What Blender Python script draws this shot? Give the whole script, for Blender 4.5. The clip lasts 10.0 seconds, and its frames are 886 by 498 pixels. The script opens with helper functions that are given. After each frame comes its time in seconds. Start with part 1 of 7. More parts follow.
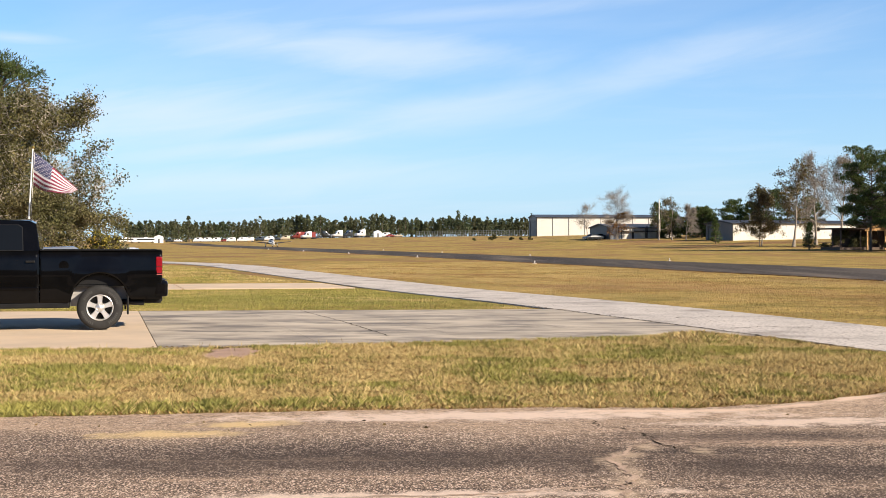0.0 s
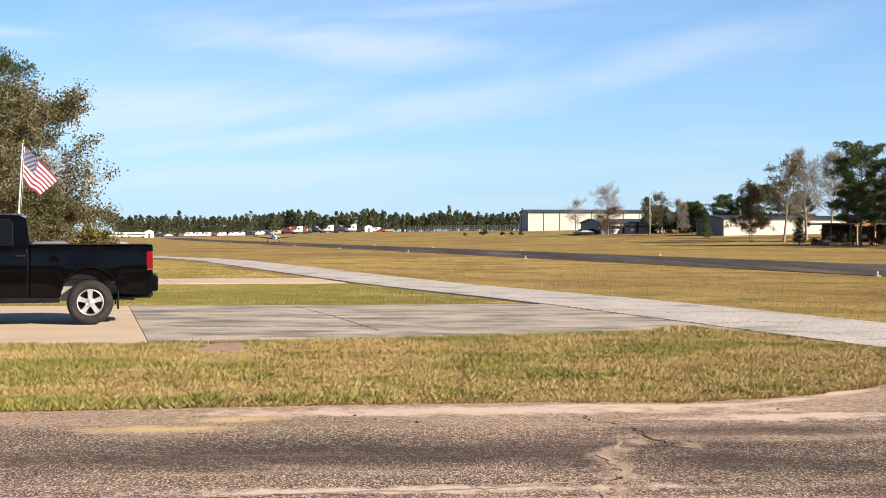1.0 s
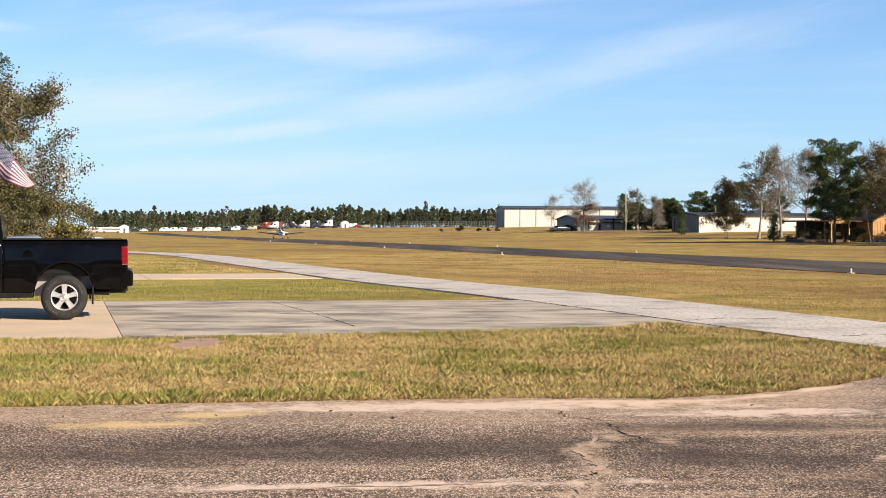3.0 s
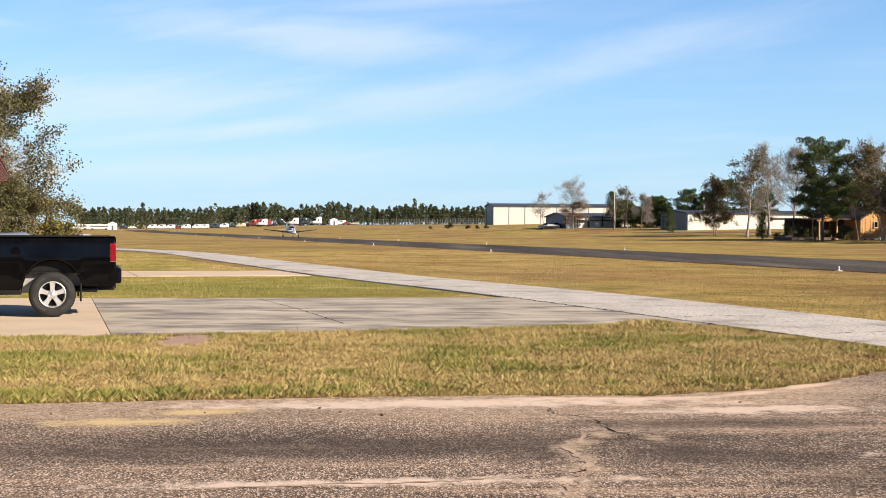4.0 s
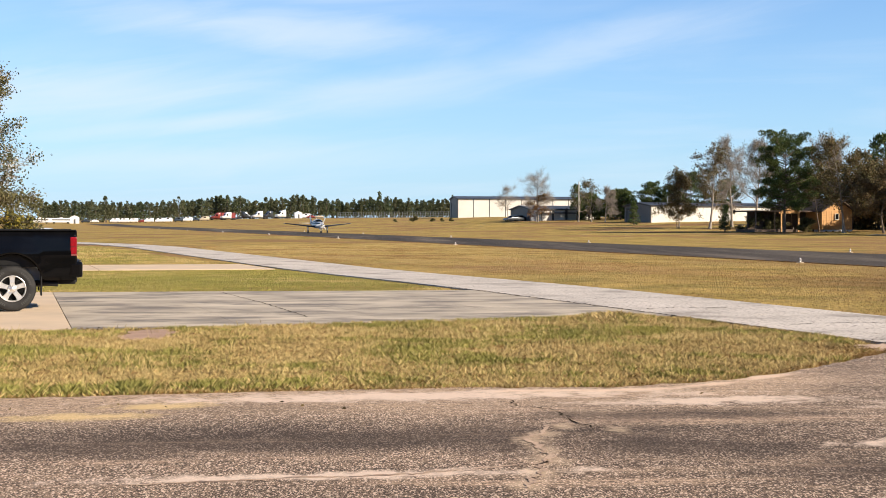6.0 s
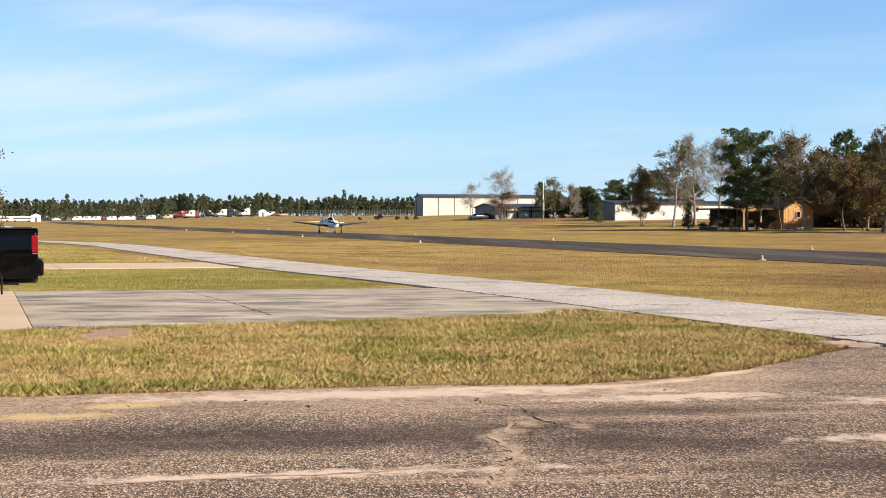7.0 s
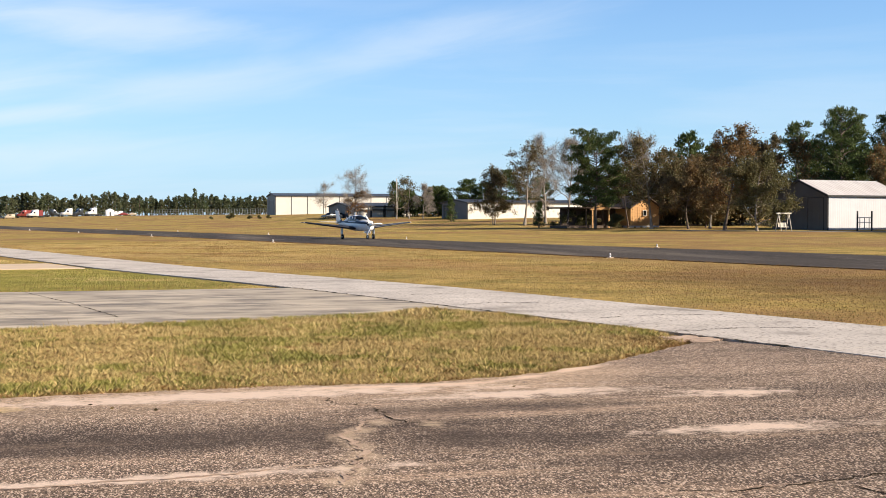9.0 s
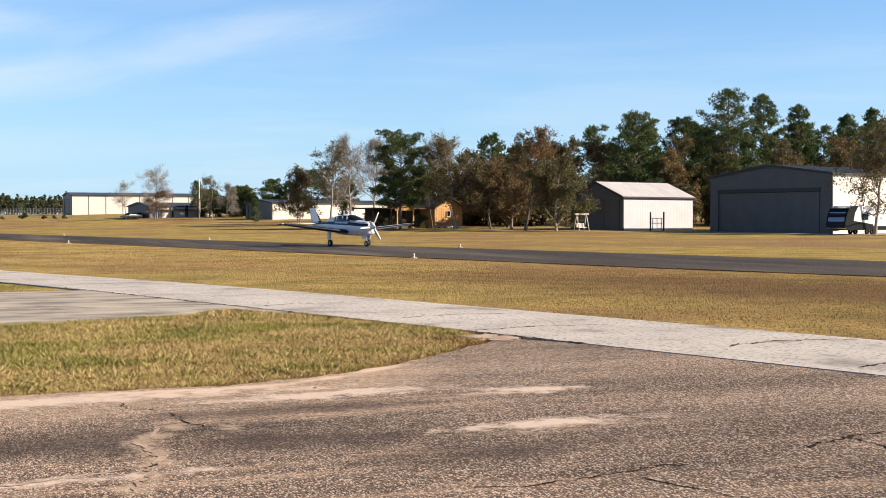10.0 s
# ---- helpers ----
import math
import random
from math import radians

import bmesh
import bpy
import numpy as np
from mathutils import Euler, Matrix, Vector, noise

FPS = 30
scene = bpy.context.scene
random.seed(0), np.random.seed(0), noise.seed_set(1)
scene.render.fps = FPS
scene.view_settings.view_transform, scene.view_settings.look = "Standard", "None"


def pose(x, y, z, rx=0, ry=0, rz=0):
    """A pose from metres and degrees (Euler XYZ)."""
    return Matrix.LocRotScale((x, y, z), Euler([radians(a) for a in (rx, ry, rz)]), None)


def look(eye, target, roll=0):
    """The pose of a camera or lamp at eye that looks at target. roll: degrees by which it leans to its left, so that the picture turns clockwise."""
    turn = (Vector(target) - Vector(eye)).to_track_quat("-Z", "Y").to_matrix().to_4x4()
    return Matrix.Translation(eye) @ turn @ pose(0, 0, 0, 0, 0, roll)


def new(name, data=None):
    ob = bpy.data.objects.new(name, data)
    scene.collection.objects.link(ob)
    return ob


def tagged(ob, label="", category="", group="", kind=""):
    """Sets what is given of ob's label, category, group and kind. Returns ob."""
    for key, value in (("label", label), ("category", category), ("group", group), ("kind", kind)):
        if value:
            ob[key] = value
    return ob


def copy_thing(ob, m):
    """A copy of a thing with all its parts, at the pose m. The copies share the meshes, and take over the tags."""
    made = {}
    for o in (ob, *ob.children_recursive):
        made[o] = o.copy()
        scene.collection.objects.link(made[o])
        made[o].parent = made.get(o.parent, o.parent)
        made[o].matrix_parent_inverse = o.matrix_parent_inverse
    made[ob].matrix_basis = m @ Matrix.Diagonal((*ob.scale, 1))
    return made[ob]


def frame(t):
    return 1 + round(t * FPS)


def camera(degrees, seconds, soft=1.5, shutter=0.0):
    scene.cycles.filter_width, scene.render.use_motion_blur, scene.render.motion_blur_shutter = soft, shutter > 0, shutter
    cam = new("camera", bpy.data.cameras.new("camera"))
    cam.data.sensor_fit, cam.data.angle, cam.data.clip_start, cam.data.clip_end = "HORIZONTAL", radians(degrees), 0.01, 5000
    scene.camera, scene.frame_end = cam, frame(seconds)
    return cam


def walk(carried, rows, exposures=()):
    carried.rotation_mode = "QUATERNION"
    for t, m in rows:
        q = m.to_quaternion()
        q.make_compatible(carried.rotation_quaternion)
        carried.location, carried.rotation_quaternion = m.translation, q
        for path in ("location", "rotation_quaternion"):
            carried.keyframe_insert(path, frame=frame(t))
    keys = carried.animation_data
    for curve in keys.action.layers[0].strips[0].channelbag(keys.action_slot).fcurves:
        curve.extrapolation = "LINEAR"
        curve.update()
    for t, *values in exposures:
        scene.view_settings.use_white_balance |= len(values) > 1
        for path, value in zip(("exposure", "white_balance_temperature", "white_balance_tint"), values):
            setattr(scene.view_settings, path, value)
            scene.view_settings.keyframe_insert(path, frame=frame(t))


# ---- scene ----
cam = camera(39.1, 10.0, soft=0.85)
ROWS = [  # seconds, place, yaw, pitch, lean
    (0.0, 0.000, 0.000, 1.630, 0.000, -0.402, 0.000),
    (0.5, 0.003, 0.004, 1.628, -0.214, -0.551, 0.002),
    (1.0, 0.000, 0.001, 1.630, -0.416, -0.637, 0.038),
    (1.5, 0.004, 0.002, 1.628, -0.625, -0.666, 0.065),
    (2.0, 0.001, -0.003, 1.627, -0.885, -0.706, 0.087),
    (2.5, 0.002, -0.001, 1.629, -1.204, -0.763, 0.158),
    (4.0, 0.000, 0.001, 1.626, -2.003, -0.936, 0.285),
    (4.5, 0.003, 0.009, 1.625, -2.275, -1.007, 0.271),
    (5.0, 0.008, 0.010, 1.627, -2.642, -1.105, 0.236),
    (5.5, 0.016, 0.015, 1.624, -3.085, -1.187, 0.201),
    (7.0, 0.029, 0.015, 1.621, -5.230, -1.341, 0.111),
    (7.5, 0.031, 0.026, 1.624, -6.449, -1.333, 0.127),
    (8.0, 0.033, 0.017, 1.623, -7.857, -1.333, 0.111),
    (8.5, 0.036, 0.007, 1.628, -9.521, -1.358, 0.113),
    (9.0, 0.054, -0.005, 1.624, -11.937, -1.380, 0.000),
    (9.5, 0.073, -0.005, 1.624, -15.460, -1.385, 0.001),
    (10.0, 0.103, -0.013, 1.627, -20.850, -1.359, 0.051),
]
walk(cam, [(t, pose(x, y, z, 90 + pitch, -lean, yaw)) for t, x, y, z, yaw, pitch, lean in ROWS])

# ---- world, sun, exposure ----
SUN_AZ, SUN_EL = radians(120), radians(27)  # clockwise from +y
scene.view_settings.exposure = 0.35
world = bpy.data.worlds.new("sky")
scene.world = world
world.use_nodes = True


STREAKS = ((-0.22, 0.100, 0.22, 0.034, 3, 0.62), (-0.08, 0.153, 0.18, 0.026, -3, 0.62), (0.00, 0.102, 0.17, 0.022, 8, 0.50), (0.19, 0.140, 0.18, 0.022, 13, 0.42), (-0.13, 0.078, 0.17, 0.012, 7, 0.55),
           (-0.14, 0.048, 0.28, 0.020, 2, 0.45), (-0.33, 0.152, 0.06, 0.007, 0, 0.5), (0.02, 0.180, 0.22, 0.012, 4, 0.4), (-0.50, 0.13, 0.2, 0.02, 4, 0.5))


def build_sky():
    nt = world.node_tree
    nt.nodes.clear()
    out = nt.nodes.new("ShaderNodeOutputWorld")
    bg = nt.nodes.new("ShaderNodeBackground")
    sky = nt.nodes.new("ShaderNodeTexSky")
    sky.sky_type, sky.sun_disc = "NISHITA", False
    sky.sun_elevation, sky.sun_rotation = SUN_EL, SUN_AZ
    sky.air_density, sky.dust_density, sky.ozone_density = 1.0, 0.0, 5.0
    bg.inputs[1].default_value = 0.118
    co = nt.nodes.new("ShaderNodeTexCoord")
    sep = nt.nodes.new("ShaderNodeSeparateXYZ")
    nt.links.new(co.outputs["Generated"], sep.inputs[0])

    def math_node(op, a, b):
        m = nt.nodes.new("ShaderNodeMath")
        m.operation = op
        for i, v in enumerate((a, b)):
            if isinstance(v, (int, float)):
                m.inputs[i].default_value = v
            else:
                nt.links.new(v, m.inputs[i])
        return m.outputs[0]

    # high thin cirrus on a flat layer
    up = math_node("MAXIMUM", sep.outputs[2], 0.0)
    den = math_node("ADD", up, 0.10)
    px, py = math_node("DIVIDE", sep.outputs[0], den), math_node("DIVIDE", sep.outputs[1], den)
    comb = nt.nodes.new("ShaderNodeCombineXYZ")
    nt.links.new(px, comb.inputs[0])
    nt.links.new(py, comb.inputs[1])
    total = None
    for scale, sx, rot, detail, weight, off in ((0.62, 0.42, -22, 5, 0.72, 3.1), (2.0, 0.40, -30, 8, 0.28, 7.7)):
        mp = nt.nodes.new("ShaderNodeMapping")
        mp.vector_type = "TEXTURE"
        mp.inputs["Rotation"].default_value = (0, 0, radians(rot))
        mp.inputs["Scale"].default_value = (1 / sx, 1.0, 1.0)
        mp.inputs["Location"].default_value = (off, off * 0.37, 0)
        nz = nt.nodes.new("ShaderNodeTexNoise")
        nz.inputs["Scale"].default_value, nz.inputs["Detail"].default_value = scale, detail
        nz.inputs["Roughness"].default_value = 0.56
        nz.inputs["Distortion"].default_value = 1.1
        nt.links.new(comb.outputs[0], mp.inputs[0])
        nt.links.new(mp.outputs[0], nz.inputs["Vector"])
        part_ = math_node("MULTIPLY", nz.outputs[0], weight)
        total = part_ if total is None else math_node("ADD", total, part_)
    ramp = nt.nodes.new("ShaderNodeValToRGB")
    ramp.color_ramp.elements[0].position, ramp.color_ramp.elements[1].position = 0.45, 0.66
    nt.links.new(total, ramp.inputs[0])
    # long cirrus streaks: compass direction, height, half length, half width, tilt, strength
    az = math_node("ARCTAN2", sep.outputs[0], sep.outputs[1])
    el = math_node("ARCSINE", sep.outputs[2], 0.0)
    dome = nt.nodes.new("ShaderNodeCombineXYZ")
    nt.links.new(az, dome.inputs[0])
    nt.links.new(el, dome.inputs[1])
    fibre = nt.nodes.new("ShaderNodeMapping")
    fibre.vector_type = "TEXTURE"
    fibre.inputs["Rotation"].default_value = (0, 0, radians(9))
    fibre.inputs["Scale"].default_value = (0.16, 0.026, 1)
    nt.links.new(dome.outputs[0], fibre.inputs[0])
    rag = nt.nodes.new("ShaderNodeTexNoise")
    rag.inputs["Scale"].default_value, rag.inputs["Detail"].default_value, rag.inputs["Roughness"].default_value = 1.0, 8, 0.6
    rag.inputs["Distortion"].default_value = 0.6
    nt.links.new(fibre.outputs[0], rag.inputs["Vector"])
    fac = math_node("MULTIPLY", ramp.outputs[0], 0.24)
    for a, e, rx, ry, tilt, power in STREAKS:
        mp = nt.nodes.new("ShaderNodeMapping")
        mp.vector_type = "TEXTURE"
        mp.inputs["Location"].default_value = (a, e, 0)
        mp.inputs["Rotation"].default_value = (0, 0, radians(tilt))
        mp.inputs["Scale"].default_value = (rx, ry, 1)
        nt.links.new(dome.outputs[0], mp.inputs[0])
        ln = nt.nodes.new("ShaderNodeVectorMath")
        ln.operation = "LENGTH"
        nt.links.new(mp.outputs[0], ln.inputs[0])
        mr = nt.nodes.new("ShaderNodeMapRange")
        mr.interpolation_type = "SMOOTHSTEP"
        mr.inputs[1].default_value, mr.inputs[2].default_value, mr.inputs[3].default_value, mr.inputs[4].default_value = 0.55, 2.0, power, 0.0
        nt.links.new(math_node("ADD", ln.outputs["Value"], math_node("MULTIPLY", rag.outputs[0], 1.5)), mr.inputs[0])
        fac = math_node("MAXIMUM", fac, mr.outputs[0])
    mix = nt.nodes.new("ShaderNodeMix")
    mix.data_type = "RGBA"
    nt.links.new(fac, mix.inputs[0])
    # pale blue haze low over the land
    low = math_node("POWER", math_node("SUBTRACT", 1.0, up), 7.0)
    haze = nt.nodes.new("ShaderNodeMix")
    haze.data_type = "RGBA"
    nt.links.new(math_node("MULTIPLY", low, 0.92), haze.inputs[0])
    tint = nt.nodes.new("ShaderNodeMix")
    tint.data_type, tint.blend_type = "RGBA", "MULTIPLY"
    tint.inputs[0].default_value = 1.0
    tint.inputs[7].default_value = (0.80, 0.98, 1.18, 1)
    nt.links.new(sky.outputs[0], tint.inputs[6])
    nt.links.new(tint.outputs[2], haze.inputs[6])
    haze.inputs[7].default_value = (3.4, 5.0, 6.4, 1)
    nt.links.new(haze.outputs[2], mix.inputs[6])
    mix.inputs[7].default_value = (5.6, 6.2, 6.95, 1)
    # the clear sky deepens towards the zenith
    deep = nt.nodes.new("ShaderNodeMapRange")
    deep.interpolation_type = "SMOOTHSTEP"
    deep.inputs[1].default_value, deep.inputs[2].default_value, deep.inputs[3].default_value, deep.inputs[4].default_value = 0.20, 0.75, 1.0, 0.30
    nt.links.new(up, deep.inputs[0])
    zen = nt.nodes.new("ShaderNodeVectorMath")
    zen.operation = "SCALE"
    nt.links.new(mix.outputs[2], zen.inputs[0])
    nt.links.new(deep.outputs[0], zen.inputs["Scale"])
    nt.links.new(zen.outputs[0], bg.inputs[0])
    nt.links.new(bg.outputs[0], out.inputs[0])


build_sky()
sun = new("sun", bpy.data.lights.new("sun", "SUN"))
sun.data.energy, sun.data.angle, sun.data.color = 7.2, radians(0.53), (1.0, 0.865, 0.70)
sun.matrix_world = look((0, 0, 60), (-math.sin(SUN_AZ) * math.cos(SUN_EL) * 10, -math.cos(SUN_AZ) * math.cos(SUN_EL) * 10, 60 - 10 * math.sin(SUN_EL)))

# ---- materials ----
def mat(name, a, b=None, scale=4.0, detail=5, rough=0.7, metal=0.0, bump=0.0, bump_scale=None, spec=0.5, stretch=(1, 1, 1), lo=0.35, hi=0.65,
        c=None, c_scale=0.3, c_lo=0.5, c_hi=0.7, speck=None, island=0.0, rough_b=None, coat=0.0, distance=0.02, rand=0.0):
    """A surface of two mingled tones a and b, a third c in larger patches, fine specks and relief."""
    m = bpy.data.materials.new(name)
    m.use_nodes = True
    nt = m.node_tree
    bs = nt.nodes["Principled BSDF"]
    bs.inputs["Roughness"].default_value = rough
    bs.inputs["Metallic"].default_value = metal
    bs.inputs["Specular IOR Level"].default_value = spec
    bs.inputs["Coat Weight"].default_value = coat
    bs.inputs["Coat Roughness"].default_value = 0.04
    bs.inputs["Base Color"].default_value = (*a, 1)
    if b is None and not bump and not island and not rand:
        return m
    co = nt.nodes.new("ShaderNodeTexCoord")
    mp = nt.nodes.new("ShaderNodeMapping")
    mp.inputs["Scale"].default_value = stretch
    nt.links.new(co.outputs["Object"], mp.inputs[0])

    def noise_node(sc, det, vec):
        nz = nt.nodes.new("ShaderNodeTexNoise")
        nz.inputs["Scale"].default_value, nz.inputs["Detail"].default_value = sc, det
        nz.inputs["Roughness"].default_value = 0.6
        nt.links.new(vec, nz.inputs["Vector"])
        return nz.outputs[0]

    def ramp_node(src, p0, p1):
        r = nt.nodes.new("ShaderNodeMapRange")
        r.inputs[1].default_value, r.inputs[2].default_value = p0, p1
        nt.links.new(src, r.inputs[0])
        return r.outputs[0]

    def blend(fac, x, y):
        mx = nt.nodes.new("ShaderNodeMix")
        mx.data_type = "RGBA"
        nt.links.new(fac, mx.inputs[0])
        for slot, v in ((6, x), (7, y)):
            if isinstance(v, tuple):
                mx.inputs[slot].default_value = (*v, 1)
            else:
                nt.links.new(v, mx.inputs[slot])
        return mx.outputs[2]

    col = a
    if b is not None:
        fac = ramp_node(noise_node(scale, detail, mp.outputs[0]), lo, hi)
        col = blend(fac, a, b)
        if rough_b is not None:
            rr = nt.nodes.new("ShaderNodeMapRange")
            rr.inputs[3].default_value, rr.inputs[4].default_value = rough, rough_b
            nt.links.new(fac, rr.inputs[0])
            nt.links.new(rr.outputs[0], bs.inputs["Roughness"])
    if c is not None:
        col = blend(ramp_node(noise_node(c_scale, 6, mp.outputs[0]), c_lo, c_hi), col, c)
    if speck is not None:
        colour, sc, p0, p1 = speck
        col = blend(ramp_node(noise_node(sc, 2, co.outputs["Object"]), p0, p1), col, colour)
    for source, amount in (("island", island), ("rand", rand)):
        if amount:
            g = nt.nodes.new("ShaderNodeNewGeometry" if source == "island" else "ShaderNodeObjectInfo")
            hsv = nt.nodes.new("ShaderNodeHueSaturation")
            v = nt.nodes.new("ShaderNodeMapRange")
            v.inputs[3].default_value, v.inputs[4].default_value = 1 - amount, 1 + amount
            nt.links.new(g.outputs["Random Per Island" if source == "island" else "Random"], v.inputs[0])
            nt.links.new(v.outputs[0], hsv.inputs["Value"])
            if isinstance(col, tuple):
                hsv.inputs["Color"].default_value = (*col, 1)
            else:
                nt.links.new(col, hsv.inputs["Color"])
            col = hsv.outputs[0]
    if not isinstance(col, tuple):
        nt.links.new(col, bs.inputs["Base Color"])
    if bump:
        bp = nt.nodes.new("ShaderNodeBump")
        bp.inputs["Strength"].default_value, bp.inputs["Distance"].default_value = bump, distance
        nt.links.new(noise_node(bump_scale or scale * 4, 4, mp.outputs[0]), bp.inputs["Height"])
        nt.links.new(bp.outputs[0], bs.inputs["Normal"])
    return m


def leaf_mat(name, a, b, scale=0.6, amount=0.35):
    """Leaves: two tones in clumps, each leaf its own brightness, some light passing through."""
    m = mat(name, a, b, scale=scale, rough=0.65, spec=0.25, island=amount)
    nt = m.node_tree
    bs, out = nt.nodes["Principled BSDF"], nt.nodes["Material Output"]
    tr = nt.nodes.new("ShaderNodeBsdfTranslucent")
    mx = nt.nodes.new("ShaderNodeMixShader")
    mx.inputs[0].default_value = 0.32
    src = bs.inputs["Base Color"].links[0].from_socket
    nt.links.new(src, tr.inputs[0])
    nt.links.new(bs.outputs[0], mx.inputs[1])
    nt.links.new(tr.outputs[0], mx.inputs[2])
    nt.links.new(mx.outputs[0], out.inputs[0])
    return m


GRASS = mat("dry_lawn", (0.52, 0.36, 0.115), (0.25, 0.20, 0.050), scale=0.40, detail=10, rough=0.95, spec=0.1, bump=1.0, bump_scale=14, lo=0.40, hi=0.64,
            c=(0.31, 0.18, 0.08), c_scale=0.06, c_lo=0.47, c_hi=0.60, speck=((0.17, 0.115, 0.045), 9, 0.50, 0.68), distance=0.10)


def stain(m, cx, cy, rx, ry, colour, strength=0.85, turn=0.0, grain=0.35, wide=0.7, rag=1.5):
    """A patch of another tone with a ragged rim, laid over a ground material."""
    nt = m.node_tree
    bs = nt.nodes["Principled BSDF"]
    src = bs.inputs["Base Color"].links[0].from_socket
    co = nt.nodes.new("ShaderNodeTexCoord")
    mp = nt.nodes.new("ShaderNodeMapping")
    mp.vector_type = "TEXTURE"
    mp.inputs["Location"].default_value = (cx, cy, 0)
    mp.inputs["Rotation"].default_value = (0, 0, radians(turn))
    mp.inputs["Scale"].default_value = (rx, ry, 1000)
    ln = nt.nodes.new("ShaderNodeVectorMath")
    ln.operation = "LENGTH"
    nz = nt.nodes.new("ShaderNodeTexNoise")
    nz.inputs["Scale"].default_value, nz.inputs["Detail"].default_value, nz.inputs["Roughness"].default_value = grain, 10, 0.72
    ad = nt.nodes.new("ShaderNodeMath")
    ad.operation = "MULTIPLY_ADD"
    ad.inputs[1].default_value = rag
    mr = nt.nodes.new("ShaderNodeMapRange")
    mr.inputs[1].default_value, mr.inputs[2].default_value, mr.inputs[3].default_value, mr.inputs[4].default_value = 0.4 + rag / 2, 0.4 + rag / 2 + wide, strength, 0.0
    mx = nt.nodes.new("ShaderNodeMix")
    mx.data_type = "RGBA"
    nt.links.new(co.outputs["Object"], mp.inputs[0])
    nt.links.new(mp.outputs[0], ln.inputs[0])
    nt.links.new(co.outputs["Object"], nz.inputs["Vector"])
    nt.links.new(nz.outputs[0], ad.inputs[0])
    nt.links.new(ln.outputs["Value"], ad.inputs[2])
    nt.links.new(ad.outputs[0], mr.inputs[0])
    nt.links.new(mr.outputs[0], mx.inputs[0])
    nt.links.new(src, mx.inputs[6])
    mx.inputs[7].default_value = (*colour, 1)
    nt.links.new(mx.outputs[2], bs.inputs["Base Color"])


# burnt brown turf beyond the taxiway
stain(GRASS, 20.0, 23.0, 7.5, 19.0, (0.15, 0.085, 0.040), 0.85, 18)
stain(GRASS, -9.0, 35.5, 16.0, 5.5, (0.19, 0.165, 0.050), 0.85, 8)  # greener lawn by the apron
stain(GRASS, 60.0, 72.0, 13.0, 60.0, (0.30, 0.185, 0.085), 0.6, 15.8)
stain(GRASS, 9.0, 52.0, 3.0, 16.0, (0.36, 0.20, 0.085), 0.6, 18)


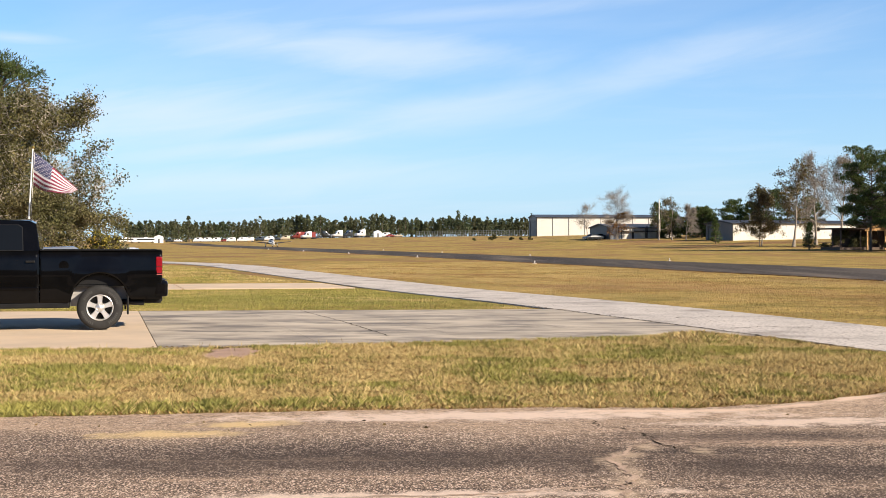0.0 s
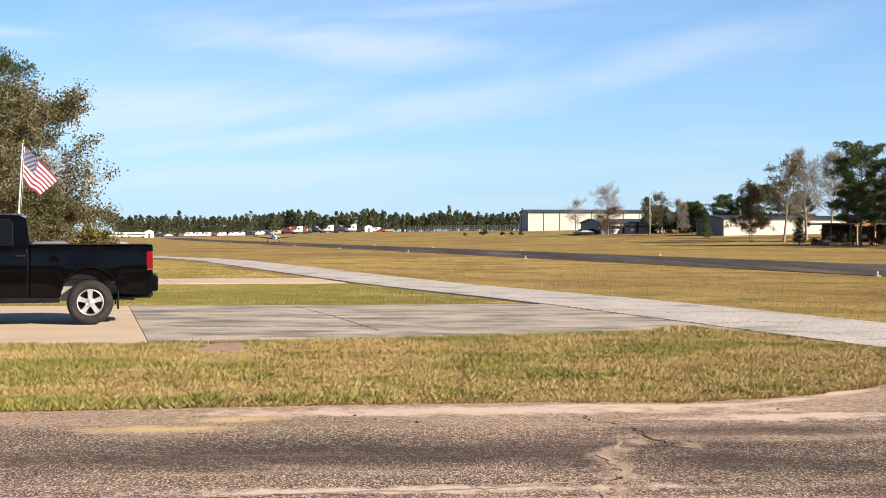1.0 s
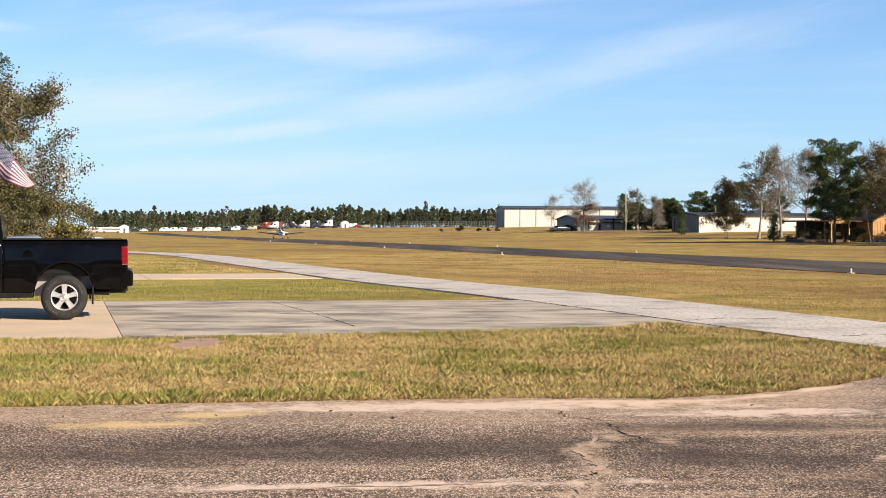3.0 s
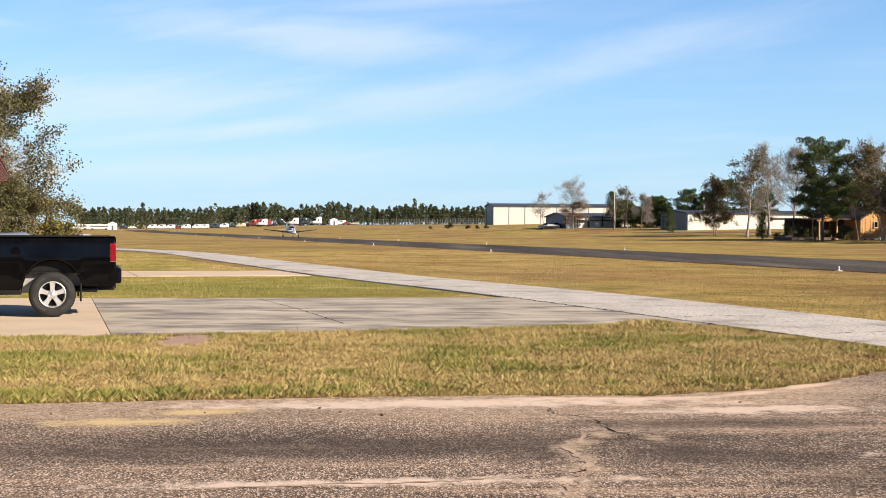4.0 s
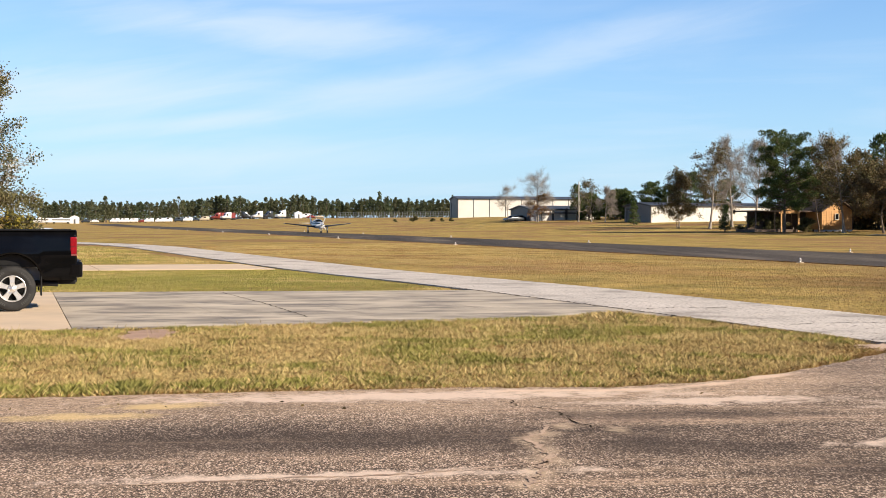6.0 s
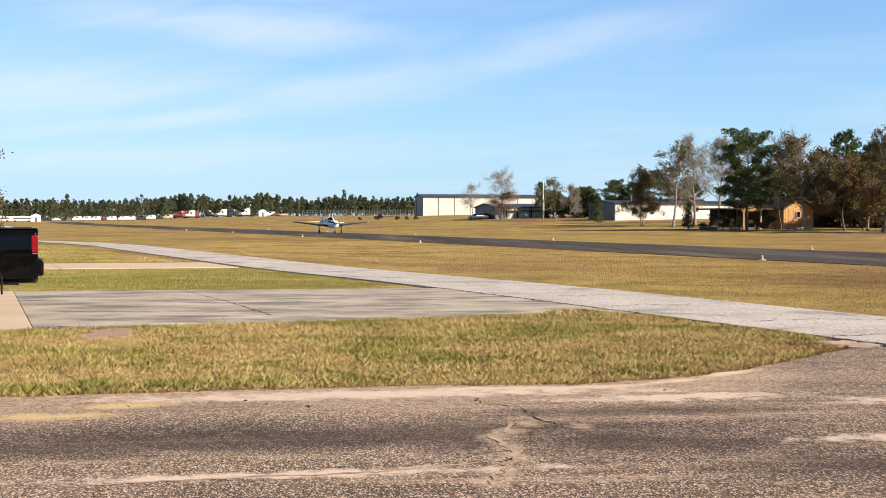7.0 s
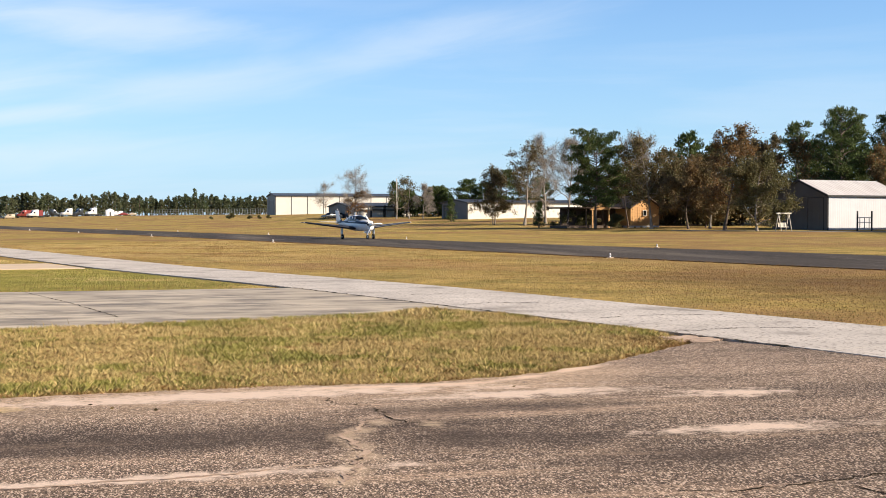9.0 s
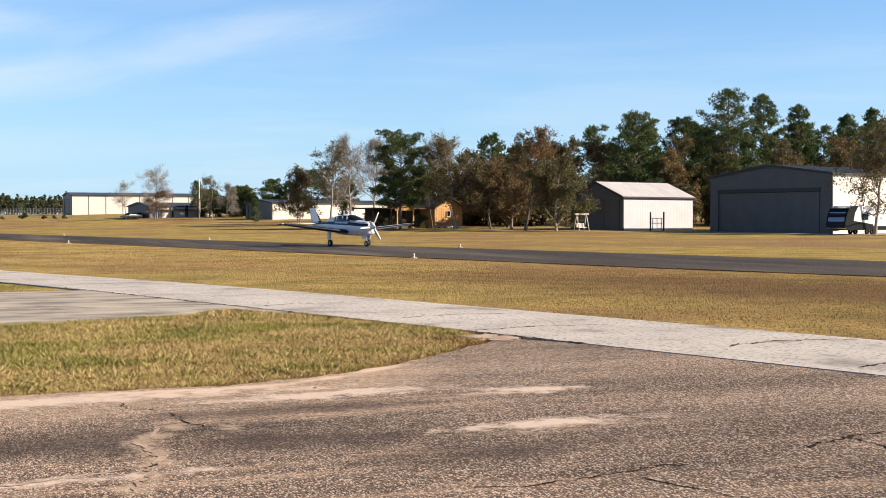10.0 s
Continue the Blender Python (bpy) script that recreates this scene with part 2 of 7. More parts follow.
def road_mat():
    """Old asphalt: dark binder, pale aggregate, long worn streaks, and pinkish sand gathered along the lawn's edge."""
    m = bpy.data.materials.new("worn_asphalt")
    m.use_nodes = True
    nt = m.node_tree
    bs = nt.nodes["Principled BSDF"]
    bs.inputs["Roughness"].default_value = 0.92
    bs.inputs["Specular IOR Level"].default_value = 0.15
    co = nt.nodes.new("ShaderNodeTexCoord")
    sep = nt.nodes.new("ShaderNodeSeparateXYZ")
    nt.links.new(co.outputs["Object"], sep.inputs[0])

    def nz(scale, detail, stretch=(1, 1, 1), off=0.0, rough=0.6):
        mp = nt.nodes.new("ShaderNodeMapping")
        mp.inputs["Scale"].default_value = stretch
        mp.inputs["Location"].default_value = (off, off * 0.7, 0)
        nt.links.new(co.outputs["Object"], mp.inputs[0])
        t = nt.nodes.new("ShaderNodeTexNoise")
        t.inputs["Scale"].default_value, t.inputs["Detail"].default_value, t.inputs["Roughness"].default_value = scale, detail, rough
        nt.links.new(mp.outputs[0], t.inputs["Vector"])
        return t.outputs[0]

    def ramp(src, a, b):
        r = nt.nodes.new("ShaderNodeMapRange")
        r.inputs[1].default_value, r.inputs[2].default_value = a, b
        nt.links.new(src, r.inputs[0])
        return r.outputs[0]

    def op(kind, a, b):
        q = nt.nodes.new("ShaderNodeMath")
        q.operation = kind
        for i, v in enumerate((a, b)):
            if isinstance(v, float):
                q.inputs[i].default_value = v
            else:
                nt.links.new(v, q.inputs[i])
        return q.outputs[0]

    def blend(fac, x, y):
        mx = nt.nodes.new("ShaderNodeMix")
        mx.data_type = "RGBA"
        nt.links.new(fac, mx.inputs[0])
        for slot, v in ((6, x), (7, y)):
            if isinstance(v, tuple):
                mx.inputs[slot].default_value = (*v, 1)
            else:
                nt.links.new(v, mx.inputs[slot])
        return mx.outputs[2]

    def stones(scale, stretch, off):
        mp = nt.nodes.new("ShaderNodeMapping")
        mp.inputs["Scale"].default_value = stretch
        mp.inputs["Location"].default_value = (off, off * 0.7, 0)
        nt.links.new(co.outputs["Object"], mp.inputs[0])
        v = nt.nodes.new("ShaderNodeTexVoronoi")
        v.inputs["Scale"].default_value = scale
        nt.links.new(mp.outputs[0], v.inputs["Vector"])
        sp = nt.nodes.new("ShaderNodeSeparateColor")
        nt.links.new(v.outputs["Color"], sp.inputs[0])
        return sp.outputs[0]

    tone = ramp(nz(0.45, 8, (0.30, 1.0, 1), rough=0.66), 0.42, 0.60)
    col = blend(tone, (0.070, 0.051, 0.041), (0.29, 0.205, 0.150))
    # aggregate: single pale and dark stones in the binder, stretched along y to suit the camera's view
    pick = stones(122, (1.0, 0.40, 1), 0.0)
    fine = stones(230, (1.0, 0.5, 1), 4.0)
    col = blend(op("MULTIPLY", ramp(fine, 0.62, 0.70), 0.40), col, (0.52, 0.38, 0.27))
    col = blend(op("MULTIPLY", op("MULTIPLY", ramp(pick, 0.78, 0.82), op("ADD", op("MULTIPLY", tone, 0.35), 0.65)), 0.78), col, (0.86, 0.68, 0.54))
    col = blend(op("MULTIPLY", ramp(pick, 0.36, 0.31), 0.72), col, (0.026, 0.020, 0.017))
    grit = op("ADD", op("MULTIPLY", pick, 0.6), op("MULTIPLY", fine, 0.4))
    edge = op("SUBTRACT", sep.outputs[1], op("MULTIPLY", sep.outputs[0], 0.10))
    near = ramp(sep.outputs[0], 6.2, 3.6)
    wash = op("ADD", op("MULTIPLY", op("MULTIPLY", ramp(edge, 9.2, 12.0), near), 0.90), op("MULTIPLY", nz(0.8, 9, (0.32, 1.5, 1), 7.0, 0.68), 1.25))
    sand = op("MULTIPLY", ramp(wash, 0.98, 1.34), ramp(nz(18, 6, off=1.0), 0.30, 0.60))
    col = blend(op("MULTIPLY", sand, 0.72), col, (0.66, 0.47, 0.32))
    drift = op("MULTIPLY", ramp(nz(0.75, 8, (0.22, 1.7, 1), 2.6, 0.68), 0.53, 0.66), ramp(nz(22, 5, off=5.0), 0.36, 0.58))
    col = blend(op("MULTIPLY", op("MULTIPLY", drift, op("ADD", op("MULTIPLY", near, 0.7), 0.3)), 0.70), col, (0.72, 0.51, 0.36))
    nt.links.new(col, bs.inputs["Base Color"])
    bp = nt.nodes.new("ShaderNodeBump")
    bp.inputs["Strength"].default_value, bp.inputs["Distance"].default_value = 0.9, 0.010
    nt.links.new(grit, bp.inputs["Height"])
    nt.links.new(bp.outputs[0], bs.inputs["Normal"])
    return m


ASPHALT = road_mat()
for sx, sy, srx, sry in ((-0.4, 9.25, 3.2, 0.55), (2.35, 8.85, 1.3, 0.35), (3.6, 7.95, 1.0, 0.30), (2.6, 10.35, 1.2, 0.28)):  # oily dark wear
    stain(ASPHALT, sx, sy, srx, sry, (0.050, 0.036, 0.029), 0.62, 4, 1.6, 1.0, 3.0)
for sx, sy, srx, sry in ((4.45, 8.96, 0.75, 0.20), (5.1, 10.8, 0.5, 0.22), (3.25, 11.15, 1.0, 0.24), (0.6, 11.55, 2.4, 0.30), (-0.2, 7.95, 1.6, 0.12)):  # pinkish sand
    stain(ASPHALT, sx, sy, srx, sry, (0.80, 0.63, 0.51), 0.85, 4, 3.4, 0.9, 5.0)
for sx, sy, srx, turn_ in ((1.75, 11.88, 0.55, 0), (2.65, 11.92, 0.55, 8), (3.45, 12.25, 0.50, 28), (4.25, 12.85, 0.5, 38)):  # pale sand washed against the lawn
    stain(ASPHALT, sx, sy, srx, 0.10, (0.80, 0.60, 0.45), 0.85, turn_, 3.0, 0.9, 2.4)
for sx, sy, sr in ((1.60, 9.80, 0.13), (1.40, 9.45, 0.15), (1.26, 9.20, 0.18), (1.30, 8.80, 0.15), (1.27, 8.40, 0.20), (1.16, 7.98, 0.17), (1.02, 7.6, 0.15), (2.0, 9.62, 0.12)):  # sand spilled round the wide crack
    stain(ASPHALT, sx, sy, sr * 0.62, sr * 0.95, (0.66, 0.50, 0.35), 0.55, 0, 9.0, 1.2, 4.0)
for sx, sy, srx, sry in ((-2.33, 10.42, 0.45, 0.17), (-1.75, 11.0, 0.36, 0.17)):  # yellow sand
    stain(ASPHALT, sx, sy, srx, sry, (0.74, 0.54, 0.27), 0.8, 4, 3.0, 1.2, 4.5)
RUNWAY = mat("runway_asphalt", (0.040, 0.034, 0.030), (0.074, 0.062, 0.051), scale=0.25, detail=6, rough=0.95, spec=0.1, bump=0.4, bump_scale=20, stretch=(1.0, 0.12, 1), c=(0.16, 0.132, 0.106), c_scale=0.22, c_lo=0.50, c_hi=0.68, speck=((0.24, 0.21, 0.19), 12, 0.6, 0.72))
CONCRETE = mat("stained_concrete", (0.53, 0.455, 0.36), (0.35, 0.30, 0.24), scale=0.8, detail=10, rough=0.85, spec=0.3, bump=0.3, bump_scale=40, stretch=(0.45, 1.0, 1), lo=0.40, hi=0.64,
               c=(0.19, 0.165, 0.142), c_scale=1.3, c_lo=0.46, c_hi=0.64, rand=0.06, distance=0.006)
for sx, sy, srx, sry in ((-2.0, 22.2, 1.2, 0.35), (1.0, 23.4, 1.3, 0.35), (0.4, 20.4, 1.0, 0.25)):  # weather streaks
    stain(CONCRETE, sx, sy, srx, sry, (0.115, 0.10, 0.088), 0.55, 5, 1.8, 0.9, 4.5)
CLEAN_CONCRETE = mat("tan_concrete", (0.62, 0.48, 0.34), (0.52, 0.41, 0.30), scale=0.8, detail=8, rough=0.85, spec=0.3, bump=0.2, bump_scale=40, rand=0.05, distance=0.005)
TAXI = mat("pale_taxiway", (0.61, 0.55, 0.495), (0.46, 0.415, 0.37), scale=0.6, detail=9, rough=0.88, spec=0.3, bump=0.3, bump_scale=45, c=(0.24, 0.21, 0.185), c_scale=0.6, c_lo=0.56, c_hi=0.70,
           speck=((0.24, 0.205, 0.18), 16, 0.54, 0.66), rand=0.05, distance=0.006)
THATCH = mat("brown_thatch", (0.36, 0.265, 0.105), (0.13, 0.10, 0.040), scale=26, detail=8, rough=0.95, spec=0.05, bump=0.9, bump_scale=60, c=(0.27, 0.185, 0.075), c_scale=0.7, c_lo=0.5, c_hi=0.66, distance=0.03)
EARTH = mat("red_earth", (0.43, 0.28, 0.20), (0.33, 0.215, 0.155), scale=4, detail=8, rough=0.95, bump=0.6, bump_scale=30)
GRAVEL = mat("pale_gravel", (0.40, 0.33, 0.25), (0.30, 0.25, 0.18), scale=1.2, detail=6, rough=0.95, bump=0.4, bump_scale=20)
SAND = mat("washed_sand", (0.54, 0.39, 0.28), (0.36, 0.25, 0.18), scale=3.0, detail=7, rough=0.95, bump=0.5, bump_scale=50, speck=((0.2, 0.15, 0.12), 60, 0.58, 0.68), distance=0.01)
CRACK = mat("crack_dark", (0.016, 0.013, 0.011), (0.055, 0.045, 0.032), scale=14, rough=1.0, spec=0.0)
STEEL_CREAM = mat("cream_sheet_steel", (0.68, 0.65, 0.585), (0.63, 0.60, 0.54), scale=0.5, rough=0.45, spec=0.4, rand=0.03)
STEEL_WHITE = mat("white_sheet_steel", (0.54, 0.535, 0.55), (0.49, 0.49, 0.505), scale=0.6, rough=0.45, spec=0.4, rand=0.03)
# gable steel darkened so its colour carries the shade on the fronts
STEEL_SHADE_GREY = mat("shade_darkened_grey_steel", (0.100, 0.100, 0.102), (0.085, 0.085, 0.088), scale=0.6, rough=0.5, spec=0.4, rand=0.04)
STEEL_DARK = mat("dark_trim_steel", (0.012, 0.013, 0.016), (0.018, 0.019, 0.022), scale=2, rough=0.5)
ROOF_GREY = mat("grey_roof_steel", (0.075, 0.080, 0.090), (0.060, 0.064, 0.072), scale=0.5, rough=0.45, rand=0.03)
ROOF_WHITE = mat("weathered_white_roof", (0.66, 0.63, 0.61), (0.54, 0.50, 0.48), scale=0.7, rough=0.5, stretch=(1, 0.3, 1), rand=0.03)
DARK_INSIDE = mat("dark_interior", (0.02, 0.02, 0.022), (0.03, 0.03, 0.03), scale=3, rough=0.9)

# ---- building helpers ----
AX = pose(0, 0, 0, 0, 0, 15.8)  # the airfield's own axes: x away from the camera's side of the runway, y up the runway


def field(s, u, z=0.0, turn=0.0):
    """A pose at s metres across and u metres along the airfield, standing on the ground plus z."""
    p = AX @ Vector((s, u, 0))
    return pose(p.x, p.y, height(p.x, p.y) + z, 0, 0, 15.8 + turn)


def step(a, b, v):
    q = min(1.0, max(0.0, (v - a) / (b - a)))
    return q * q * (3 - 2 * q)


def height(x, y):
    """The lie of the land: level by the road, a touch lower at the runway, rising beyond it."""
    p = AX.inverted() @ Vector((x, y, 0))
    q = p.x - 29.5
    z = -0.13 * step(28, 48, math.hypot(x, y)) + 3.3 * step(12, 115, q) * step(40, 330, p.y)
    return z + 0.8 * step(450, 650, p.y) * (1 - step(12, 60, abs(q)))


def mesh_object(name, bm, material, parent=None, smooth=False):
    me = bpy.data.meshes.new(name)
    bm.normal_update()
    bm.to_mesh(me)
    bm.free()
    me.materials.append(material)
    if smooth:
        me.shade_smooth()
    ob = new(name, me)
    ob.parent = parent
    return ob


def part(name, bm, material, parent, label="", smooth=False):
    return tagged(mesh_object(name, bm, material, parent, smooth), label)


def thing(name, m, label, category, group="", kind=""):
    ob = new(name)
    ob.empty_display_size = 0.3
    ob.matrix_basis = m
    return tagged(ob, label, category, group, kind)


def box(bm, x0, x1, y0, y1, z0, z1, bevel=0.0, turn=None):
    tmp = bmesh.new()
    bmesh.ops.create_cube(tmp, size=1)
    for v in tmp.verts:
        v.co = Vector(((x0 + x1) / 2 + v.co.x * (x1 - x0), (y0 + y1) / 2 + v.co.y * (y1 - y0), (z0 + z1) / 2 + v.co.z * (z1 - z0)))
    if bevel:
        bmesh.ops.bevel(tmp, geom=tmp.edges[:], offset=bevel, segments=2, profile=0.6, affect="EDGES")
    return join(bm, tmp, turn)


def join(bm, tmp, m=None):
    if m is not None:
        tmp.transform(m)
    me = bpy.data.meshes.new("tmp")
    tmp.to_mesh(me)
    tmp.free()
    bm.from_mesh(me)
    bpy.data.meshes.remove(me)
    return bm


def cube(x0, x1, y0, y1, z0, z1, bevel=0.0, turn=None):
    return box(bmesh.new(), x0, x1, y0, y1, z0, z1, bevel, turn)


def tube(bm, a, b, r0, r1=None, n=10, caps=True):
    """A round bar from a to b."""
    a, b = Vector(a), Vector(b)
    r1 = r0 if r1 is None else r1
    q = (b - a).to_track_quat("Z", "Y")
    rings = []
    for p, r in ((a, r0), (b, r1)):
        rings.append([bm.verts.new(p + q @ Vector((r * math.cos(i * math.tau / n), r * math.sin(i * math.tau / n), 0))) for i in range(n)])
    for i in range(n):
        f = bm.faces.new((rings[0][i], rings[0][(i + 1) % n], rings[1][(i + 1) % n], rings[1][i]))
        f.smooth = True
    if caps:
        bm.faces.new(rings[0][::-1])
        bm.faces.new(rings[1])
    return bm


def loft(rings, closed=True, caps=True, smooth=True):
    """A skin over rings of equally many points."""
    bm = bmesh.new()
    vs = [[bm.verts.new(p) for p in ring] for ring in rings]
    n = len(rings[0])
    for r0, r1 in zip(vs, vs[1:]):
        for i in range(n if closed else n - 1):
            f = bm.faces.new((r0[i], r0[(i + 1) % n], r1[(i + 1) % n], r1[i]))
            f.smooth = smooth
    if caps and closed:
        bm.faces.new(vs[0][::-1])
        bm.faces.new(vs[-1])
    bmesh.ops.recalc_face_normals(bm, faces=bm.faces[:])
    return bm


def prism(points, z0, z1):
    """A slab over an outline in plan."""
    bm = bmesh.new()
    lo = [bm.verts.new((x, y, z0)) for x, y in points]
    hi = [bm.verts.new((x, y, z1)) for x, y in points]
    n = len(points)
    for i in range(n):
        bm.faces.new((lo[i], lo[(i + 1) % n], hi[(i + 1) % n], hi[i]))
    bm.faces.new(hi)
    bm.faces.new(lo[::-1])
    bmesh.ops.recalc_face_normals(bm, faces=bm.faces[:])
    return bm


# ---- ground ----
def build_ground():
    k = np.linspace(-1, 1, 241)
    xs = 6 + 3000 * np.sinh(k * 6.2) / math.sinh(6.2)
    j = np.linspace(-0.42, 1, 260)
    ys = 12 + 3600 * np.sinh(j * 6.2) / math.sinh(6.2)
    verts = [(x, y, height(x, y) - 0.02) for y in ys for x in xs]
    w = len(xs)
    faces = [(r * w + i, r * w + i + 1, (r + 1) * w + i + 1, (r + 1) * w + i) for r in range(len(ys) - 1) for i in range(w - 1)]
    me = bpy.data.meshes.new("ground")
    me.from_pydata(verts, [], faces)
    me.shade_smooth()
    me.materials.append(GRASS)
    tagged(new("ground", me), "airfield lawn of dry yellow-green winter grass", "ground", kind="structure")


def ribbon(left, right, lift, depth=0.12, cuts=1):
    """Paving between two edges, draped on the ground."""
    bm = bmesh.new()
    rows = []
    for a, b in zip(left, right):
        row = []
        for i in range(cuts + 1):
            x, y = a[0] + (b[0] - a[0]) * i / cuts, a[1] + (b[1] - a[1]) * i / cuts
            row.append(bm.verts.new((x, y, height(x, y) + lift)))
        rows.append(row)
    for r0, r1 in zip(rows, rows[1:]):
        for i in range(cuts):
            bm.faces.new((r0[i], r0[i + 1], r1[i + 1], r1[i]))
    bmesh.ops.recalc_face_normals(bm, faces=bm.faces[:])
    if sum(f.normal.z for f in bm.faces) < 0:
        bmesh.ops.reverse_faces(bm, faces=bm.faces[:])
    skin = bm.faces[:]
    bmesh.ops.extrude_face_region(bm, geom=skin)
    low = set(v for f in skin for v in f.verts)
    for v in low:
        v.co.z -= depth
    bmesh.ops.recalc_face_normals(bm, faces=bm.faces[:])
    return bm


def su(s, u):
    p = AX @ Vector((s, u, 0))
    return p.x, p.y


def build_paving():
    # runway
    us = list(range(-60, 560, 12))
    bm = ribbon([su(33.3, u) for u in us], [su(46.4, u) for u in us], 0.01, 0.1, 4)
    tagged(mesh_object("runway", bm, RUNWAY), "long narrow runway of grey weathered asphalt", "runway", kind="structure")
    # road in the foreground
    edge = [(-60, 7.2), (-20, 10.2), (-8, 11.05), (-4.1, 11.42), (-2.6, 11.68), (-1, 11.9), (0.6, 12.12), (1.3, 12.1), (2.4, 12.08), (3.0, 12.3), (3.75, 12.6), (4.6, 13.25), (5.7, 14.3), (7.05, 15.75)]
    fine = []
    rng = random.Random(4)
    for (x0, y0), (x1, y1) in zip(edge, edge[1:]):
        n = max(2, int((x1 - x0) / 0.12)) if x0 > -9 else 2
        for i in range(n):
            q = i / n
            fine.append((x0 + (x1 - x0) * q, y0 + (y1 - y0) * q + rng.uniform(-0.05, 0.05)))
    taxi = [(12.45 - 0.334 * y, y) for y in (14.6, 12.6, 9, 4, 0, -8, -20, -40)]
    outline = fine + taxi + [(-60, -40)]
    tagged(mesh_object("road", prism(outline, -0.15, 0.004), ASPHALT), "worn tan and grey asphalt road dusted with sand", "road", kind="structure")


build_ground()
build_paving()

# ---- hangars and sheds ----
def ribbed_wall(x0, x1, z0, z1, pitch=0.3, rise=0.007):
    """Sheet steel standing on the x axis and facing -y, with upright ribs."""
    bm = bmesh.new()
    n = max(1, round((x1 - x0) / pitch))
    w = (x1 - x0) / n
    pts = []
    for i in range(n):
        a = x0 + i * w
        pts += [(a, 0), (a + w * 0.62, 0), (a + w * 0.70, -rise), (a + w * 0.92, -rise)]
    pts.append((x1, 0))
    lo = [bm.verts.new((x, y, z0)) for x, y in pts]
    hi = [bm.verts.new((x, y, z1)) for x, y in pts]
    for i in range(len(pts) - 1):
        bm.faces.new((lo[i], lo[i + 1], hi[i + 1], hi[i]))
    return bm


def gable_wall(x, y0, y1, eave, ridge, thick, door=None):
    """A gable end in the plane x, with a door opening (y0, y1, height) cut through it."""
    bm = bmesh.new()
    mid = (y0 + y1) / 2

    def top(y):
        return eave + (ridge - eave) * (1 - abs(y - mid) / ((y1 - y0) / 2))

    cuts = [y0, mid, y1]
    if door:
        cuts = sorted(set(cuts + [door[0], door[1]]))
    for a, b in zip(cuts, cuts[1:]):
        low = door[2] if door and a >= door[0] - 1e-6 and b <= door[1] + 1e-6 else 0.0
        quad = [(a, low), (b, low), (b, top(b)), (a, top(a))]
        fr = [bm.verts.new((x, y, z)) for y, z in quad]
        bk = [bm.verts.new((x + thick, y, z)) for y, z in quad]
        bm.faces.new(fr[::-1])
        bm.faces.new(bk)
        for i in range(4):
            bm.faces.new((fr[i], fr[(i + 1) % 4], bk[(i + 1) % 4], bk[i]))
    bmesh.ops.recalc_face_normals(bm, faces=bm.faces[:])
    return bm


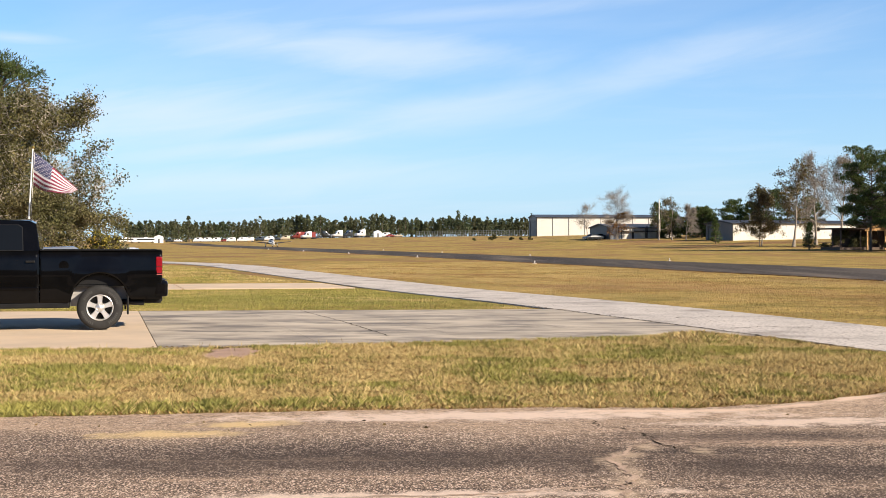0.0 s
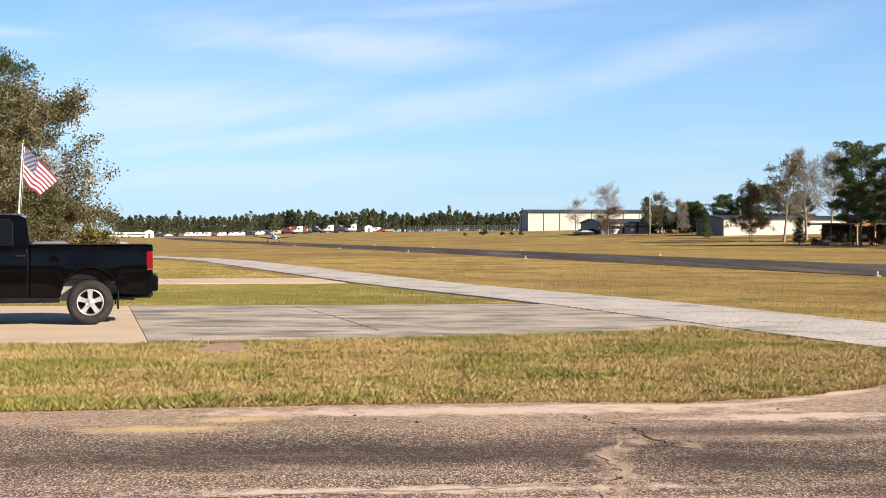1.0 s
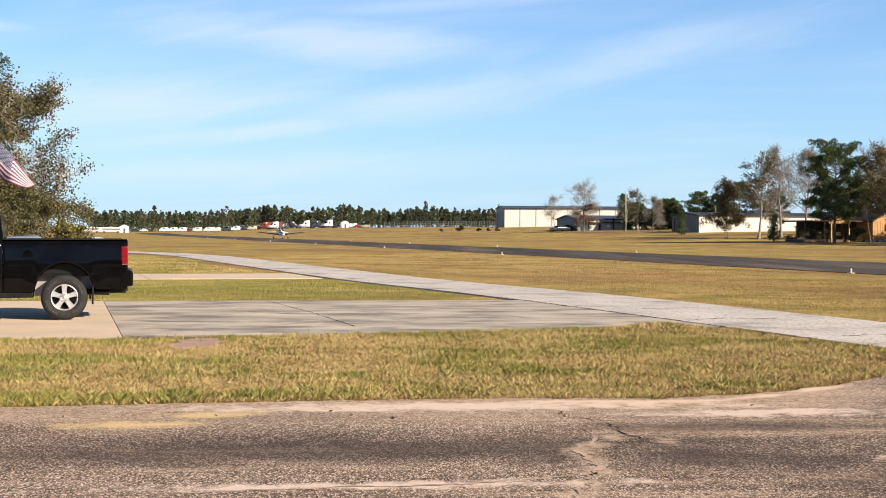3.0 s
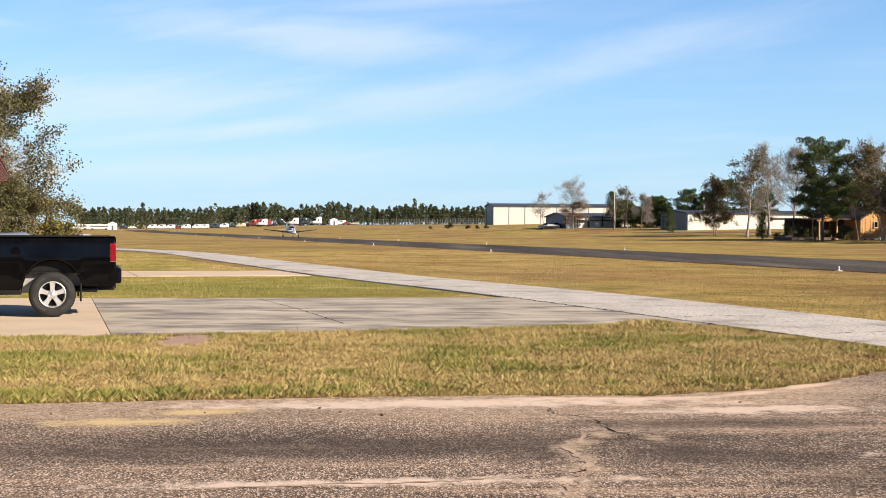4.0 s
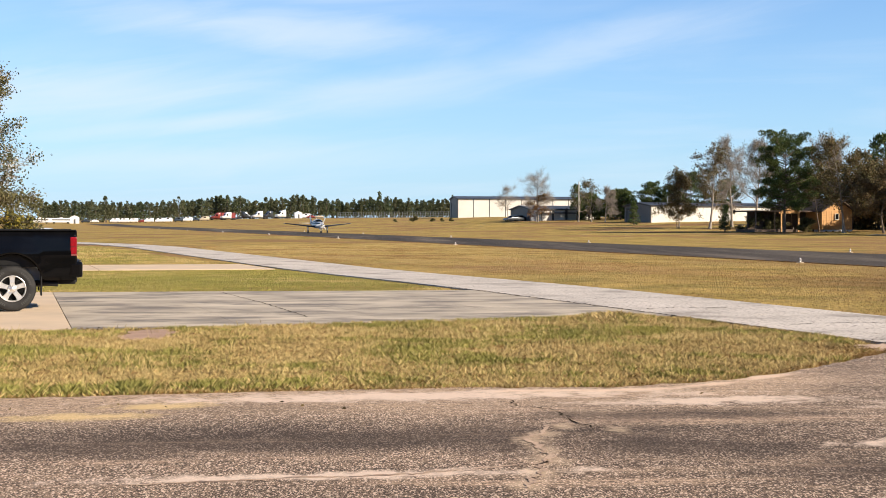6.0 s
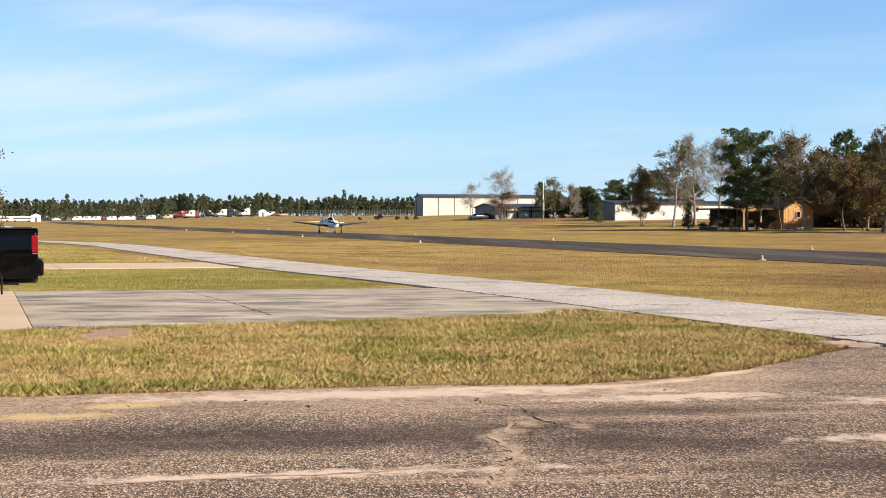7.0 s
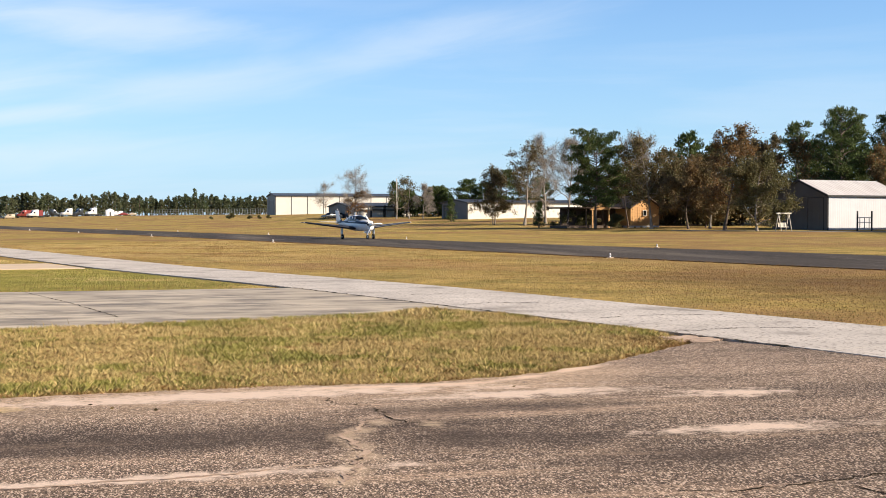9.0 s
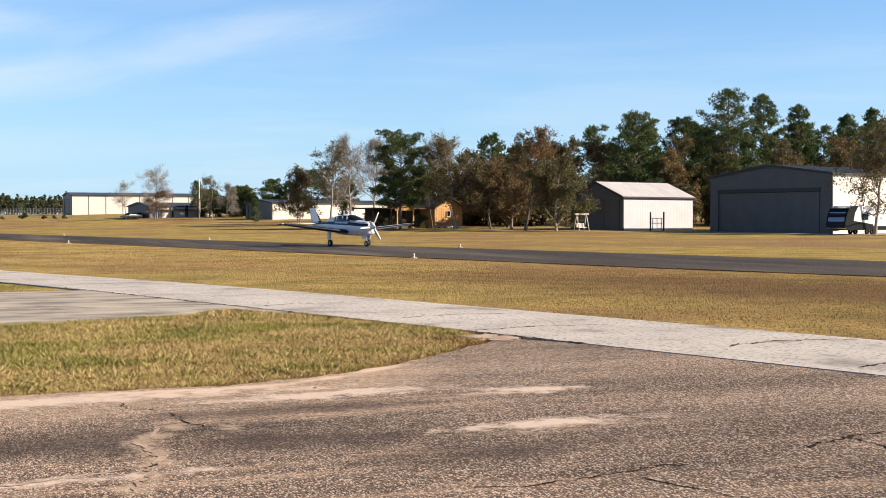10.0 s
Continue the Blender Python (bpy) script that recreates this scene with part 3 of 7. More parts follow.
def hangar(name, m, label, length, width, eave, ridge, wall_mat, gable_mat, roof_mat, door=None, door_mat=None, door_leaves=1, overhang=0.25, trim=STEEL_DARK, seams=0, open_side=False):
    """A steel building: the gable end faces -x with its door, the near long side faces -y. Origin at the near gable corner."""
    h = thing(name, m, label, "hangar")
    side = ribbed_wall(0, length, 0, eave)
    if not open_side:
        part("side_wall", side, wall_mat, h)
    far = ribbed_wall(0, length, 0, eave)
    far.transform(Matrix.Translation((0, width, 0)) @ Matrix.Diagonal((1, -1, 1, 1)))
    bmesh.ops.reverse_faces(far, faces=far.faces[:])
    part("far_wall", far, wall_mat, h)
    part("front_gable", gable_wall(0, 0, width, eave, ridge, 0.18, door), gable_mat, h)
    part("rear_gable", gable_wall(length - 0.18, 0, width, eave, ridge, 0.18), wall_mat, h)
    # two roof slopes with standing ribs
    for side_sign in (1, -1):
        run = width / 2 + overhang
        drop = (ridge - eave) / (width / 2) * overhang
        bm = bmesh.new()
        n = round((length + 2 * overhang) / 0.6)
        for i in range(n):
            a = -overhang + i * (length + 2 * overhang) / n
            b = a + (length + 2 * overhang) / n
            prof = [(a, 0), (a + 0.5 * (b - a), 0), (a + 0.58 * (b - a), 0.035), (a + 0.9 * (b - a), 0.035), (b, 0)]
            for (p, dz), (q, ez) in zip(prof, prof[1:]):
                ylow, yhigh = (-overhang, width / 2) if side_sign == 1 else (width + overhang, width / 2)
                zl, zh = eave - drop + 0.06, ridge + 0.06
                bm.faces.new([bm.verts.new(v) for v in ((p, ylow, zl + dz), (q, ylow, zl + ez), (q, yhigh, zh + ez), (p, yhigh, zh + dz))])
        bmesh.ops.remove_doubles(bm, verts=bm.verts[:], dist=0.001)
        bmesh.ops.recalc_face_normals(bm, faces=bm.faces[:])
        if sum(f.normal.z for f in bm.faces) < 0:
            bmesh.ops.reverse_faces(bm, faces=bm.faces[:])
        part("roof_slope", bm, roof_mat, h)
        # rake and eave trim
        y_e = -overhang if side_sign == 1 else width + overhang
        ze = eave - drop
        rake = bmesh.new()
        v = [(-overhang - 0.06, y_e, ze - 0.14), (-overhang - 0.06, width / 2, ridge - 0.14), (-overhang - 0.06, width / 2, ridge + 0.12), (-overhang - 0.06, y_e, ze + 0.12)]
        f0 = [rake.verts.new(p) for p in v]
        f1 = [rake.verts.new((p[0] + 0.14, p[1], p[2])) for p in v]
        rake.faces.new(f0)
        rake.faces.new(f1[::-1])
        for i in range(4):
            rake.faces.new((f0[i], f1[i], f1[(i + 1) % 4], f0[(i + 1) % 4]))
        bmesh.ops.recalc_face_normals(rake, faces=rake.faces[:])
        part("rake_trim", rake, trim, h)
        part("gutter", cube(-overhang, length + overhang, y_e - 0.08 if side_sign == 1 else y_e - 0.02, y_e + 0.02 if side_sign == 1 else y_e + 0.08, ze - 0.1, ze + 0.07), trim, h)
    part("corner_trim", cube(-0.05, 0.14, -0.09, -0.02, 0, eave - 0.02), trim, h)
    for i in range(seams):
        x = length * (i + 1) / (seams + 1)
        part("wall_joint", cube(x - 0.07, x + 0.07, -0.05, -0.028, 0, eave - 0.03), trim, h)
    if door:
        y0, y1, dh = door
        for i in range(door_leaves):
            a = y0 + (y1 - y0) * i / door_leaves
            b = y0 + (y1 - y0) * (i + 1) / door_leaves
            top = dh - 0.45 if door_leaves == 1 else dh - 0.04
            leaf = part("hangar_door", cube(0.10, 0.14, a + 0.03, b - 0.03, 0.02, top), door_mat or gable_mat, h)
            n = max(2, round((b - a) / 0.9))
            for k in range(n):
                c0, c1 = a + 0.04 + (b - a - 0.08) * k / n, a + 0.04 + (b - a - 0.08) * (k + 1) / n
                part("door_panel", cube(0.075, 0.098, c0 + 0.003, c1 - 0.003, 0.03, top - 0.01), door_mat or gable_mat, leaf)
        if door_leaves == 1:
            # black strip stands for the shadowed gap above the door
            part("door_gap_shade", cube(-0.10, 0.10, y0 - 0.1, y1 + 0.1, dh - 0.42, dh), trim, h)
        for y in (y0, y1):
            part("door_jamb", cube(-0.03, -0.004, y - 0.06, y + 0.06, 0, dh), trim, h)
    return h


hangar("hangar", field(121.6, 332.5, -0.1, -10), "long cream sheet-steel hangar with a grey roof", 37, 13, 5.5, 6.3, STEEL_CREAM, STEEL_SHADE_GREY, ROOF_GREY, door=(2.5, 10.5, 4.4), door_leaves=2, seams=7)
hangar("storage_shed", field(108.6, 251, -0.1), "low open-sided shed with a gable coloured dark for shade", 17, 11, 2.7, 3.5, STEEL_CREAM, STEEL_SHADE_GREY, ROOF_GREY, seams=5)
hangar("workshop_building", field(116, 210.5, -0.1), "low cream steel workshop with a gable end greyed for shade", 33, 10.5, 3.35, 3.95, STEEL_CREAM, STEEL_SHADE_GREY, ROOF_GREY, door=(5.6, 9.6, 2.9), door_leaves=1)
hangar("white_hangar", field(112.2, 112.7, -0.05), "white steel hangar with a weathered white roof", 13, 9.6, 4.35, 6.25, STEEL_WHITE, STEEL_SHADE_GREY, ROOF_WHITE, door=(0.6, 9.0, 4.05), door_leaves=3)
hangar("grey_hangar", field(118, 85.8, -0.05), "large steel hangar with closed bifold door, gable grey darkened for shade", 26, 17.6, 6.85, 8.0, STEEL_CREAM, STEEL_SHADE_GREY, ROOF_GREY, door=(1.6, 16.3, 5.25))

# ---- paving in pieces ----
def shrink(points, gap):
    c = Vector((sum(p[0] for p in points) / len(points), sum(p[1] for p in points) / len(points), 0))
    out = []
    for x, y in points:
        d = Vector((x, y, 0)) - c
        d = d * (1 - gap / max(d.length, 0.1))
        out.append((c.x + d.x, c.y + d.y))
    return out


def slab(name, pts, lift, material, parent, gap=0.02):
    pts = shrink(pts, gap)
    bm = bmesh.new()
    hi = [bm.verts.new((x, y, height(x, y) + lift)) for x, y in pts]
    lo = [bm.verts.new((x, y, height(x, y) - 0.1)) for x, y in pts]
    n = len(pts)
    f = bm.faces.new(hi)
    for i in range(n):
        bm.faces.new((lo[i], lo[(i + 1) % n], hi[(i + 1) % n], hi[i]))
    bmesh.ops.recalc_face_normals(bm, faces=bm.faces[:])
    return part(name, bm, material, parent)


def lerp(a, b, q):
    return a[0] + (b[0] - a[0]) * q, a[1] + (b[1] - a[1]) * q


def grid_slabs(parent, a, b, c, d, nu, nv, lift, material, gap=0.02):
    """Slabs between the near edge a-b and the far edge d-c."""
    for i in range(nu):
        for j in range(nv):
            q = []
            for x, y in ((i, j), (i + 1, j), (i + 1, j + 1), (i, j + 1)):
                q.append(lerp(lerp(a, b, x / nu), lerp(d, c, x / nu), y / nv))
            slab("slab", q, lift, material, parent, gap)


def crack(name, ctrl, w, seed, material, parent_kind, label, lift=0.008, jitter=0.05):
    """A wandering crack: a thin broken ribbon along a few turning points."""
    rng = random.Random(seed)
    bm = bmesh.new()
    prev, run = None, 0.0
    for (x0, y0), (x1, y1) in zip(ctrl, ctrl[1:]):
        d = Vector((x1 - x0, y1 - y0, 0))
        n = max(3, int(d.length / 0.035))
        side = Vector((-d.y, d.x, 0)).normalized()
        for i in range(n):
            run += d.length / n
            wob = jitter * 2.2 * noise.noise(Vector((run * 3.1, seed, 0))) + jitter * 1.2 * noise.noise(Vector((run * 11, seed, 3))) + rng.gauss(0, jitter * 0.22)
            c = Vector((x0, y0, lift)) + d * (i / n) + side * wob
            k = w * max(0.12, 0.75 + 1.1 * noise.noise(Vector((run * 5, seed, 9)))) * rng.uniform(0.6, 1.3)
            row = (bm.verts.new(c - side * k), bm.verts.new(c + side * k))
            if prev:
                bm.faces.new((prev[0], prev[1], row[1], row[0]))
            prev = row
    bmesh.ops.recalc_face_normals(bm, faces=bm.faces[:])
    for f in bm.faces:
        if f.normal.z < 0:
            f.normal_flip()
    return tagged(mesh_object(name, bm, material), label, "road crack", kind="structure")


def lay_flat(v, z):
    v = v.copy()
    v[:, 2] = z + np.random.default_rng(3).uniform(0, 0.004, len(v))
    return v


def build_slabs():
    pad = tagged(new("pavement"), "concrete apron of large slabs with dark weather stains", "apron", kind="structure")
    jl, jr = (-6.51, 26.75 + 1.45), (-4.28, 18.75)  # joint at the truck's tail
    far_l, far_r = (-6.98, 28.6), (2.87, 29.35)
    near_r = (5.35, 21.25)
    # stained apron
    grid_slabs(pad, jr, near_r, far_r, far_l, 4, 2, 0.012, CONCRETE, 0.007)
    # tan drive on which the truck stands
    grid_slabs(pad, (-22, 17.3), (-4.29, 18.75), (-6.99, 28.6), (-24, 27.3), 4, 1, 0.012, CLEAN_CONCRETE, 0.007)
    # strip that leaves to the parking place
    strip = tagged(new("pavement"), "narrow concrete drive across the lawn", "drive", kind="structure")
    grid_slabs(strip, (-40, 39.4), (-3.2, 45.9), (-5.0, 51.1), (-40, 44.6), 6, 1, 0.012, CLEAN_CONCRETE, 0.03)
    # long taxiway
    taxi = tagged(new("taxiway"), "long pale concrete taxiway with dark joints", "taxiway", kind="structure")
    ys = [-30, -22, -15, -9, -4, 0, 3.5, 7, 10.5, 14, 17.5, 21, 24.5, 28, 32, 36, 40, 45, 50, 56, 62, 69, 76, 84]
    for y0, y1 in zip(ys, ys[1:]):
        a, b = 12.45 - 0.334 * y0, 12.45 - 0.334 * y1
        slab("slab", [(a, y0), (a + 3.3, y0 + 0.9), (b + 3.3, y1 + 0.9), (b, y1)], 0.014, TAXI, taxi, 0.012)
    bend = [((-15.6, 84), (-12.3, 84.9)), ((-19.6, 93), (-17.2, 95.2)), ((-27, 103), (-25, 105.6)), ((-40, 112), (-38, 115))]
    for (a, b), (c, d) in zip(bend, bend[1:]):
        slab("slab", [a, b, d, c], 0.014, TAXI, taxi, 0.012)
    # gravel drive before the far hangars
    us = [[97.5, 122], [103, 113], [109, 104.5], [115.2, 97], [116.3, 88], [117, 80], [118, 70]]
    bm = ribbon([su(s_ - 2.6, u_ - 1.0) for s_, u_ in us], [su(s_ + 0.4, u_ + 0.6) for s_, u_ in us], 0.03, 0.1, 2)
    tagged(mesh_object("gravel_drive", bm, GRAVEL), "pale gravel drive before the hangars", "drive", kind="structure")
    # bare red earth at the apron's edge, and sand washed along the road
    def patch(name, cx, cy, rx, ry, seed, material, label, lift=0.006):
        pts = []
        for k in range(60):
            a = k * math.tau / 60
            q = 1 + 0.75 * noise.noise(Vector((math.cos(a) * 2.6, math.sin(a) * 2.6, seed)))
            pts.append((cx + rx * q * math.cos(a), cy + ry * q * math.sin(a)))
        tagged(mesh_object(name, prism(pts, -0.05, lift), material), label, "bare earth", kind="structure")

    patch("bare_earth", -3.08, 18.0, 0.46, 0.80, 3.3, EARTH, "bare reddish earth where the apron meets the grass", 0.001)
    patch("bare_earth", 6.80, 15.75, 0.34, 0.42, 7.1, SAND, "bare pale sandy tip of the grass verge", 0.009)
    crack("road_crack", [(1.27, 11.33), (1.39, 10.9), (1.66, 10.6), (1.74, 9.94), (1.87, 9.68), (2.15, 9.58)], 0.009, 1, CRACK, 0, "dark crack wandering through the asphalt", jitter=0.045)
    crack("road_crack", [(1.55, 9.9), (1.26, 9.28), (1.30, 8.80), (1.25, 8.3), (1.14, 7.95), (0.98, 7.5)], 0.028, 2, SAND, 0, "wide crack filled with pale sand", jitter=0.045)
    crack("road_crack", [(1.30, 8.35), (0.9, 8.15), (0.4, 8.0), (-0.6, 7.85), (-1.6, 7.7)], 0.02, 3, SAND, 0, "fine crack filled with pale sand", jitter=0.03)
    crack("road_crack", [(5.66, 7.31), (6.03, 7.53), (6.23, 7.58), (6.65, 7.66), (7.4, 7.75)], 0.018, 4, CRACK, 0, "ragged dark crack in the asphalt", jitter=0.045)
    crack("road_crack", [(6.24, 7.56), (6.24, 7.35), (6.21, 7.15), (6.3, 6.8)], 0.013, 6, CRACK, 0, "ragged dark crack in the asphalt", jitter=0.04)
    crack("road_crack", [(2.96, 6.92), (3.33, 6.86), (3.72, 6.95), (4.2, 7.08), (4.59, 7.10)], 0.012, 7, CRACK, 0, "faint broken crack in the asphalt", jitter=0.04)
    crack("road_crack", [(3.97, 6.96), (4.1, 6.68), (4.29, 6.22), (4.5, 5.7)], 0.010, 5, CRACK, 0, "fine dark crack in the asphalt", jitter=0.03)
    # leaves blown along the road's edge and on the apron
    rng = np.random.default_rng(9)
    # crumbs of sand and grit along the wide crack
    path = [(1.55, 9.9), (1.26, 9.28), (1.30, 8.80), (1.25, 8.3), (1.14, 7.95), (0.98, 7.5)]
    k = rng.integers(0, 5, 260)
    q = rng.random(260)
    pa, pb = np.array(path)[k], np.array(path)[k + 1]
    pc = pa + (pb - pa) * q[:, None] + rng.normal(size=(260, 2)) * np.array([0.10, 0.07])
    flat = rng.normal(size=(260, 3)) * np.array([1, 1, 0.02])
    tagged(new("sand_crumbs", card_mesh("sand_crumbs", lay_flat(cards(np.column_stack([pc, np.full(260, 0.0125)]), 0.016, 0.014, rng, flat), 0.009), SAND)), "pale sand and grit crumbled beside the crack", "grit", kind="stuff")
    # joints opened and grown over along the taxiway
    for i, (y0, y1) in enumerate(((14.5, 22), (22, 31))):
        crack("paving_joint", [(12.44 - 0.334 * y0, y0), (12.44 - 0.334 * (y0 + y1) / 2, (y0 + y1) / 2), (12.44 - 0.334 * y1, y1)], 0.028, 20 + i, CRACK, 0, "dark open joint along the taxiway", 0.02, 0.03)
    for i, (y, q0, q1) in enumerate(((10.8, 0.1, 0.8), (13.2, 0.3, 1.0), (16.4, 0.0, 0.7), (19, 0.2, 0.9), (22.6, 0.1, 0.6), (25.7, 0.3, 1.0), (30.5, 0.1, 0.8), (35, 0.2, 0.9))):
        x = 12.45 - 0.334 * y
        crack("paving_joint", [(x + 3.3 * q0, y + 0.3), (x + 3.3 * (q0 + q1) / 2, y + 0.7), (x + 3.3 * q1, y + 0.5)], 0.022, 30 + i, CRACK, 0, "dark crack across the taxiway", 0.02, 0.06)
    crack("paving_joint", [(-3.25, 28.6), (-1.95, 24.7), (-0.9, 21.0)], 0.012, 50, CRACK, 0, "dark joint between apron slabs", 0.018, 0.012)
    n = 24
    x = rng.uniform(-7, 4.4, n)
    y = 11.35 + 0.10 * x - rng.gamma(1.2, 0.2, n)
    c = np.stack([x, y, np.full(n, 0.012)], 1)
    c2 = np.stack([np.where(np.arange(110) < 70, rng.normal(-3.85, 0.28, 110), rng.normal(-2.25, 0.16, 110)), rng.normal(18.72, 0.12, 110), np.full(110, 0.022)], 1)
    tagged(new("fallen_leaves", card_mesh("fallen_leaves", cards(np.concatenate([c, c2]), 0.040, 0.024, rng, np.tile(np.array([[1.0, 0.2, 0.05]]), (n + 110, 1)) + rng.normal(size=(n + 110, 3)) * np.array([1, 1, 0.15])), BROWN_LEAVES)), "dry brown leaves scattered on the paving", "leaves", kind="stuff")

# ---- pickup truck ----
PAINT_BLACK = mat("black_car_paint", (0.0022, 0.0022, 0.0026), (0.0036, 0.0036, 0.004), scale=3, rough=0.06, spec=0.16, coat=0.0)
GLASS_DARK = mat("tinted_glass", (0.006, 0.007, 0.008), rough=0.05, spec=0.25, coat=0.0)
RUBBER = mat("tyre_rubber", (0.013, 0.0125, 0.012), (0.022, 0.021, 0.020), scale=9, rough=0.85, bump=0.2, bump_scale=60)
CHROME = mat("polished_alloy", (0.86, 0.85, 0.83), (0.78, 0.77, 0.75), scale=6, rough=0.36, metal=0.8)
# liner grey lightened to stand for sunlight inside the wheel wells
GREY_LINER = mat("lightened_liner_grey", (0.34, 0.33, 0.31), (0.24, 0.23, 0.22), scale=7, rough=0.9)
BLACK_PLASTIC = mat("black_plastic", (0.006, 0.006, 0.0065), (0.010, 0.010, 0.010), scale=9, rough=0.5, spec=0.25)
RED_LENS = mat("red_lens", (0.25, 0.004, 0.010), (0.17, 0.003, 0.008), scale=12, rough=0.25, coat=0.3)
WHITE_LENS = mat("pale_lens", (0.75, 0.70, 0.68), rough=0.15, coat=1.0)
PINK_LENS = mat("dull_pink_lens", (0.34, 0.10, 0.09), rough=0.25, coat=0.3)
LETTER_GREY = mat("tyre_letter_grey", (0.045, 0.044, 0.042), rough=0.8)


def lathe(profile, axis_y=True, n=36):
    """A round body about the y axis from (radius, y) pairs."""
    rings = [[Vector((r * math.cos(i * math.tau / n), y, r * math.sin(i * math.tau / n))) for i in range(n)] for r, y in profile]
    return loft(rings, caps=False)


def truck_wheel(parent, x, side):
    y = side * 0.85
    w = new("wheel")
    w.parent = parent
    w.location = (x, y, 0.40)
    s = side
    tyre = lathe([(0.225, s * 0.10), (0.25, s * 0.125), (0.31, s * 0.135), (0.365, s * 0.128), (0.392, s * 0.105), (0.40, s * 0.05), (0.40, -s * 0.05), (0.392, -s * 0.105), (0.35, -s * 0.13), (0.25, -s * 0.12), (0.225, -s * 0.10)], n=48)
    for k in range(48):  # tread blocks
        a = k * math.tau / 48
        for row in (-0.075, 0.0, 0.075):
            box(tyre, -0.017, 0.017, row - 0.028, row + 0.028, 0.396, 0.4035, turn=Matrix.Rotation(a + (0.03 if row else -0.03), 4, "Y"))
    part("tyre", tyre, RUBBER, w)
    for a0, a1 in ((30, 78), (110, 150), (205, 262), (300, 334)):  # worn raised sidewall lettering, as bars
        bars = bmesh.new()
        k = a0
        while k < a1:
            box(bars, -0.011, 0.011, s * 0.1345 - 0.003, s * 0.1345 + 0.003, 0.292, 0.334, turn=Matrix.Rotation(radians(k), 4, "Y"))
            k += 6.5
        part("sidewall_marking", bars, LETTER_GREY, w)
    rim = lathe([(0.228, s * 0.12), (0.236, s * 0.128), (0.222, s * 0.118), (0.212, s * 0.07), (0.205, -s * 0.09), (0.0, -s * 0.092)], n=40)
    part("rim", rim, CHROME, w)
    # black plate stands in for the shade behind the spokes
    part("brake_disc", lathe([(0.212, s * 0.045), (0.212, s * 0.03), (0.0, s * 0.03)], n=30), BLACK_PLASTIC, w)
    for k in range(5):
        a = k * math.tau / 5 + math.pi / 2
        spoke = bmesh.new()
        rings = []
        for r, wd, yy in ((0.05, 0.052, 0.098), (0.10, 0.042, 0.108), (0.16, 0.046, 0.106), (0.222, 0.062, 0.108)):
            c, d = Vector((math.cos(a), 0, math.sin(a))), Vector((-math.sin(a), 0, math.cos(a)))
            rings.append([c * r + d * wd + Vector((0, s * (yy - 0.045), 0)), c * r + d * wd * 0.8 + Vector((0, s * yy, 0)), c * r - d * wd * 0.8 + Vector((0, s * yy, 0)), c * r - d * wd + Vector((0, s * (yy - 0.045), 0))])
        spoke.free()
        part("spoke", loft(rings, smooth=False), CHROME, w)
    part("hub_cap", lathe([(0.078, s * 0.09), (0.078, s * 0.118), (0.05, s * 0.128), (0.046, s * 0.138), (0.0, s * 0.142)], n=24), CHROME, w)
    for k in range(5):
        a = k * math.tau / 5 + math.pi / 2 + 0.3
        part("lug_nut", tube(bmesh.new(), (0.062 * math.cos(a), s * 0.11, 0.062 * math.sin(a)), (0.062 * math.cos(a), s * 0.137, 0.062 * math.sin(a)), 0.011, n=6), CHROME, w)
    return w


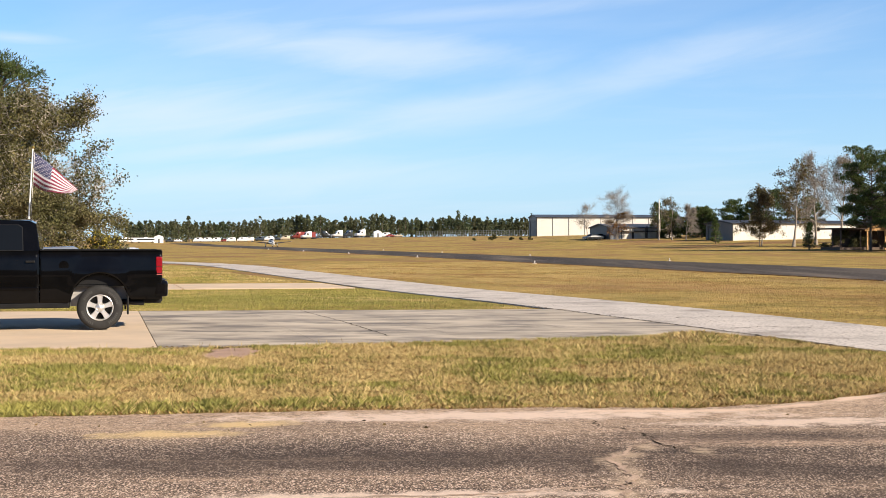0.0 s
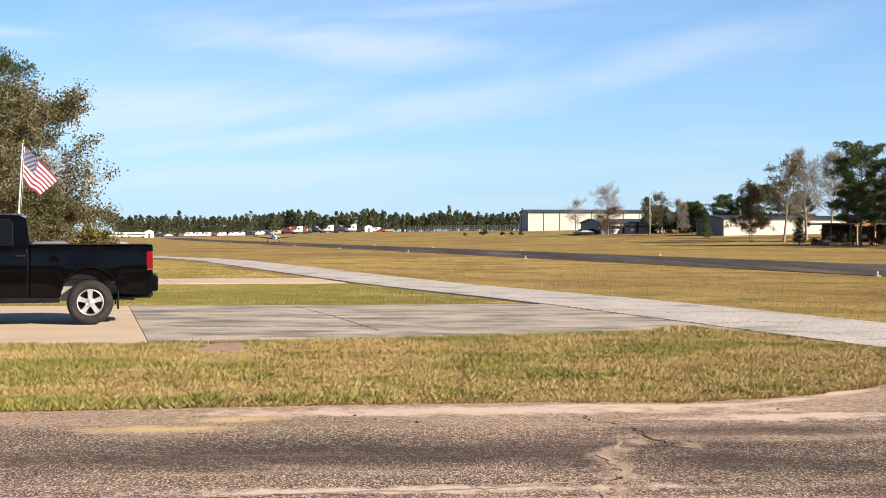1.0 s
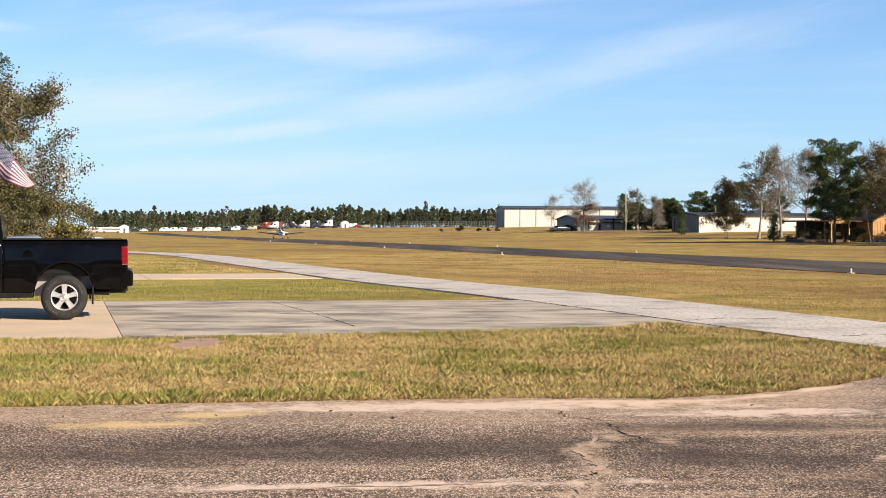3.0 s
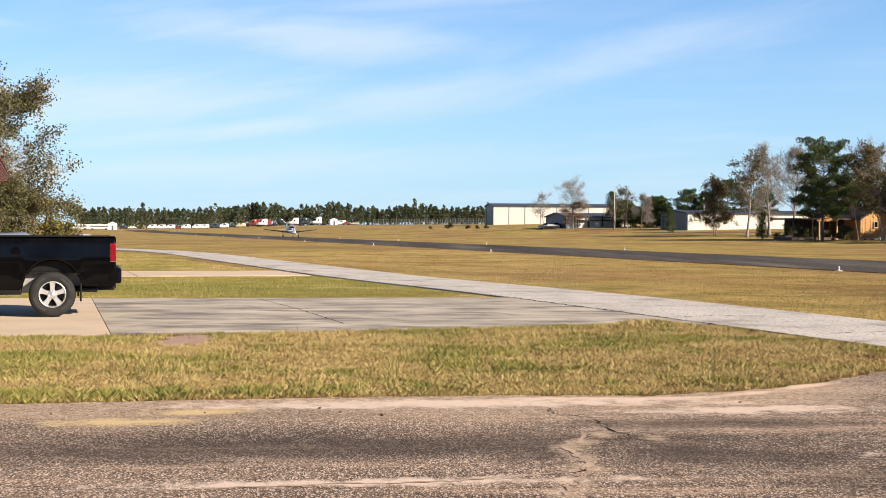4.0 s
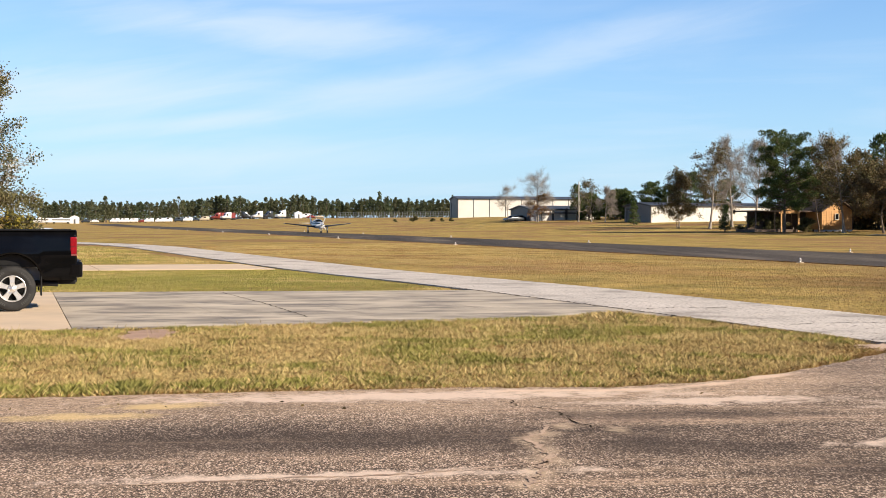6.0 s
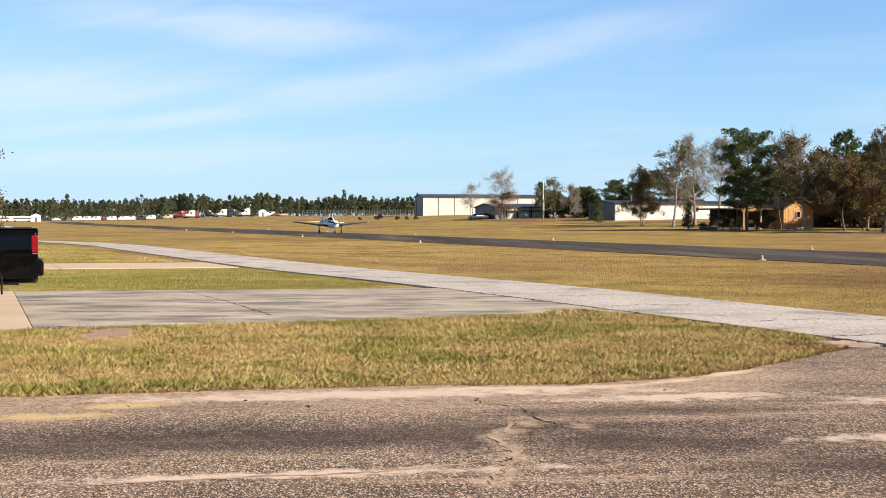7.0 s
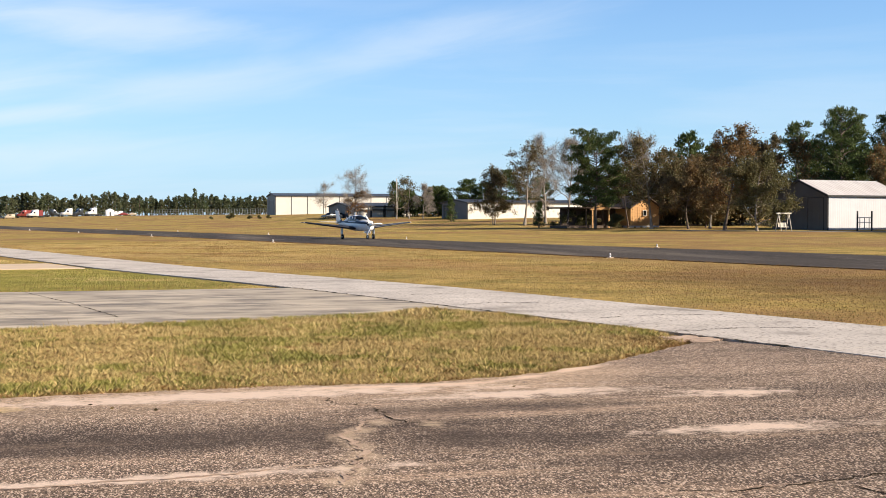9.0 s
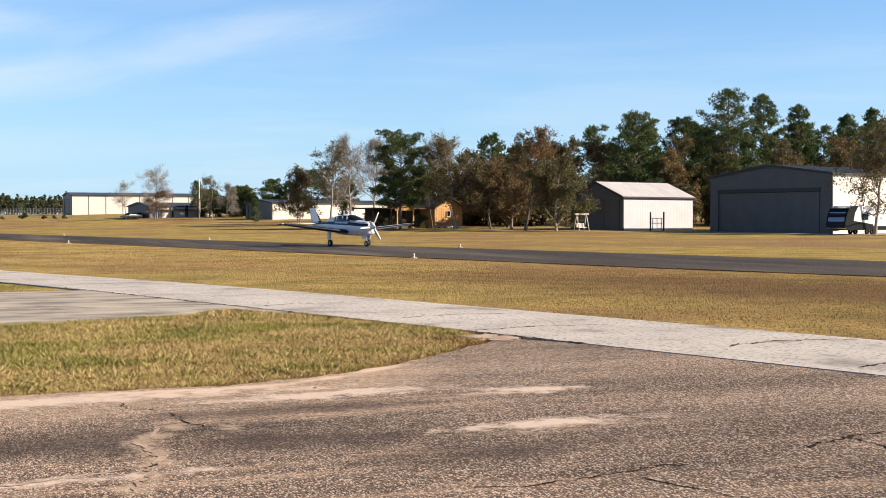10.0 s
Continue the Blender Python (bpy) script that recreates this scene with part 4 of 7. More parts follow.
def build_truck():
    t = thing("pickup_truck", field(0.17, 24.27, 0.016), "glossy black crew-cab pickup truck with polished alloy wheels", "pickup truck")

    def bulge(z):  # half width of the body at height z
        return 0.955 + 0.045 * math.sin(min(1, max(0, (z - 0.45) / 0.97)) * math.pi) - (0.03 if z > 1.38 else 0)

    def low(x, base):
        for cx in (0.0, -3.56):
            if abs(x - cx) < 0.53:
                base = max(base, 0.42 + 0.60 * math.sqrt(max(0.0, 1 - ((x - cx) / 0.53) ** 2)) if abs(x - cx) < 0.53 else base)
        return base

    def flank(x0, x1, base, top, side, n=26):
        bm = bmesh.new()
        rows = []
        xs = [x0 + (x1 - x0) * i / n for i in range(n + 1)]
        for x in xs:
            zl, zh = low(x, base(x)), top(x)
            col = []
            flare = max(0.0, 1 - min(abs(x), abs(x + 3.56)) / 0.72)
            for j in range(13):
                z = zl + (zh - zl) * j / 12
                yy = bulge(z) + 0.035 * flare ** 0.6 * max(0, 1 - (z - zl) / 0.35)
                crease = 0.008 * math.exp(-((z - 1.02) / 0.05) ** 2)
                col.append(bm.verts.new((x, side * (yy + crease), z)))
            inner = bm.verts.new((x, side * (bulge(zl) - 0.10), zl))
            rows.append([inner] + col + [bm.verts.new((x, side * (bulge(zh) - 0.09), zh + 0.012))])
        for a, b in zip(rows, rows[1:]):
            for j in range(len(a) - 1):
                f = bm.faces.new((a[j], a[j + 1], b[j + 1], b[j]))
                f.smooth = True
        for r in (rows[0], rows[-1]):
            bm.faces.new(r)
        bmesh.ops.recalc_face_normals(bm, faces=bm.faces[:])
        return bm

    for side in (-1, 1):
        part("bed_side", flank(-1.03, 1.09, lambda x: 0.50 if x < 0 else 0.545, lambda x: 1.425, side, 56), PAINT_BLACK, t)
        door_r = part("rear_door", flank(-2.02, -1.045, lambda x: 0.50, lambda x: 1.425, side, 14), PAINT_BLACK, t)
        door_f = part("front_door", flank(-3.02, -2.03, lambda x: 0.50, lambda x: 1.425, side, 14), PAINT_BLACK, t)
        part("front_fender", flank(-4.42, -3.03, lambda x: 0.50, lambda x: 1.42 - 0.12 * step(-3.2, -4.4, x), side, 34), PAINT_BLACK, t)
        for d, hx in ((door_r, -1.16), (door_f, -2.2)):
            part("door_handle", cube(hx - 0.11, hx + 0.05, side * 1.0 - 0.022, side * 1.0 + 0.022, 1.215, 1.255, 0.012), BLACK_PLASTIC, d)
        part("side_moulding", cube(-3.0, -1.06, side * 1.004 - 0.012, side * 1.004 + 0.012, 0.735, 0.78, 0.008), PAINT_BLACK, t)
        part("rocker_panel", cube(-3.05, -0.52, side * 0.90 - 0.05, side * 0.90 + 0.05, 0.40, 0.50, 0.02), BLACK_PLASTIC, t)
        # rear lamp wraps the corner
        lamp = part("tail_light", cube(0.985, 1.10, side * 0.968 - 0.035, side * 0.968 + 0.035, 0.96, 1.315, 0.018), RED_LENS, t, "red tail light with a pale reversing lens")
        part("reversing_lens", cube(0.995, 1.106, side * 0.968 - 0.038, side * 0.968 + 0.038, 0.982, 1.002, 0.006), PINK_LENS, lamp)
        part("lens_divider", cube(0.99, 1.105, side * 0.968 - 0.0375, side * 0.968 + 0.0375, 1.135, 1.142), BLACK_PLASTIC, lamp)
        part("mud_flap", cube(0.475, 0.505, side * 0.86 - 0.13, side * 0.86 + 0.13, 0.27, 0.80, 0.01), BLACK_PLASTIC, t)
        # lined wheel wells
        for cx in (0.0, -3.56):
            liner = bmesh.new()
            ringa, ringb = [], []
            for k in range(21):
                a = math.pi * k / 20
                ringa.append(Vector((cx + 0.515 * math.cos(a), side * 0.965, 0.42 + 0.585 * math.sin(a))))
                ringb.append(Vector((cx + 0.515 * math.cos(a), side * 0.72, 0.42 + 0.585 * math.sin(a))))
            va = [liner.verts.new(p) for p in ringa]
            vb = [liner.verts.new(p) for p in ringb]
            for k in range(20):
                liner.faces.new((va[k], va[k + 1], vb[k + 1], vb[k]))
            liner.faces.new(vb)
            for k in (-0.17, 0.04):  # moulded ribs
                box(liner, cx + k - 0.035, cx + k + 0.035, side * 0.75 - 0.03, side * 0.75 + 0.03, 0.85, 0.93, 0.02)
            part("wheel_liner", liner, GREY_LINER, t, "grey wheel-well liner, coloured light for the sun on it")
        # upper cab side: pillars and glass
        prof = [(-3.02, 1.425), (-2.42, 1.93), (-2.25, 1.965), (-1.22, 1.965), (-1.10, 1.90), (-1.045, 1.425)]
        cab = bmesh.new()
        outer = [cab.verts.new((x, side * (0.93 - 0.26 * (z - 1.425)), z)) for x, z in prof]
        inn = [cab.verts.new((x, side * (0.80 - 0.26 * (z - 1.425)), z)) for x, z in prof]
        cab.faces.new(outer)
        for i in range(len(prof)):
            cab.faces.new((outer[i], outer[(i + 1) % len(prof)], inn[(i + 1) % len(prof)], inn[i]))
        bmesh.ops.recalc_face_normals(cab, faces=cab.faces[:])
        part("cab_side", cab, PAINT_BLACK, t)
        for wx in ([(-2.86, 1.44), (-2.38, 1.855), (-2.10, 1.885), (-2.10, 1.44)], [(-2.02, 1.44), (-2.02, 1.885), (-1.40, 1.885), (-1.335, 1.84), (-1.32, 1.44)]):
            for lift, grow, m_, nm in ((0.004, 1.045, BLACK_PLASTIC, "window_seal"), (0.008, 1.0, GLASS_DARK, "side_window")):
                g = bmesh.new()
                cx, cz = sum(p[0] for p in wx) / len(wx), sum(p[1] for p in wx) / len(wx)
                vs = []
                for x, z in wx:
                    x, z = cx + (x - cx) * grow, cz + (z - cz) * grow
                    vs.append(g.verts.new((x, side * (0.93 - 0.26 * (z - 1.425) + lift), z)))
                f = g.faces.new(vs if side < 0 else vs[::-1])
                ext = bmesh.ops.extrude_face_region(g, geom=[f])
                for v in ext["geom"]:
                    if isinstance(v, bmesh.types.BMVert):
                        v.co.y -= side * 0.012
                bmesh.ops.recalc_face_normals(g, faces=g.faces[:])
                part(nm, g, m_, t)
        part("door_mirror", cube(-2.92, -2.72, side * 1.03 - 0.10, side * 1.03 + 0.10, 1.45, 1.66, 0.04), BLACK_PLASTIC, t)
    roof = loft([[Vector((x, y, z + 0.05 * (1 - (y / 0.82) ** 2))) for y in (-0.80, -0.72, -0.4, 0, 0.4, 0.72, 0.80)] + [Vector((x, 0.7, z - 0.06)), Vector((x, -0.7, z - 0.06))] for x, z in ((-2.42, 1.915), (-2.25, 1.955), (-1.7, 1.965), (-1.22, 1.955), (-1.10, 1.90))])
    part("roof", roof, PAINT_BLACK, t)
    for nm, xb, zb, xt, zt in (("windscreen", -3.05, 1.42, -2.42, 1.93), ("rear_window", -1.05, 1.45, -1.115, 1.90)):
        g = loft([[Vector((xb, -0.86, zb)), Vector((xb, 0.86, zb)), Vector((xb + 0.02, 0.86, zb)), Vector((xb + 0.02, -0.86, zb))], [Vector((xt, -0.76, zt)), Vector((xt, 0.76, zt)), Vector((xt + 0.02, 0.76, zt)), Vector((xt + 0.02, -0.76, zt))]], smooth=False)
        part(nm, g, GLASS_DARK, t)
    part("hood", loft([[Vector((x, -0.86, z - 0.05)), Vector((x, -0.6, z)), Vector((x, 0, z + 0.05)), Vector((x, 0.6, z)), Vector((x, 0.86, z - 0.05)), Vector((x, 0.8, z - 0.2)), Vector((x, -0.8, z - 0.2))] for x, z in ((-4.42, 1.26), (-4.2, 1.34), (-3.6, 1.41), (-3.02, 1.45))]), PAINT_BLACK, t)
    part("grille", cube(-4.50, -4.36, -0.62, 0.62, 0.78, 1.22, 0.04), CHROME, t)
    part("front_bumper", cube(-4.62, -4.40, -0.97, 0.97, 0.52, 0.80, 0.06), PAINT_BLACK, t)
    for side in (-1, 1):
        part("headlight", cube(-4.50, -4.34, side * 0.77 - 0.13, side * 0.77 + 0.13, 0.92, 1.22, 0.04), WHITE_LENS, t)
    # bed floor, bulkhead, tailgate, bumper, hitch, exhaust, frame
    part("bed_floor", cube(-1.02, 1.05, -0.86, 0.86, 0.78, 0.84), BLACK_PLASTIC, t)
    part("bed_bulkhead", cube(-1.03, -0.98, -0.88, 0.88, 0.80, 1.41, 0.01), PAINT_BLACK, t)
    gate = part("tailgate", cube(1.04, 1.105, -0.93, 0.93, 0.82, 1.425, 0.018), PAINT_BLACK, t)
    part("tailgate_handle", cube(1.105, 1.122, -0.13, 0.13, 1.18, 1.27, 0.008), BLACK_PLASTIC, gate)
    for side in (-1, 1):
        part("bed_inner_wall", cube(-1.0, 1.04, side * 0.855 - 0.02, side * 0.855 + 0.02, 0.82, 1.42), BLACK_PLASTIC, t)
        part("rail_cap", cube(-1.03, 1.09, side * 0.905 - 0.055, side * 0.905 + 0.055, 1.428, 1.446, 0.008), BLACK_PLASTIC, t)
    bump = part("rear_bumper", cube(0.96, 1.20, -1.0, 1.0, 0.585, 0.875, 0.055), PAINT_BLACK, t)
    part("bumper_step_pad", cube(1.12, 1.19, -0.80, 0.80, 0.873, 0.887, 0.006), BLACK_PLASTIC, bump)
    part("hitch", cube(0.85, 1.15, -0.05, 0.05, 0.46, 0.56, 0.01), BLACK_PLASTIC, t)
    part("exhaust_pipe", tube(bmesh.new(), (0.30, -0.78, 0.50), (0.78, -0.82, 0.47), 0.05, n=14), BLACK_PLASTIC, t)
    part("chassis", cube(-4.3, 1.1, -0.55, 0.55, 0.45, 0.66, 0.02), BLACK_PLASTIC, t)
    part("floor_pan", cube(-4.2, -0.5, -0.86, 0.86, 0.50, 0.60, 0.01), BLACK_PLASTIC, t)
    part("rear_axle", tube(bmesh.new(), (0, -0.75, 0.40), (0, 0.75, 0.40), 0.06, n=10), BLACK_PLASTIC, t)
    part("fuel_door", tube(bmesh.new(), (-0.62, -0.96, 1.16), (-0.62, -0.9925, 1.16), 0.085, n=24), PAINT_BLACK, t)
    part("seats", cube(-2.6, -1.5, -0.7, 0.7, 0.9, 1.42, 0.08), BLACK_PLASTIC, t)
    for x in (0.0, -3.56):
        for side in (-1, 1):
            truck_wheel(t, x, side)


build_truck()

# ---- light aircraft ----
PLANE_WHITE = mat("white_aircraft_paint", (0.78, 0.78, 0.78), (0.72, 0.72, 0.73), scale=3, rough=0.35, coat=0.2)
PLANE_NAVY_AND_SHADE = mat("navy_paint_and_wing_shade", (0.010, 0.014, 0.028), (0.014, 0.018, 0.034), scale=3, rough=0.45, spec=0.25)


def build_plane():
    p = thing("light_airplane", field(43.8, 312.9, 0.01), "white and navy low-wing single-engine propeller airplane rolling on the runway", "airplane")
    # stations: y, half width, bottom, top (the nose points along -y)
    st = [(-2.62, 0.30, 0.88, 1.50), (-2.50, 0.40, 0.76, 1.58), (-2.2, 0.46, 0.70, 1.62), (-1.7, 0.51, 0.69, 1.65), (-1.15, 0.55, 0.70, 1.69), (-0.6, 0.58, 0.70, 1.72), (0.2, 0.59, 0.71, 1.74), (1.0, 0.57, 0.76, 1.74),
          (1.8, 0.49, 0.92, 1.70), (2.6, 0.38, 1.04, 1.62), (3.5, 0.27, 1.17, 1.54), (4.4, 0.15, 1.28, 1.46), (4.95, 0.05, 1.36, 1.42)]
    rings = []
    for y, w, b, tp in st:
        ring = []
        for k in range(28):
            a = k * math.tau / 28
            cx, cz = math.cos(a), math.sin(a)
            ring.append(Vector((w * math.copysign(abs(cx) ** 0.75, cx), y, (b + tp) / 2 + (tp - b) / 2 * math.copysign(abs(cz) ** 0.8, cz))))
        rings.append(ring)
    bm = loft(rings)
    fus = part("fuselage", bm, PLANE_WHITE, p, smooth=True)
    fus.data.materials.append(PLANE_NAVY_AND_SHADE)
    for f in fus.data.polygons:
        z, y = f.center.z, f.center.y
        mid = 1.44 + 0.015 * y
        if abs(z - mid) < 0.085 and abs(f.normal.x) > 0.3 and y < 4.6:
            f.material_index = 1
    # cabin top with its windows
    cst = [(-1.25, 0.40, 1.70), (-0.85, 0.46, 1.90), (-0.35, 0.49, 2.05), (0.3, 0.49, 2.08), (1.1, 0.44, 2.02), (1.9, 0.32, 1.86), (2.5, 0.16, 1.70)]
    rings = []
    for y, w, tp in cst:
        rings.append([Vector((w * 1.12 * math.cos(a), y, 1.62 + (tp - 1.62) * math.sin(a) ** 0.7)) for a in [math.pi * k / 14 for k in range(15)]])
    cab = loft(rings, closed=False)
    cabin = part("cabin_roof", cab, PLANE_WHITE, p, smooth=True)
    cabin.data.materials.append(GLASS_DARK)
    for f in cabin.data.polygons:
        c = f.center
        if c.y < -0.55 and c.z > 1.68 or (-0.5 < c.y < 1.3 and 1.68 < c.z < 1.98 and abs(f.normal.x) > 0.5):
            f.material_index = 1
    for side in (-1, 1):
        for y in (-0.52, 0.02, 0.72, 1.28):
            part("window_pillar", cube(side * 0.52 - 0.012, side * 0.52 + 0.012, y - 0.045, y + 0.045, 1.68, 1.94, 0.004, Matrix.Translation((0, 0, 0))), PLANE_WHITE, cabin)

    def aerofoil(chord, thick, n=9):
        up = [(chord * q, thick * chord * 5 * (0.2969 * math.sqrt(q) - 0.126 * q - 0.3516 * q * q + 0.2843 * q ** 3 - 0.1036 * q ** 4)) for q in [i / n for i in range(n + 1)]]
        return up + [(y, -z * 0.75) for y, z in up[-2:0:-1]]

    def wing(name, spans, material, side, label=""):
        rings = []
        for x, y_le, z, chord, thick in spans:
            rings.append([Vector((side * x, y_le + a, z + b)) for a, b in aerofoil(chord, thick)])
        return part(name, loft(rings), material, p, label, smooth=True)

    for side in (-1, 1):
        w = wing("wing", [(0.3, -0.78, 0.92, 2.15, 0.15), (1.5, -0.66, 1.05, 1.95, 0.145), (3.2, -0.46, 1.24, 1.55, 0.135), (4.85, -0.26, 1.42, 1.12, 0.125), (5.06, -0.10, 1.445, 0.80, 0.08), (5.11, 0.1, 1.455, 0.45, 0.05)], PLANE_WHITE, side)
        w.data.materials.append(PLANE_NAVY_AND_SHADE)
        for f in w.data.polygons:
            lead = -0.78 + (abs(f.center.x) - 0.3) * 0.114
            # shade on the wing's underside is put in as navy, with the leading edge
            if f.center.y < lead + 0.34 or f.normal.z < -0.25:
                f.material_index = 1
        part("flap_line", cube(side * 2.0 - 1.3, side * 2.0 + 1.3, 0.86, 0.875, 1.13, 1.15), PLANE_NAVY_AND_SHADE, w)
        part("tip_light", cube(side * 5.02 - 0.05, side * 5.02 + 0.05, -0.16, -0.02, 1.43, 1.50, 0.02), WHITE_LENS, w)
        wing("tailplane", [(0.05, 3.85, 1.46, 1.0, 0.09), (1.7, 4.15, 1.48, 0.66, 0.08), (1.85, 4.25, 1.48, 0.45, 0.05)], PLANE_WHITE, side)
        # main gear: leg, door, wheel
        part("gear_leg", tube(bmesh.new(), (side * 1.46, 0.0, 0.22), (side * 1.42, 0.05, 1.06), 0.05, 0.065, n=10), PLANE_WHITE, p)
        part("gear_door", cube(side * 1.52 - 0.012, side * 1.52 + 0.012, -0.12, 0.24, 0.42, 1.0, 0.004), PLANE_WHITE, p)
        part("drag_brace", tube(bmesh.new(), (side * 1.45, 0.0, 0.45), (side * 1.3, 0.45, 1.0), 0.022, n=8), CHROME, p)
    fin_r = []
    for z, y_le, chord in ((1.40, 3.05, 1.75), (1.62, 3.55, 1.30), (2.1, 3.98, 1.02), (2.5, 4.32, 0.76), (2.56, 4.42, 0.6)):
        fin_r.append([Vector((b, y_le + a, z)) for a, b in aerofoil(chord, 0.075)])
    fin = part("fin", loft(fin_r), PLANE_WHITE, p, smooth=True)
    fin.data.materials.append(PLANE_NAVY_AND_SHADE)
    for f in fin.data.polygons:
        f.material_index = 1 if f.center.z > 2.3 or f.center.y < 3.75 + (f.center.z - 1.5) * 0.25 else 0
    part("beacon", tube(bmesh.new(), (0, 4.6, 2.56), (0, 4.6, 2.66), 0.04, 0.02, n=10), WHITE_LENS, fin)
    # nose gear, intake, spinner
    part("nose_leg", tube(bmesh.new(), (0, -2.06, 0.2), (0, -1.98, 0.95), 0.05, 0.06, n=10), PLANE_WHITE, p)
    part("nose_gear_door", cube(-0.17, -0.15, -2.25, -1.75, 0.52, 0.92), PLANE_WHITE, p)
    part("nose_gear_door", cube(0.15, 0.17, -2.25, -1.75, 0.52, 0.92), PLANE_WHITE, p)
    for side in (-1, 1):
        part("air_intake", cube(side * 0.24 - 0.07, side * 0.24 + 0.07, -2.64, -2.5, 1.18, 1.34, 0.03), BLACK_PLASTIC, p)
        part("exhaust_stack", tube(bmesh.new(), (side * 0.3, -1.7, 0.84), (side * 0.32, -1.5, 0.70), 0.035, n=8), GREY_LINER, p)
    part("antenna", cube(-0.008, 0.008, 0.55, 0.72, 2.06, 2.32), PLANE_WHITE, p)
    wheels = []
    for x, y, r in ((-1.46, 0.0, 0.22), (1.46, 0.0, 0.22), (0.0, -2.06, 0.19)):
        w = new("wheel")
        w.parent = p
        w.location = (x, y, r)
        ty = lathe([(0.10, 0.06), (0.15, 0.085), (r - 0.02, 0.075), (r, 0.04), (r, -0.04), (r - 0.02, -0.075), (0.15, -0.085), (0.10, -0.06)], n=24)
        ty.transform(Matrix.Rotation(math.pi / 2, 4, "Z"))
        part("tyre", ty, RUBBER, w)
        hub = lathe([(0.0, 0.062), (0.06, 0.066), (0.105, 0.05), (0.105, -0.05), (0.06, -0.066), (0.0, -0.062)], n=16)
        hub.transform(Matrix.Rotation(math.pi / 2, 4, "Z"))
        part("rim", hub, PLANE_WHITE, w)
        wheels.append((w, (x, y, r)))
    prop = new("propeller")
    prop.parent = p
    prop.location = (0, -2.78, 1.27)
    sp = lathe([(0.0, -0.30), (0.06, -0.26), (0.12, -0.16), (0.155, 0.0), (0.16, 0.12), (0.0, 0.13)], n=24)
    part("spinner", sp, CHROME, prop)
    for k in range(3):
        rings = []
        for r, chord, tw in ((0.10, 0.10, 50), (0.3, 0.17, 36), (0.6, 0.17, 24), (0.9, 0.12, 17), (1.02, 0.05, 15)):
            a = radians(tw)
            sec = [Vector((c * chord * math.cos(a), c * chord * math.sin(a) + th, r)) for c, th in ((-0.5, 0), (-0.1, -0.016), (0.5, 0), (-0.1, 0.016))]
            rings.append(sec)
        b = loft(rings)
        b.transform(Matrix.Rotation(k * math.tau / 3, 4, "Y"))
        blade = part("blade", b, PLANE_WHITE if k else CHROME, prop)
    return p, prop, wheels


airplane, propeller, plane_wheels = build_plane()

# ---- trees ----
BARK_PALE = mat("pale_bark", (0.33, 0.285, 0.235), (0.19, 0.16, 0.13), scale=6, rough=0.95, bump=0.6, bump_scale=20, stretch=(1, 1, 0.3))
BARK_BROWN = mat("brown_bark", (0.16, 0.12, 0.09), (0.085, 0.065, 0.05), scale=6, rough=0.95, bump=0.6, bump_scale=20, stretch=(1, 1, 0.3))
NEEDLES = leaf_mat("pine_needles", (0.055, 0.088, 0.026), (0.100, 0.122, 0.036), 0.35, 0.45)
NEEDLES_FAR = leaf_mat("far_pine_needles", (0.072, 0.094, 0.044), (0.115, 0.112, 0.056), 0.05, 0.4)
OAK_LEAVES = leaf_mat("olive_oak_leaves", (0.086, 0.090, 0.030), (0.130, 0.106, 0.042), 0.5, 0.55)
BARK_SILVER = mat("silver_grey_bark", (0.56, 0.50, 0.43), (0.36, 0.31, 0.26), scale=6, rough=0.95, bump=0.6, bump_scale=20, stretch=(1, 1, 0.3))
BROWN_LEAVES = leaf_mat("brown_autumn_leaves", (0.195, 0.122, 0.056), (0.120, 0.100, 0.046), 0.45, 0.5)
RUST_LEAVES = leaf_mat("rust_autumn_leaves", (0.290, 0.145, 0.052), (0.150, 0.100, 0.042), 0.5, 0.5)
DULL_LEAVES = leaf_mat("dull_olive_leaves", (0.108, 0.106, 0.042), (0.150, 0.124, 0.054), 0.5, 0.45)
# darker leaf tone puts the wood's inner shade into the colour
THICKET_LEAVES = leaf_mat("shaded_thicket_leaves", (0.095, 0.082, 0.034), (0.125, 0.094, 0.044), 0.5, 0.4)
YELLOW_LEAVES = leaf_mat("yellow_leaves", (0.42, 0.29, 0.04), (0.20, 0.20, 0.04), 1.5, 0.4)


def cards(centres, length, width, rng, axis=None):
    """Small pointed leaves as four-cornered faces; axis, where given, is each leaf's long way."""
    n = len(centres)
    a = rng.normal(size=(n, 3)) if axis is None else axis + rng.normal(size=(n, 3)) * 0.25
    a /= np.linalg.norm(a, axis=1)[:, None]
    b = np.cross(a, rng.normal(size=(n, 3)))
    b /= np.linalg.norm(b, axis=1)[:, None] + 1e-9
    ln = length * rng.uniform(0.6, 1.3, (n, 1))
    wd = width * rng.uniform(0.6, 1.3, (n, 1))
    v = np.stack([centres - a * ln * 0.5, centres + b * wd * 0.5 - a * ln * 0.05, centres + a * ln * 0.5, centres - b * wd * 0.5 - a * ln * 0.05], 1)
    return v.reshape(-1, 3)


def card_mesh(name, verts, material):
    n = len(verts) // 4
    me = bpy.data.meshes.new(name)
    me.vertices.add(n * 4)
    me.vertices.foreach_set("co", np.ascontiguousarray(verts, dtype=np.float32).ravel())
    me.loops.add(n * 4)
    me.loops.foreach_set("vertex_index", np.arange(n * 4, dtype=np.int32))
    me.polygons.add(n)
    me.polygons.foreach_set("loop_start", np.arange(0, n * 4, 4, dtype=np.int32))
    me.update(calc_edges=True)
    me.materials.append(material)
    return me


